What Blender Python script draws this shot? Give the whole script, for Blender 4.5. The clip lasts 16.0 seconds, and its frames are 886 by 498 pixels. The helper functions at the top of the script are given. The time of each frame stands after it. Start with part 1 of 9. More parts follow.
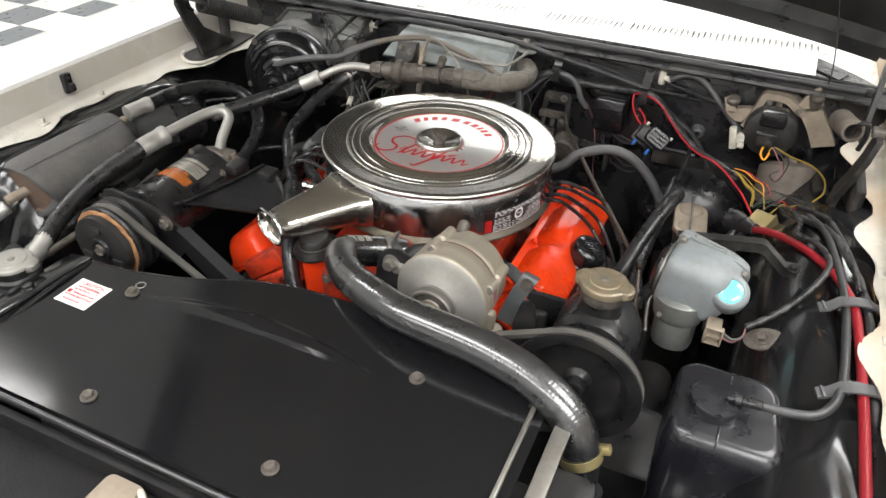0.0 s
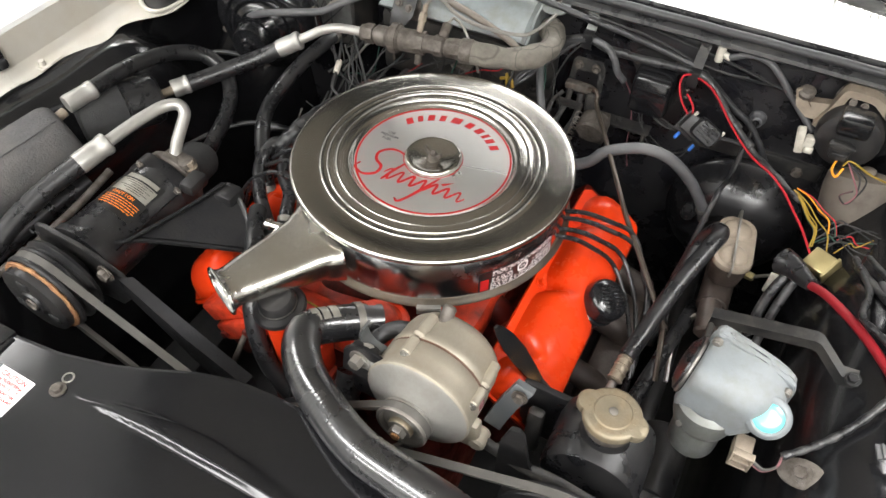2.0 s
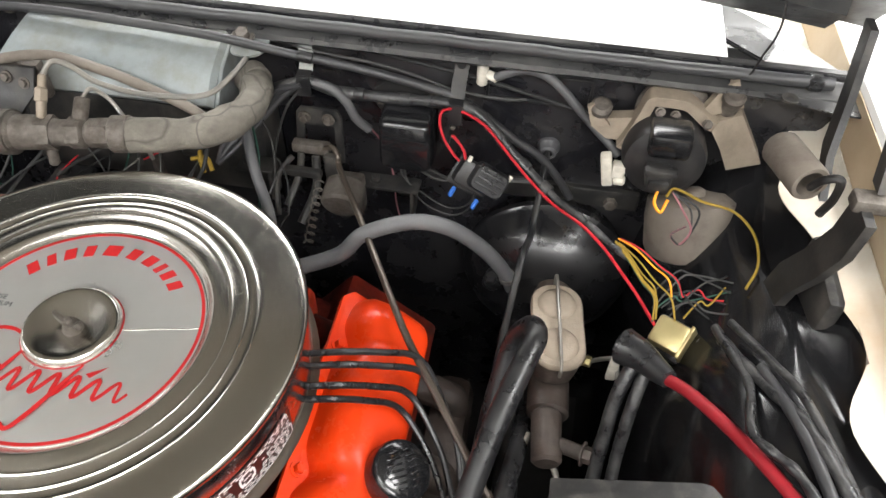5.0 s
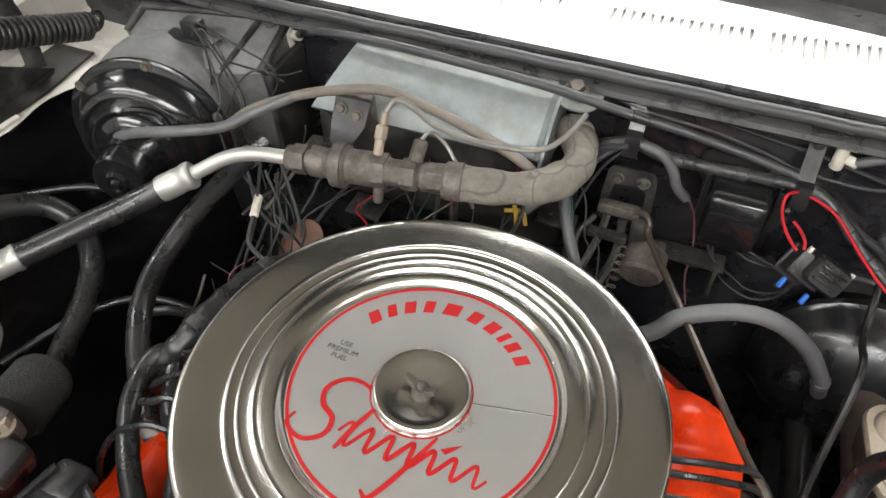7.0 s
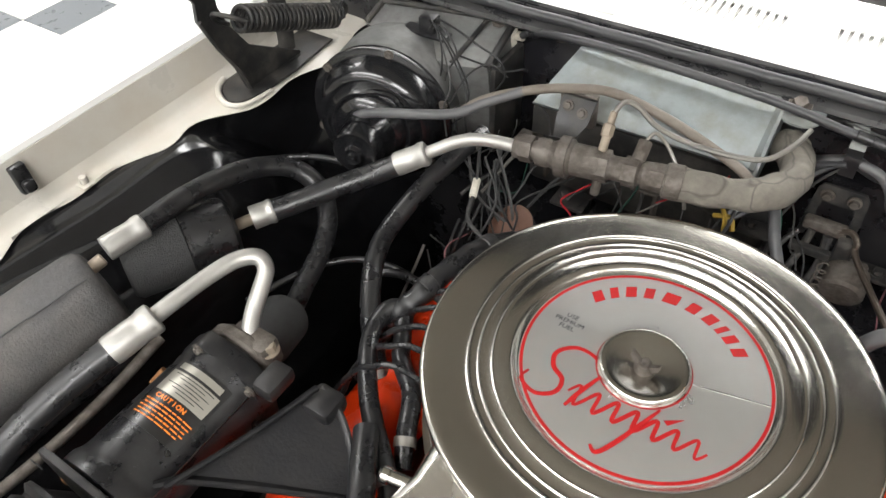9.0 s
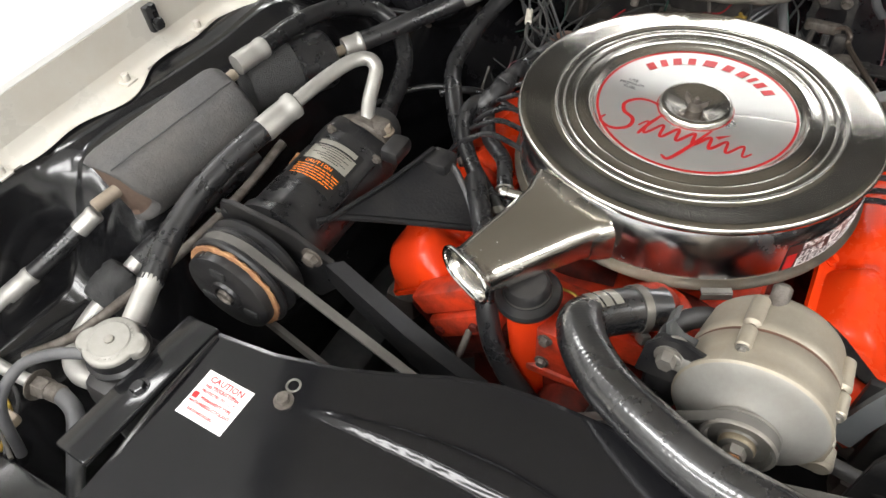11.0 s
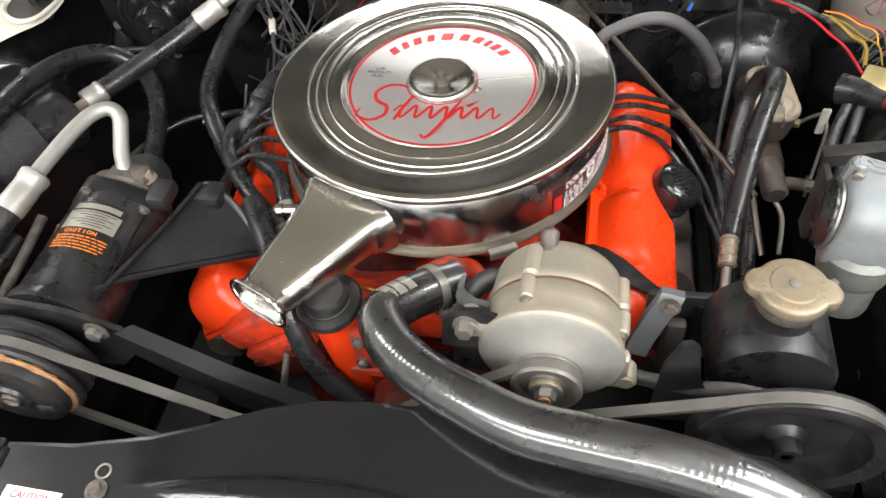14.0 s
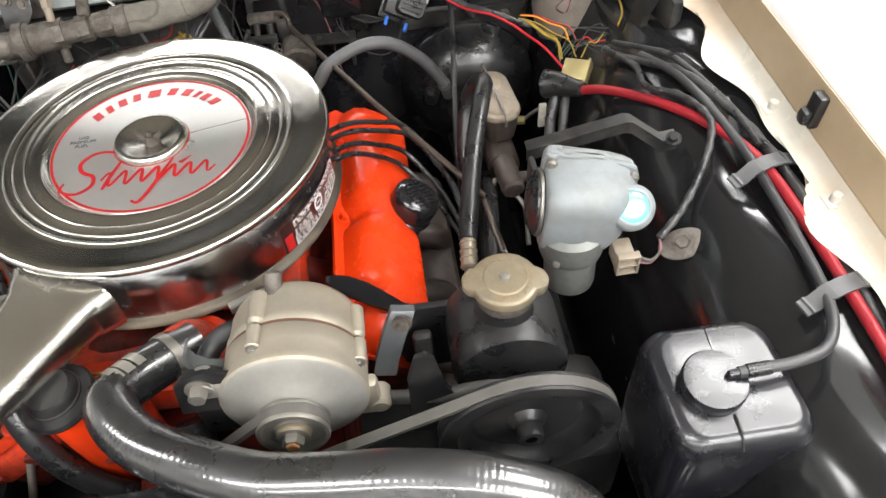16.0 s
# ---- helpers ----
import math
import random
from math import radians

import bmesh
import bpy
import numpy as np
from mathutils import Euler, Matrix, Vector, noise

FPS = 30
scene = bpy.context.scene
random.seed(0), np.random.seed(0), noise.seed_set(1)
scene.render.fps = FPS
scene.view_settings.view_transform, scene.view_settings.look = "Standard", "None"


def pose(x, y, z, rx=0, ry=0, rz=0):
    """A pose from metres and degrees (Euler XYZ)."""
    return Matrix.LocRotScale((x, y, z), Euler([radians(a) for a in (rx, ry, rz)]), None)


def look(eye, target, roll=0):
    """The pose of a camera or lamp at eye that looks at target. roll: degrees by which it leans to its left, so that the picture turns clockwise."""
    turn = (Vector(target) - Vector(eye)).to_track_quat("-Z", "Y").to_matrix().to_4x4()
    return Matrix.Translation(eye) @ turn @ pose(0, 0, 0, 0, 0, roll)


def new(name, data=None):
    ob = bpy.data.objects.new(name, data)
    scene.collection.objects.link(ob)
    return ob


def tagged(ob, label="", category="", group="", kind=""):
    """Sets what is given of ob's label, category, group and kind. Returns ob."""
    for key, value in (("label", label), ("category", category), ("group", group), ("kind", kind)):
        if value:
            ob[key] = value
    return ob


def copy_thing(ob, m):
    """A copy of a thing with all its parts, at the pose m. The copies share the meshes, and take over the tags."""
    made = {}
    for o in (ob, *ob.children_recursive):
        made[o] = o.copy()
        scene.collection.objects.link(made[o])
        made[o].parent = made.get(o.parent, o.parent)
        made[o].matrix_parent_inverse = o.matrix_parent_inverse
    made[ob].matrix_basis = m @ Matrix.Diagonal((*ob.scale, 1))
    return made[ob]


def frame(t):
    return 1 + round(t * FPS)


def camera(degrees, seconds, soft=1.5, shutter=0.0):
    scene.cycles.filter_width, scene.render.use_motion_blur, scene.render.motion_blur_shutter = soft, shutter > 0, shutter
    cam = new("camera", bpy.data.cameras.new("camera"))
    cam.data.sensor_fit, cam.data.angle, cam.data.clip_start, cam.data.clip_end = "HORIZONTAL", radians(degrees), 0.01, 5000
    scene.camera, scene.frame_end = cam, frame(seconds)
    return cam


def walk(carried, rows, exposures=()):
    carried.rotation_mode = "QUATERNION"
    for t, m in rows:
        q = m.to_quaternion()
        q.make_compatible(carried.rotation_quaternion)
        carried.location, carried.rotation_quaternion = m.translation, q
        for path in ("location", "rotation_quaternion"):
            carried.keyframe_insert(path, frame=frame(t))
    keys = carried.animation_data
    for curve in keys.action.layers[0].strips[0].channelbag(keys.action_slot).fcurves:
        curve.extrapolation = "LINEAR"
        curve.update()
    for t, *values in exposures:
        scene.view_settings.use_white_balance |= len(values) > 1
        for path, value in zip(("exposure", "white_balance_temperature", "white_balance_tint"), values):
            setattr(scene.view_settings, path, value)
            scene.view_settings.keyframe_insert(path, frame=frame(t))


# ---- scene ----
cam = camera(63.2, 16.0)
PATH = [
    (0, (0.481, -1.08, 1.55), (-0.165, 0.414, 0.387), 1.8),
    (0.5, (0.522, -0.957, 1.653), (-0.174, 0.422, 0.383), 1.2),
    (1, (0.453, -0.853, 1.687), (-0.225, 0.423, 0.305), 1.0),
    (1.5, (0.401, -0.759, 1.681), (-0.236, 0.45, 0.221), 1.0),
    (2, (0.384, -0.712, 1.674), (-0.214, 0.452, 0.161), 0.7),
    (2.5, (0.377, -0.697, 1.675), (-0.181, 0.454, 0.137), 0.5),
    (3, (0.394, -0.676, 1.663), (-0.097, 0.503, 0.124), 0.7),
    (3.5, (0.436, -0.634, 1.638), (0.046, 0.604, 0.117), 1.5),
    (3.7, (0.468, -0.593, 1.609), (0.131, 0.669, 0.095), 1.9),
    (5.8, (0.283, -0.262, 1.472), (0.098, 1.075, -0.003), 2.0),
    (6, (0.255, -0.265, 1.471), (0.018, 1.067, -0.001), 1.5),
    (6.5, (0.196, -0.279, 1.484), (-0.184, 1.02, 0.011), 0.5),
    (7, (0.147, -0.304, 1.489), (-0.376, 0.958, 0.029), -0.4),
    (7.5, (0.108, -0.338, 1.508), (-0.524, 0.869, 0.044), -1.4),
    (8, (0.088, -0.373, 1.515), (-0.651, 0.798, 0.073), -2.6),
    (8.5, (0.076, -0.395, 1.524), (-0.708, 0.754, 0.086), -2.8),
    (9, (0.072, -0.42, 1.524), (-0.729, 0.712, 0.083), -3.2),
    (9.5, (0.113, -0.482, 1.499), (-0.678, 0.643, 0.047), -3.6),
    (10, (0.193, -0.618, 1.5), (-0.579, 0.496, 0.029), -4.4),
    (10.2, (0.189, -0.665, 1.499), (-0.566, 0.451, 0.021), -4.4),
    (12.3, (-0.037, -0.77, 1.517), (-0.687, 0.342, -0.012), -6.9),
    (12.5, (-0.015, -0.764, 1.511), (-0.635, 0.361, -0.022), -6.9),
    (13, (0.051, -0.742, 1.504), (-0.483, 0.416, -0.037), -7.4),
    (13.5, (0.109, -0.727, 1.505), (-0.327, 0.468, -0.039), -7.3),
    (14, (0.17, -0.712, 1.508), (-0.17, 0.514, -0.035), -7.6),
    (14.5, (0.217, -0.702, 1.509), (-0.032, 0.547, -0.033), -7.5),
    (15, (0.256, -0.693, 1.509), (0.109, 0.563, -0.04), -7.0),
    (15.5, (0.284, -0.691, 1.509), (0.241, 0.579, -0.036), -6.0),
    (16, (0.291, -0.7, 1.503), (0.378, 0.591, -0.022), -4.7),
]
walk(cam, [(t, look(eye, target, roll)) for t, eye, target, roll in PATH],
     exposures=((0.0, -0.36), (0.5, -0.33), (1.5, -0.13), (3.0, 0.14), (3.5, 0.14), (6.0, 0.04), (7.5, -0.04), (9.0, -0.08), (10.0, -0.02), (12.5, -0.12), (14.0, 0.25), (15.5, 0.26), (16.0, 0.14)))

# ---- world and light: a bright indoor showroom with ceiling lights ----
world = bpy.data.worlds.new("world")
world.use_nodes = True
world.node_tree.nodes["Background"].inputs[0].default_value = (0.9, 0.95, 1.0, 1)
world.node_tree.nodes["Background"].inputs[1].default_value = 0.05
scene.world = world
scene.view_settings.exposure = 0.0
CEILING = 3.6
WATTS_PER_METRE = 26.8
# each ceiling light: from x to x at y
LAMPS = ((-3.2, 3.2, -4.05), (-3.2, -0.1, -2.00), (0.97, 3.4, -2.44), (0.97, 3.4, -3.08), (-1.3, 3.2, -0.50), (0.9, 3.4, 0.38), (-4.2, -2.75, 0.28), (-3.2, 3.2, 2.60), (-3.2, 3.2, 4.85))
LAMP_WIDTH = 0.60


def ceiling_lamp_light(x0, x1, y):
    data = bpy.data.lights.new("ceiling_light_source", "AREA")
    data.shape, data.size, data.size_y = "RECTANGLE", x1 - x0, LAMP_WIDTH
    data.energy = WATTS_PER_METRE * (x1 - x0)
    data.color = (0.985, 0.99, 1.0)
    ob = new("ceiling_light_source", data)
    ob.matrix_world = pose((x0 + x1) / 2, y, CEILING - 0.09, 0, 0, 0)
    return ob


for lamp in LAMPS:
    ceiling_lamp_light(*lamp)

# ---- mesh tools ----
def vec(*a):
    return Vector(a)


def thing(name, at, label, category, group="", kind=""):
    ob = new(name)
    ob.empty_display_size = 0.02
    ob.location = at
    return tagged(ob, label, category, group, kind)


def finish(name, bm, material, angle=38):
    bmesh.ops.recalc_face_normals(bm, faces=bm.faces)
    me = bpy.data.meshes.new(name)
    bm.to_mesh(me)
    bm.free()
    me.materials.append(material)
    me.polygons.foreach_set("use_smooth", [True] * len(me.polygons))
    me.set_sharp_from_angle(angle=radians(angle))
    return me


def root_of(ob):
    while ob.parent:
        ob = ob.parent
    return ob


def part(name, bm, material, parent=None, label="", angle=38):
    """One mesh object, given in world coordinates, under a thing or a part."""
    ob = new(name, finish(name, bm, material, angle))
    if parent:
        ob.parent = parent
        ob.matrix_parent_inverse = Matrix.Translation(-root_of(parent).location) if not parent.parent else Matrix()
        if label:
            ob["label"] = label
    return ob


def solo(name, bm, material, label, category, group="", kind="", angle=38):
    return tagged(part(name, bm, material, None, "", angle), label, category, group, kind)


def join(*bms):
    out = bmesh.new()
    for b in bms:
        me = bpy.data.meshes.new("tmp")
        b.to_mesh(me)
        out.from_mesh(me)
        bpy.data.meshes.remove(me)
        b.free()
    return out


def aim(at, z=(0, 0, 1), x=(1, 0, 0)):
    """A pose at a place with its z along z and its x near x."""
    z = Vector(z).normalized()
    x = Vector(x)
    if abs(x.normalized().dot(z)) > 0.98:
        x = Vector((0, 1, 0))
    y = z.cross(x).normalized()
    x = y.cross(z)
    m = Matrix((x, y, z)).transposed().to_4x4()
    m.translation = at
    return m


def box(at, size, bev=0.003, m=None, seg=2):
    bm = bmesh.new()
    bmesh.ops.create_cube(bm, size=1)
    bmesh.ops.scale(bm, vec=size, verts=bm.verts)
    if bev:
        bmesh.ops.bevel(bm, geom=bm.edges[:], offset=min(bev, 0.45 * min(size)), segments=seg, affect="EDGES", profile=0.5)
    bm.transform(m @ Matrix.Translation(at) if m else Matrix.Translation(at))
    return bm


def lathe(profile, m=None, seg=40, turn=360):
    """A turned body from (radius, height) rows about z of the pose m."""
    bm = bmesh.new()
    closed = turn == 360
    n = seg if closed else seg + 1
    rings = []
    for r, z in profile:
        if r < 1e-6:
            rings.append([bm.verts.new((0, 0, z))])
        else:
            rings.append([bm.verts.new((r * math.cos(radians(turn) * k / seg), r * math.sin(radians(turn) * k / seg), z)) for k in range(n)])
    for a, b in zip(rings, rings[1:]):
        for k in range(seg):
            j = (k + 1) % n
            try:
                if len(a) == 1 and len(b) > 1:
                    bm.faces.new((a[0], b[k], b[j]))
                elif len(b) == 1 and len(a) > 1:
                    bm.faces.new((a[k], a[j], b[0]))
                elif len(a) > 1:
                    bm.faces.new((a[k], a[j], b[j], b[k]))
            except ValueError:
                pass
    if m:
        bm.transform(m)
    return bm


def rod(a, b, r, seg=20, bev=0.002, r2=None):
    """A bevelled cylinder or cone from a to b."""
    a, b = Vector(a), Vector(b)
    h = (b - a).length
    r2 = r if r2 is None else r2
    e = min(bev, 0.4 * h, 0.4 * r, 0.4 * r2)
    return lathe([(0, 0), (r - e, 0), (r, e), (r2, h - e), (r2 - e, h), (0, h)], aim(a, b - a), seg)


def smooth_line(pts, step=8):
    """Points along a smooth curve through pts."""
    p = [Vector(q) for q in pts]
    if len(p) == 2:
        return [p[0].lerp(p[1], k / step) for k in range(step + 1)]
    ext = [2 * p[0] - p[1]] + p + [2 * p[-1] - p[-2]]
    out = []
    for i in range(1, len(ext) - 2):
        a, b, c, d = ext[i - 1:i + 3]
        for k in range(step):
            t = k / step
            out.append(0.5 * (2 * b + (c - a) * t + (2 * a - 5 * b + 4 * c - d) * t * t + (3 * b - a - 3 * c + d) * t ** 3))
    return out + [p[-1]]


def sweep(line, radius, seg=12, flat=1.0):
    """A tube along a dense line; radius is a number or a function of 0..1."""
    bm = bmesh.new()
    rings = []
    n = len(line)
    side = None
    for i, q in enumerate(line):
        d = (line[min(i + 1, n - 1)] - line[max(i - 1, 0)]).normalized()
        if side is None:
            side = d.orthogonal().normalized()
        side = (side - d * side.dot(d)).normalized()
        up = d.cross(side)
        r = radius(i / (n - 1)) if callable(radius) else radius
        rings.append([bm.verts.new(q + r * (math.cos(2 * math.pi * k / seg) * side + flat * math.sin(2 * math.pi * k / seg) * up)) for k in range(seg)])
    for a, b in zip(rings, rings[1:]):
        for k in range(seg):
            j = (k + 1) % seg
            bm.faces.new((a[k], a[j], b[j], b[k]))
    bm.faces.new(rings[0][::-1])
    bm.faces.new(rings[-1])
    return bm


def tube(pts, radius, seg=12, step=8, flat=1.0):
    return sweep(smooth_line(pts, step), radius, seg, flat)


def plate(outline, thick, m=None, bev=0.0):
    """A plate from an outline in the xy plane of the pose m, from z = 0 down to -thick."""
    bm = bmesh.new()
    top = [bm.verts.new((x, y, 0)) for x, y in outline]
    low = [bm.verts.new((x, y, -thick)) for x, y in outline]
    bm.faces.new(top)
    bm.faces.new(low[::-1])
    for k in range(len(top)):
        j = (k + 1) % len(top)
        bm.faces.new((top[j], top[k], low[k], low[j]))
    if bev:
        bmesh.ops.bevel(bm, geom=bm.edges[:], offset=bev, segments=2, affect="EDGES")
    if m:
        bm.transform(m)
    return bm


def loft(rings, cap=True, closed=True):
    bm = bmesh.new()
    rows = [[bm.verts.new(p) for p in ring] for ring in rings]
    for a, b in zip(rows, rows[1:]):
        n = len(a)
        for k in range(n if closed else n - 1):
            j = (k + 1) % n
            bm.faces.new((a[k], a[j], b[j], b[k]))
    if cap and closed:
        bm.faces.new(rows[0][::-1])
        bm.faces.new(rows[-1])
    return bm


def thicken(bm, t):
    bmesh.ops.recalc_face_normals(bm, faces=bm.faces)
    bmesh.ops.solidify(bm, geom=bm.faces[:], thickness=t)
    return bm


def roughen(bm, amount, seed=1):
    """Uneven, crumbled surface."""
    rnd = random.Random(seed)
    bmesh.ops.recalc_face_normals(bm, faces=bm.faces)
    bm.normal_update()
    for v, n in [(v, v.normal.copy()) for v in bm.verts]:
        v.co += n * rnd.uniform(-amount, amount)
    return bm


def round_rect(w, h, r, n=5):
    pts = []
    for cx, cy, a in ((w / 2 - r, h / 2 - r, 0), (-w / 2 + r, h / 2 - r, 90), (-w / 2 + r, -h / 2 + r, 180), (w / 2 - r, -h / 2 + r, 270)):
        pts += [(cx + r * math.cos(radians(a + 90 * k / n)), cy + r * math.sin(radians(a + 90 * k / n))) for k in range(n + 1)]
    return pts


def placed(ring, m):
    return [m @ Vector((x, y, 0)) for x, y in ring]


def hexnut(at, axis, r=0.008, h=0.006, bolt=True):
    m = aim(at, axis)
    bm = lathe([(0, 0), (r, 0), (r, h * 0.8), (r * 0.88, h), (0, h)], m, 6)
    w = lathe([(0, -0.0015), (r * 1.45, -0.0015), (r * 1.45, 0.0005), (0, 0.0005)], m, 16)
    return join(bm, w)


def ribbon(line, width, m, thick=0.0005):
    """A flat stroke along (x, y) points of the pose m."""
    bm = bmesh.new()
    n = len(line)
    rows = []
    for i in range(n):
        p, q = Vector(line[max(i - 1, 0)]), Vector(line[min(i + 1, n - 1)])
        d = (q - p).normalized()
        s = Vector((-d.y, d.x))
        w = (width(i / (n - 1)) if callable(width) else width) / 2
        c = Vector(line[i])
        rows.append([Vector((*(c + s * w), 0)), Vector((*(c - s * w), 0)), Vector((*(c - s * w), thick)), Vector((*(c + s * w), thick))])
    out = loft([[m @ p for p in row] for row in rows])
    bm.free()
    return out


def curve2(pts, step=10):
    return [(p.x, p.y) for p in smooth_line([(x, y, 0) for x, y in pts], step)]


def lettering(text, size, m, align="CENTER", weight=0.0):
    """Flat letters in the xy plane of the pose m."""
    cu = bpy.data.curves.new("letters", "FONT")
    cu.body, cu.size, cu.align_x, cu.align_y, cu.extrude, cu.resolution_u = text, size, align, "CENTER", 0.00012, 2
    cu.offset = weight
    ob = bpy.data.objects.new("letters", cu)
    me = ob.to_mesh()
    bm = bmesh.new()
    bm.from_mesh(me)
    ob.to_mesh_clear()
    bpy.data.objects.remove(ob)
    bpy.data.curves.remove(cu)
    bm.transform(m)
    return bm

# ---- materials ----
def mat(name, colour, rough=0.5, metal=0.0, vary=0.12, scale=40.0, bump=0.0, bump_scale=300.0, coat=0.0, dust=None, dust_amount=0.35, dust_scale=14.0, spec=0.5, specks=None, cracks=0.0):
    """A surface with grain and wear at two scales; dust is a second colour in uneven patches."""
    m = bpy.data.materials.new(name)
    m.use_nodes = True
    nt = m.node_tree
    b = nt.nodes["Principled BSDF"]
    link = nt.links.new
    co = nt.nodes.new("ShaderNodeTexCoord").outputs["Object"]

    def grain(s, detail=4.0, rough_=0.6):
        n = nt.nodes.new("ShaderNodeTexNoise")
        n.inputs["Scale"].default_value, n.inputs["Detail"].default_value, n.inputs["Roughness"].default_value = s, detail, rough_
        link(co, n.inputs["Vector"])
        return n.outputs["Fac"]

    def ramp(value, lo, hi, a=0.3, c=0.7):
        r = nt.nodes.new("ShaderNodeMapRange")
        for k, v in (("From Min", a), ("From Max", c), ("To Min", lo), ("To Max", hi)):
            r.inputs[k].default_value = v
        link(value, r.inputs["Value"])
        return r.outputs["Result"]

    fine, broad = grain(scale), grain(dust_scale, 6.0, 0.65)
    mix = nt.nodes.new("ShaderNodeMix")
    mix.data_type = "RGBA"
    mix.inputs[6].default_value = (*[c * (1 - vary) for c in colour], 1)
    mix.inputs[7].default_value = (*[min(1, c * (1 + vary)) for c in colour], 1)
    link(fine, mix.inputs[0])
    out = mix.outputs[2]
    rough_out = ramp(broad, max(0.02, rough * 0.8), min(1, rough * 1.25))
    if dust:
        d = nt.nodes.new("ShaderNodeMix")
        d.data_type = "RGBA"
        d.inputs[7].default_value = (*dust, 1)
        link(out, d.inputs[6])
        fac = ramp(broad, 0.0, dust_amount * 2, 0.42, 0.72)
        link(fac, d.inputs[0])
        out = d.outputs[2]
        dr = nt.nodes.new("ShaderNodeMix")
        dr.inputs[3].default_value = 0.75
        link(rough_out, dr.inputs[2])
        link(fac, dr.inputs[0])
        rough_out = dr.outputs[0]
    if specks:
        # grit and small chips
        s = nt.nodes.new("ShaderNodeMix")
        s.data_type = "RGBA"
        s.inputs[7].default_value = (*specks, 1)
        link(out, s.inputs[6])
        link(ramp(grain(700.0, 2.0, 0.5), 0.0, 0.6, 0.735, 0.77), s.inputs[0])
        out = s.outputs[2]
    height = None
    if cracks:
        vo = nt.nodes.new("ShaderNodeTexVoronoi")
        vo.feature = "DISTANCE_TO_EDGE"
        vo.inputs["Scale"].default_value = cracks
        wob = nt.nodes.new("ShaderNodeVectorMath")
        wob.operation = "ADD"
        nz = nt.nodes.new("ShaderNodeTexNoise")
        nz.inputs["Scale"].default_value = cracks * 1.5
        link(co, nz.inputs["Vector"])
        sc = nt.nodes.new("ShaderNodeVectorMath")
        sc.operation = "SCALE"
        sc.inputs["Scale"].default_value = 0.6 / cracks
        link(nz.outputs["Color"], sc.inputs[0])
        link(co, wob.inputs[0])
        link(sc.outputs[0], wob.inputs[1])
        link(wob.outputs[0], vo.inputs["Vector"])
        height = ramp(vo.outputs["Distance"], 0.35, 1.0, 0.0, 0.025)
        k = nt.nodes.new("ShaderNodeMix")
        k.data_type = "RGBA"
        k.inputs[6].default_value = (*[c * 0.25 for c in colour], 1)
        link(height, k.inputs[0])
        link(out, k.inputs[7])
        out = k.outputs[2]
    link(out, b.inputs["Base Color"])
    link(rough_out, b.inputs["Roughness"])
    b.inputs["Metallic"].default_value = metal
    b.inputs["Specular IOR Level"].default_value = spec
    b.inputs["Coat Weight"].default_value = coat
    b.inputs["Coat Roughness"].default_value = 0.06
    if bump:
        bn = nt.nodes.new("ShaderNodeBump")
        bn.inputs["Strength"].default_value = bump
        bn.inputs["Distance"].default_value = 0.002
        link(grain(bump_scale, 3.0), bn.inputs["Height"])
        link(bn.outputs["Normal"], b.inputs["Normal"])
    return m


CHROME = mat("chrome", (0.76, 0.75, 0.73), 0.12, 1.0, 0.04, 30)
CHROME_LID = mat("satin_lid", (0.66, 0.635, 0.59), 0.24, 1.0, 0.03, 30)
def brushed(m, amount):
    """Turned brushing round the z axis of the part."""
    nt = m.node_tree
    tan = nt.nodes.new("ShaderNodeTangent")
    tan.direction_type, tan.axis = "RADIAL", "Z"
    b = nt.nodes["Principled BSDF"]
    b.inputs["Anisotropic"].default_value = amount
    nt.links.new(tan.outputs["Tangent"], b.inputs["Tangent"])
    return m


LID = brushed(mat("brushed_lid", (0.58, 0.56, 0.52), 0.21, 1.0, 0.03, 30), 0.3)
CUP = brushed(mat("turned_steel_cup", (0.58, 0.56, 0.52), 0.22, 1.0, 0.03, 30), 0.3)
HOOD_PAD = mat("grey_brown_hood_felt", (0.20, 0.182, 0.152), 0.9, 0, 0.15, 60, 0.3, 300)
DRUM = mat("satin_chrome_drum", (0.50, 0.50, 0.51), 0.20, 1.0, 0.05, 30, 0.02, 60, dust=(0.30, 0.28, 0.25), dust_amount=0.08, dust_scale=20)
DUSTY_CHROME = mat("dusty_tan_chrome", (0.20, 0.18, 0.15), 0.36, 0.85, 0.15, 80, 0.1, 200, dust=(0.20, 0.16, 0.11), dust_amount=0.4, dust_scale=40)
FOIL = mat("silver_foil", (0.60, 0.60, 0.58), 0.33, 0.75, 0.04, 60)
RED_INK = mat("red_ink", (0.40, 0.013, 0.014), 0.35, 0, 0.08, 60)
DARK_INK = mat("dark_ink", (0.06, 0.06, 0.07), 0.4)
WHITE_INK = mat("white_ink", (0.82, 0.82, 0.80), 0.45)
ORANGE_INK = mat("orange_ink", (0.85, 0.22, 0.02), 0.45)
ENGINE = mat("engine_enamel", (0.64, 0.040, 0.005), 0.24, 0, 0.08, 20, 0.05, 30, coat=0.10, spec=0.30, dust=(0.42, 0.022, 0.006), dust_amount=0.25, dust_scale=9)
# grime, and the shade low in the engine darkened into the enamel
ENGINE_DIRTY_SHADE = mat("grimy_shaded_engine_enamel", (0.11, 0.010, 0.005), 0.5, 0, 0.35, 25, 0.3, 120, spec=0.2, dust=(0.014, 0.009, 0.007), dust_amount=0.5, dust_scale=22)
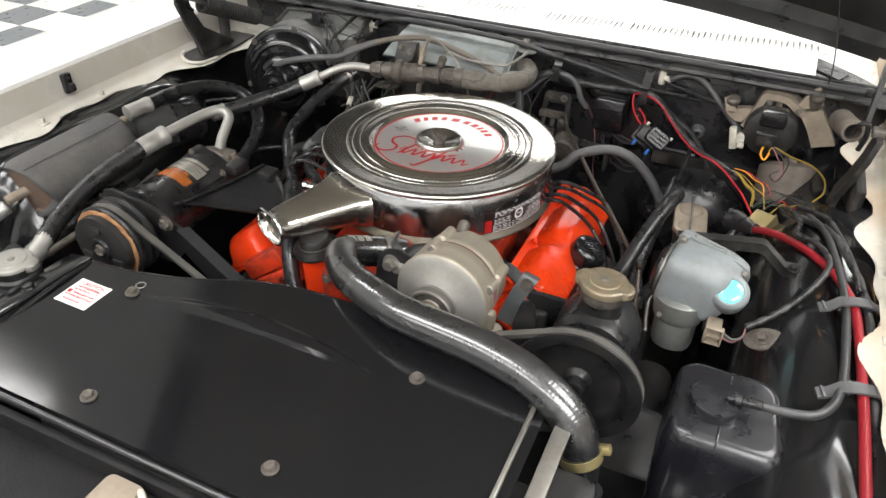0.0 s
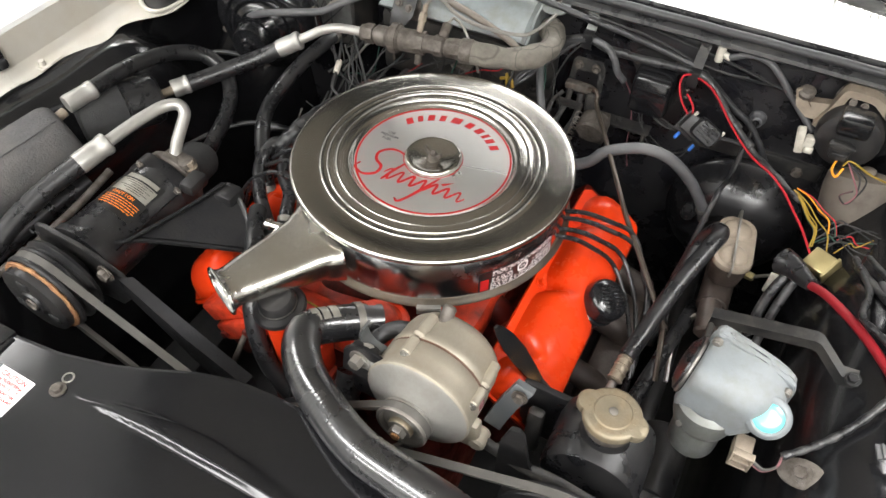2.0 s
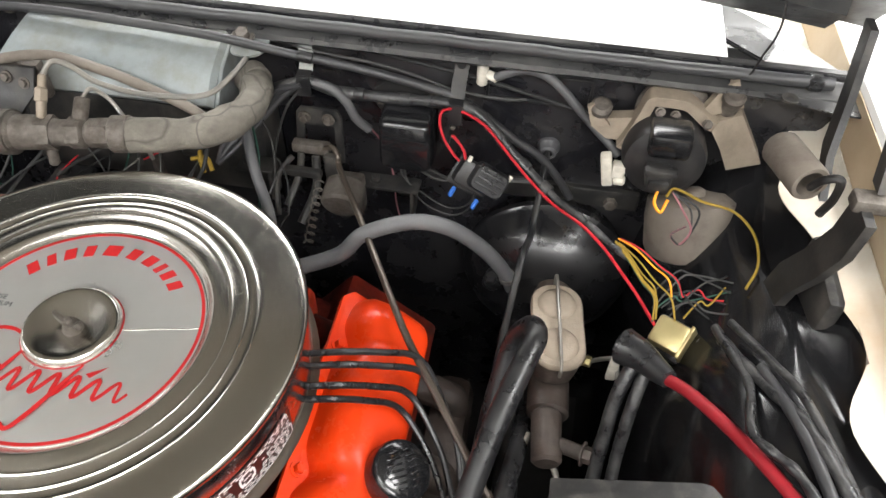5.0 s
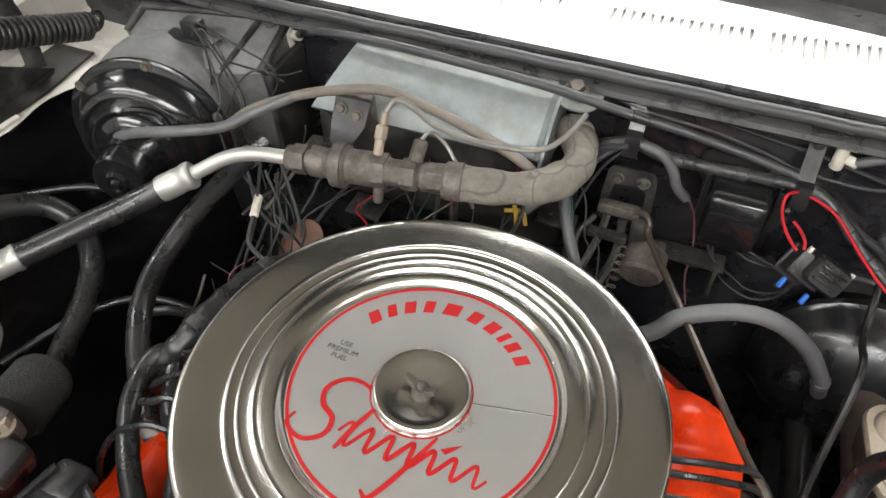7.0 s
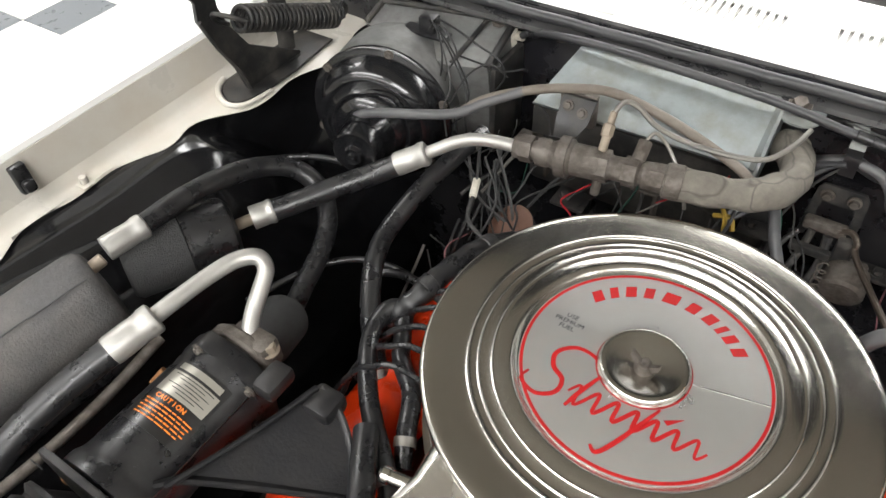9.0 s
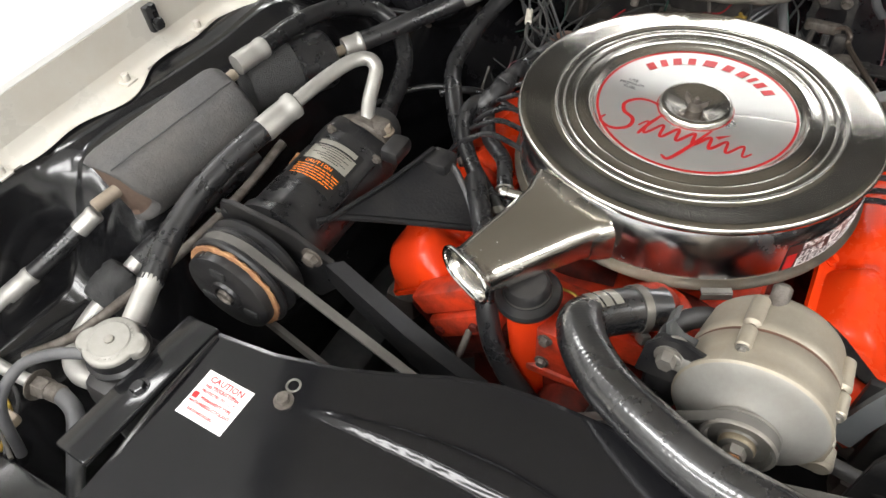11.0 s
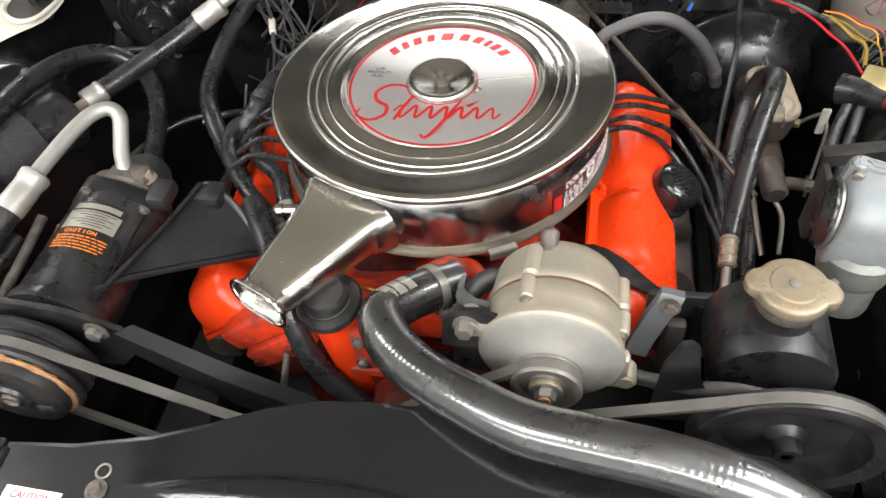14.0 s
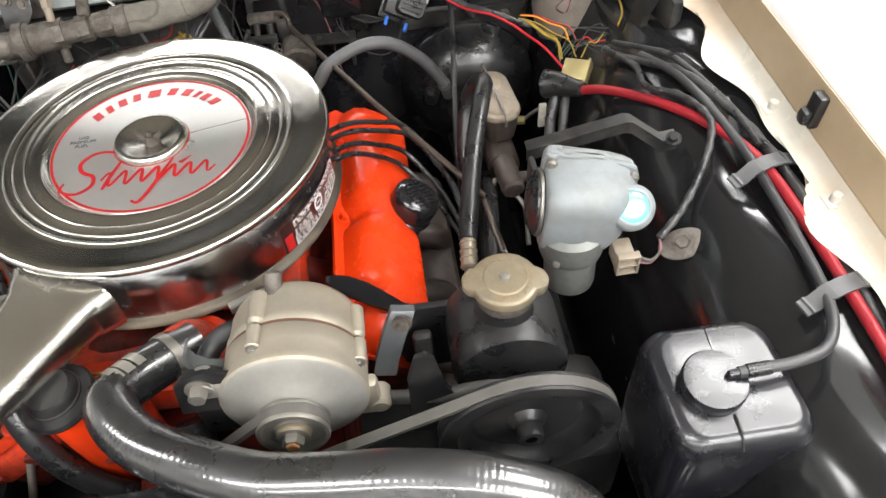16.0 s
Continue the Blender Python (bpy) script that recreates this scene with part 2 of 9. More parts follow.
ENGINE_WORN = mat("worn_engine_enamel", (0.50, 0.035, 0.009), 0.38, 0, 0.15, 25, 0.2, 120, dust=(0.030, 0.014, 0.009), dust_amount=0.42, dust_scale=26)
CAST = mat("cast_aluminium", (0.34, 0.305, 0.245), 0.50, 0.45, 0.10, 220, 0.12, 900, dust=(0.30, 0.24, 0.17), dust_amount=0.25)
CAST_GREY = mat("grey_cast_aluminium", (0.33, 0.32, 0.295), 0.46, 0.5, 0.10, 220, 0.10, 900, dust=(0.22, 0.19, 0.15), dust_amount=0.25)
STEEL = mat("dull_steel", (0.27, 0.26, 0.24), 0.44, 0.8, 0.15, 80, 0.05, 300, dust=(0.18, 0.14, 0.10), dust_amount=0.25)
RUSTY = mat("rusty_steel", (0.36, 0.17, 0.07), 0.7, 0.2, 0.35, 60, 0.25, 400)
ALU = mat("aluminium_tube", (0.40, 0.39, 0.365), 0.46, 0.65, 0.08, 120, 0.05, 500)
GLOSS_BLACK = mat("gloss_black_paint", (0.009, 0.009, 0.010), 0.17, 0, 0.3, 25, 0.04, 22, coat=0.3, dust=(0.022, 0.0215, 0.021), dust_amount=0.06, dust_scale=12, specks=(0.14, 0.13, 0.12))
SHELL_BLACK = mat("worn_black_enamel", (0.010, 0.010, 0.011), 0.28, 0, 0.3, 30, 0.08, 90, spec=0.42, dust=(0.05, 0.048, 0.045), dust_amount=0.2, dust_scale=30, specks=(0.2, 0.19, 0.18))
LINKAGE = mat("brown_oiled_steel", (0.075, 0.060, 0.048), 0.36, 0.5, 0.2, 60, 0.05, 200)
CRIMP_TAN = mat("tan_stained_steel", (0.27, 0.225, 0.17), 0.42, 0.6, 0.2, 80, 0.1, 300)
OILY = mat("oily_brown_casting", (0.060, 0.045, 0.037), 0.5, 0.1, 0.35, 60, 0.3, 200, dust=(0.028, 0.022, 0.018), dust_amount=0.5, dust_scale=30)
SATIN_BLACK = mat("satin_black_paint", (0.012, 0.012, 0.013), 0.32, 0, 0.3, 40, 0.10, 120, dust=(0.055, 0.05, 0.045), dust_amount=0.22, dust_scale=24, spec=0.38, specks=(0.10, 0.09, 0.08))
DUSTY_BLACK = mat("dusty_black_paint", (0.016, 0.016, 0.016), 0.42, 0, 0.3, 40, 0.14, 160, dust=(0.10, 0.09, 0.078), dust_amount=0.3, dust_scale=28, spec=0.38, specks=(0.16, 0.14, 0.12))
BOOSTER_BLACK = mat("booster_black_paint", (0.009, 0.009, 0.010), 0.22, 0, 0.3, 30, 0.05, 40, coat=0.15, dust=(0.03, 0.028, 0.026), dust_amount=0.15, dust_scale=16, specks=(0.08, 0.07, 0.06))
CASTING_BLACK = mat("black_casting", (0.011, 0.011, 0.012), 0.5, 0, 0.3, 60, 0.25, 240, spec=0.13, dust=(0.024, 0.022, 0.019), dust_amount=0.2, dust_scale=30)
PANEL_BLACK = mat("panel_gloss_black", (0.007, 0.007, 0.008), 0.10, 0, 0.3, 20, 0.025, 14, spec=0.5, dust=(0.016, 0.0155, 0.015), dust_amount=0.06, dust_scale=7, specks=(0.12, 0.115, 0.11))
COWL_GREY = mat("dusty_black_cowl_ledge", (0.022, 0.022, 0.023), 0.26, 0, 0.3, 40, 0.06, 120, coat=0.3, dust=(0.11, 0.108, 0.102), dust_amount=0.30, dust_scale=12)
FIREWALL = mat("dirty_black_firewall", (0.008, 0.008, 0.010), 0.17, 0, 0.4, 30, 0.12, 60, coat=0.3, dust=(0.045, 0.043, 0.043), dust_amount=0.30, dust_scale=9, specks=(0.12, 0.09, 0.07))
RUST_RING = mat("flaking_rust", (0.26, 0.12, 0.055), 0.8, 0.1, 0.4, 90, 0.6, 260, dust=(0.42, 0.24, 0.11), dust_amount=0.5, dust_scale=60)
RUBBER = mat("black_rubber", (0.013, 0.013, 0.014), 0.27, 0, 0.3, 60, 0.07, 180, dust=(0.036, 0.035, 0.033), dust_amount=0.14, dust_scale=40, specks=(0.07, 0.065, 0.06))
HOSE_RUBBER = mat("glossy_hose_rubber", (0.014, 0.014, 0.015), 0.27, 0, 0.25, 60, 0.012, 200, coat=1.0, spec=1.0, dust=(0.04, 0.04, 0.041), dust_amount=0.10)
BELT = mat("worn_belt_rubber", (0.075, 0.071, 0.064), 0.55, 0, 0.2, 60, 0.1, 300, dust=(0.13, 0.12, 0.105), dust_amount=0.3)
BROWN = mat("brown_stained_metal", (0.12, 0.06, 0.04), 0.6, 0.2, 0.3, 60, 0.2, 300)
TAN_FACE = mat("tan_channel_paint", (0.46, 0.36, 0.24), 0.34, 0, 0.06, 20, 0.05, 80, dust=(0.38, 0.28, 0.17), dust_amount=0.3, dust_scale=6)
GREY_RUBBER = mat("dusty_rubber", (0.070, 0.070, 0.073), 0.40, 0, 0.2, 60, 0.12, 200, dust=(0.15, 0.148, 0.145), dust_amount=0.25)
TUBE_RUBBER = mat("dark_grey_rubber", (0.032, 0.032, 0.034), 0.36, 0, 0.2, 60, 0.08, 200, dust=(0.07, 0.069, 0.067), dust_amount=0.2)
FOAM_SEAM = mat("grey_foam_seam", (0.05, 0.05, 0.05), 0.9)
FOAM = mat("grey_foam", (0.062, 0.060, 0.060), 0.72, 0, 0.35, 160, 0.55, 330, dust=(0.115, 0.107, 0.098), dust_amount=0.4, dust_scale=13, specks=(0.22, 0.21, 0.20))
FOAM_CORE = mat("brown_foam_core", (0.13, 0.085, 0.062), 0.85, 0, 0.35, 90, 0.6, 260)
FOAM_DARK = mat("dark_foam", (0.028, 0.028, 0.028), 0.85, 0, 0.4, 90, 0.9, 500)
INSULATION = mat("putty_insulation", (0.155, 0.142, 0.118), 0.88, 0, 0.3, 70, 0.9, 130, dust=(0.095, 0.085, 0.072), dust_amount=0.45, dust_scale=26, cracks=11.0)
GALV = mat("dusty_galvanised_steel", (0.245, 0.272, 0.275), 0.46, 0.35, 0.16, 60, 0.10, 160, dust=(0.19, 0.18, 0.15), dust_amount=0.45, dust_scale=16)
GRIME = mat("grimy_metal", (0.13, 0.115, 0.10), 0.6, 0.4, 0.35, 90, 0.4, 300, dust=(0.055, 0.043, 0.034), dust_amount=0.5, dust_scale=50)
ARM_GREY = mat("grey_painted_steel", (0.075, 0.080, 0.083), 0.38, 0.2, 0.15, 60, 0.06, 200, dust=(0.11, 0.105, 0.095), dust_amount=0.25)
TAN_METAL = mat("tan_cast_metal", (0.26, 0.215, 0.165), 0.58, 0.15, 0.2, 120, 0.25, 400, dust=(0.15, 0.115, 0.085), dust_amount=0.3)
TAUPE = mat("taupe_plastic", (0.15, 0.128, 0.105), 0.6, 0, 0.25, 60, 0.25, 200, dust=(0.08, 0.065, 0.052), dust_amount=0.45, dust_scale=30)
SERVO = mat("pale_grey_casting", (0.215, 0.235, 0.245), 0.50, 0.1, 0.10, 40, 0.12, 260, dust=(0.18, 0.178, 0.165), dust_amount=0.4, dust_scale=28, specks=(0.11, 0.10, 0.09))
ZINC = mat("dull_zinc_can", (0.20, 0.21, 0.20), 0.42, 0.55, 0.12, 50, 0.10, 200, dust=(0.15, 0.14, 0.12), dust_amount=0.35, dust_scale=30)
TEAL = mat("pale_aqua_plastic", (0.14, 0.72, 0.70), 0.22, 0.0, 0.12, 220, coat=1.0)
CAP_METAL = mat("worn_cap_metal", (0.24, 0.205, 0.145), 0.48, 0.6, 0.15, 120, 0.15, 300, dust=(0.25, 0.185, 0.11), dust_amount=0.4, dust_scale=45)
CAP_SILVER = mat("tinned_cap_metal", (0.30, 0.29, 0.265), 0.55, 0.7, 0.1, 120, 0.1, 300)
BRASS = mat("gold_passivated_steel", (0.46, 0.385, 0.19), 0.36, 0.75, 0.12, 60)
WHITE_PAINT = mat("white_car_paint", (0.69, 0.685, 0.66), 0.16, 0, 0.02, 10, coat=0.5)
# white paint toned cream in both coats for the gutter's shade, plus tan stains
CREAM_SHADE = mat("cream_shaded_gutter_paint", (0.58, 0.555, 0.50), 0.28, 0, 0.05, 20, 0.05, 80, dust=(0.46, 0.38, 0.28), dust_amount=0.2, dust_scale=8)
CREAM_STAINED = mat("tan_stained_gutter_paint", (0.60, 0.565, 0.49), 0.28, 0, 0.05, 20, 0.05, 80, dust=(0.50, 0.34, 0.19), dust_amount=0.4, dust_scale=5)
WHITE_PLASTIC = mat("white_plastic", (0.55, 0.52, 0.45), 0.5, 0, 0.12, 80, 0.1, 200, dust=(0.25, 0.22, 0.17), dust_amount=0.3, dust_scale=60)
RED_RUBBER = mat("red_cable_rubber", (0.25, 0.012, 0.018), 0.42, 0, 0.1, 40)
PAPER = mat("label_paper", (0.80, 0.78, 0.76), 0.5, 0, 0.03, 60)
LABEL_BLACK = mat("black_label", (0.012, 0.012, 0.012), 0.3)
LABEL_SILVER = mat("silver_label", (0.38, 0.365, 0.32), 0.38, 0.6, 0.08, 90)
BOTTLE = mat("black_polythene", (0.009, 0.009, 0.012), 0.20, 0, 0.2, 30, 0.04, 60, coat=0.2, spec=0.6, dust=(0.03, 0.03, 0.03), dust_amount=0.15)
WIRES = {n: mat(n + "_wire", c, 0.55, spec=0.25) for n, c in dict(red=(0.38, 0.012, 0.02), yellow=(0.26, 0.17, 0.025), orange=(0.75, 0.28, 0.02), green=(0.02, 0.06, 0.045), blue=(0.02, 0.10, 0.38), pink=(0.24, 0.10, 0.11), black=(0.02, 0.02, 0.02), grey=(0.042, 0.041, 0.040), white=(0.085, 0.08, 0.072)).items()}
TAPE = mat("shiny_black_tape", (0.016, 0.016, 0.017), 0.30, 0, 0.3, 80, 0.8, 150, dust=(0.10, 0.098, 0.094), dust_amount=0.32, dust_scale=45)
CEILING_GREY = mat("dull_grey_ceiling_paint", (0.56, 0.56, 0.56), 0.8, 0, 0.05, 4)
ROOM_WHITE = mat("white_wall_paint", (0.80, 0.80, 0.79), 0.7, 0, 0.03, 4)
TILE_WHITE = mat("white_floor_tile", (0.66, 0.65, 0.61), 0.3, 0, 0.04, 6)
TILE_GREY = mat("grey_floor_tile", (0.13, 0.14, 0.15), 0.3, 0, 0.08, 6)
# near-black filler for places that only lie in shade
VOID = mat("dark_void", (0.012, 0.012, 0.012), 0.8)


def glow(name, colour, strength):
    m = bpy.data.materials.new(name)
    m.use_nodes = True
    b = m.node_tree.nodes["Principled BSDF"]
    b.inputs["Base Color"].default_value = (*colour, 1)
    b.inputs["Emission Color"].default_value = (*colour, 1)
    b.inputs["Emission Strength"].default_value = strength
    return m


DIFFUSER = glow("lit_diffuser", (1.0, 0.97, 0.93), 6.0)
BULB = glow("warm_bulb", (1.0, 0.50, 0.16), 7.0)

# ---- the room ----
HALF = 7.0


def room():
    def slab(name, at, size, label):
        solo(name, box(at, size, 0), ROOM_WHITE, label, "wall", kind="structure")
    slab("wall_north", (0, HALF + 0.1, CEILING / 2), (2 * HALF + 0.4, 0.2, CEILING), "plain white painted showroom wall behind the car")
    slab("wall_south", (0, -HALF - 0.1, CEILING / 2), (2 * HALF + 0.4, 0.2, CEILING), "plain white painted showroom wall before the car")
    slab("wall_east", (HALF + 0.1, 0, CEILING / 2), (0.2, 2 * HALF, CEILING), "plain white painted showroom wall beside the car")
    slab("wall_west", (-HALF - 0.1, 0, CEILING / 2), (0.2, 2 * HALF, CEILING), "plain white painted showroom wall beside the car")
    solo("ceiling", box((0, 0, CEILING + 0.1), (2 * HALF + 0.4, 2 * HALF + 0.4, 0.2), 0), CEILING_GREY, "plain grey showroom ceiling over the car", "ceiling", kind="structure")
    for x0, x1, y in LAMPS:
        x, long = (x0 + x1) / 2, x1 - x0
        light = thing("ceiling_light", (x, y, CEILING), "long white fluorescent ceiling light, switched on" if long > 4 else "short white fluorescent ceiling light, switched on", "light", "ceiling lights")
        for side in (-1, 1):
            part("frame", box((x, y + side * (LAMP_WIDTH / 2 + 0.02), CEILING - 0.035), (long + 0.1, 0.03, 0.07)), WHITE_PLASTIC, light)
        part("diffuser", box((x, y, CEILING - 0.02), (long, LAMP_WIDTH + 0.01, 0.02), 0), DIFFUSER, light, "lit white diffuser")
    # checkered floor: separate tiles where they come into view, a plain slab elsewhere
    floor = solo("floor", box((0, 0, -0.1), (2 * HALF + 0.4, 2 * HALF + 0.4, 0.192), 0), TILE_WHITE, "white and grey checkered tile floor", "floor", kind="structure")
    s = 0.305
    meshes = []
    for m in (TILE_WHITE, TILE_GREY):
        meshes.append(finish("tile", box((0, 0, 0), (s - 0.003, s - 0.003, 0.008), 0.001, seg=1), m))
    for i in range(-14, 3):
        for j in range(-6, 11):
            t = new("tile", meshes[(i + j) % 2])
            t.location = (-2.83 + s * (i + 0.5), 1.0 + s * (j + 0.5), 0.0)
            t.parent = floor


room()


# ---- the car's body round the engine bay ----
def strip_along(profile, ys, wobble=None, close=False):
    """A sheet from (x, z) rows drawn out along y."""
    rings = []
    for y in ys:
        row = []
        for k, (x, z) in enumerate(profile):
            dx, dz = wobble(k, y) if wobble else (0, 0)
            row.append((x + dx, y, z + dz))
        rings.append(row)
    return loft(rings, False, close)


YS = [-1.15 + 0.0125 * k for k in range(161)]


def fender(side, rise, name_label):
    """White front fender: gutter flange, drip channel, crest and outer side."""
    f = thing("fender", (side * 0.9, 0.0, 0.9), name_label, "car fender", "front fenders")
    drop = lambda y: -0.05 * max(0, (-0.35 - y)) ** 1.5  # noqa: E731

    def wob(k, y):
        out = 0.0
        if k == 0:
            out = side * (-0.012 * math.sin(21 * y + 1.0) - 0.008 * math.sin(43 * y))
            if side < 0 and y > 0.06:
                s = min(1.0, (y - 0.06) / 0.10)
                out += 0.066 * s * s * (3 - 2 * s)
            elif y > 0.12:
                out += side * -0.02 * min(1, (y - 0.12) * 8)
        return (out, rise + drop(y))
    shift = -0.008 if side > 0 else 0.0
    gutter = [(side * (x + shift), z) for x, z in ((0.722, 0.915), (0.730, 0.9185), (0.740, 0.9195), (0.746, 0.925), (0.7495, 0.934), (0.7510, 0.9372), (0.7525, 0.9362), (0.7535, 0.929))]
    part("flange", thicken(strip_along(gutter, YS, wob), 0.0015), CREAM_STAINED if side > 0 else CREAM_SHADE, f, "gutter flange toned cream for shade")
    wall = [(side * (x + shift), z) for x, z in ((0.7538, 0.928), (0.7550, 0.945), (0.757, 0.975), (0.759, 0.991))]
    part("channel_face", thicken(strip_along(wall, YS, lambda k, y: (0, rise + drop(y))), 0.0015), TAN_FACE if side > 0 else CREAM_SHADE, f, "tan channel face" if side > 0 else "channel face toned cream for shade")
    top = [(side * (x + shift), z) for x, z in ((0.7595, 0.9915), (0.763, 0.998), (0.775, 1.003), (0.86, 1.009), (0.93, 1.004), (0.97, 0.985), (0.99, 0.95), (1.0, 0.90), (1.005, 0.80), (0.995, 0.60), (0.97, 0.35))]
    part("outer_panel", thicken(strip_along(top, YS, lambda k, y: (0, rise + drop(y))), 0.0015), WHITE_PAINT, f, "glossy white outer panel")
    return f


fender_l = fender(-1, 0.0, "glossy white front fender with cream gutter beside the engine bay")
fender_r = fender(1, 0.022, "white front fender with tan-stained cream gutter and rubber bumper")


def fender_bits(side, rise, parent, bolts, bumper):
    for y in bolts:
        x = side * 0.734
        part("stud", join(rod((x, y, 0.915 + rise), (x, y, 0.931 + rise), 0.0055, 10, 0.001), box((x, y, 0.919 + rise), (0.022, 0.020, 0.003), 0.001)), CREAM_SHADE, parent, "painted bolt with square washer")
    x, z = side * (0.753 if side < 0 else 0.745), 0.966 + rise
    bm = join(box((0, 0, 0), (0.012, 0.020, 0.040), 0.003), box((-side * 0.009, 0, -0.008), (0.012, 0.016, 0.018), 0.005))
    bm.transform(Matrix.Translation((x - side * 0.004, bumper, z)) @ Matrix.Rotation(side * radians(3), 4, "Y"))
    part("bump_stop", bm, RUBBER, parent, "black rubber hood bump stop")


fender_bits(-1, 0.0, fender_l, (-0.086, -0.235, -0.45), -0.146)
fender_bits(1, 0.022, fender_r, (-0.077, -0.231, -0.42), -0.139)


def apron(side, rise, profile, bulge, label):
    """Gloss black inner fender with pressed bulges."""
    ys = [-0.95 + 0.025 * k for k in range(57)]
    rows = []
    for y in ys:
        row = []
        for x, z in smooth_profile(profile):
            row.append((side * x, y, z + rise + bulge(x, y)))
        rows.append(row)
    return solo("inner_fender", thicken(loft(rows, False, False), 0.002), GLOSS_BLACK, label, "inner fender", "inner fenders", kind="structure")


def smooth_profile(p, step=9):
    return [(q.x, q.y) for q in smooth_line([(x, z, 0) for x, z in p], step)]


def bulge_l(x, y):
    edge = max(0.0, min(1.0, (0.735 - x) / 0.04))
    front = max(0.0, min(1.0, (-0.36 - y) / 0.12))
    ridge = max(0.0, min(1.0, (0.06 - y) / 0.05)) * max(0.0, min(1.0, (x - 0.60) / 0.02))
    return -0.16 * edge * front * front * (3 - 2 * front) + edge * (0.014 * math.exp(-((y - 0.02) / 0.10) ** 2) - 0.15 * math.exp(-((y - 0.27) / 0.13) ** 2) + 0.008 * math.sin(17 * y) * math.exp(-((x - 0.66) / 0.05) ** 2)) + ridge * edge * 0.0028 * math.sin((x - 0.6 + 0.10 * y) * 170)


def bulge_r(x, y):
    edge = max(0.0, min(1.0, (0.735 - x) / 0.05))
    return edge * (0.012 * math.exp(-((y + 0.02) / 0.08) ** 2 - ((x - 0.64) / 0.06) ** 2) - 0.06 * math.exp(-((y - 0.30) / 0.12) ** 2) + 0.006 * math.sin(24 * y + x * 30))


apron(-1, 0.0, [(0.748, 0.912), (0.716, 0.909), (0.69, 0.90), (0.662, 0.882), (0.628, 0.84), (0.598, 0.78), (0.575, 0.68), (0.56, 0.5), (0.555, 0.3)], bulge_l, "gloss black pressed steel inner fender on the air conditioning side")
apron(1, 0.0, [(0.748, 0.934), (0.722, 0.926), (0.70, 0.915), (0.672, 0.912), (0.64, 0.900), (0.606, 0.868), (0.582, 0.82), (0.562, 0.72), (0.55, 0.5), (0.545, 0.3)], bulge_r, "gloss black pressed steel inner fender under the battery cable")


def firewall():
    fw = solo("firewall", box((0, 0.452, 0.62), (1.60, 0.016, 0.80), 0.002), FIREWALL, "dusty satin black firewall behind the engine", "firewall", kind="structure")
    return fw


firewall()
COWL_Z = 1.024


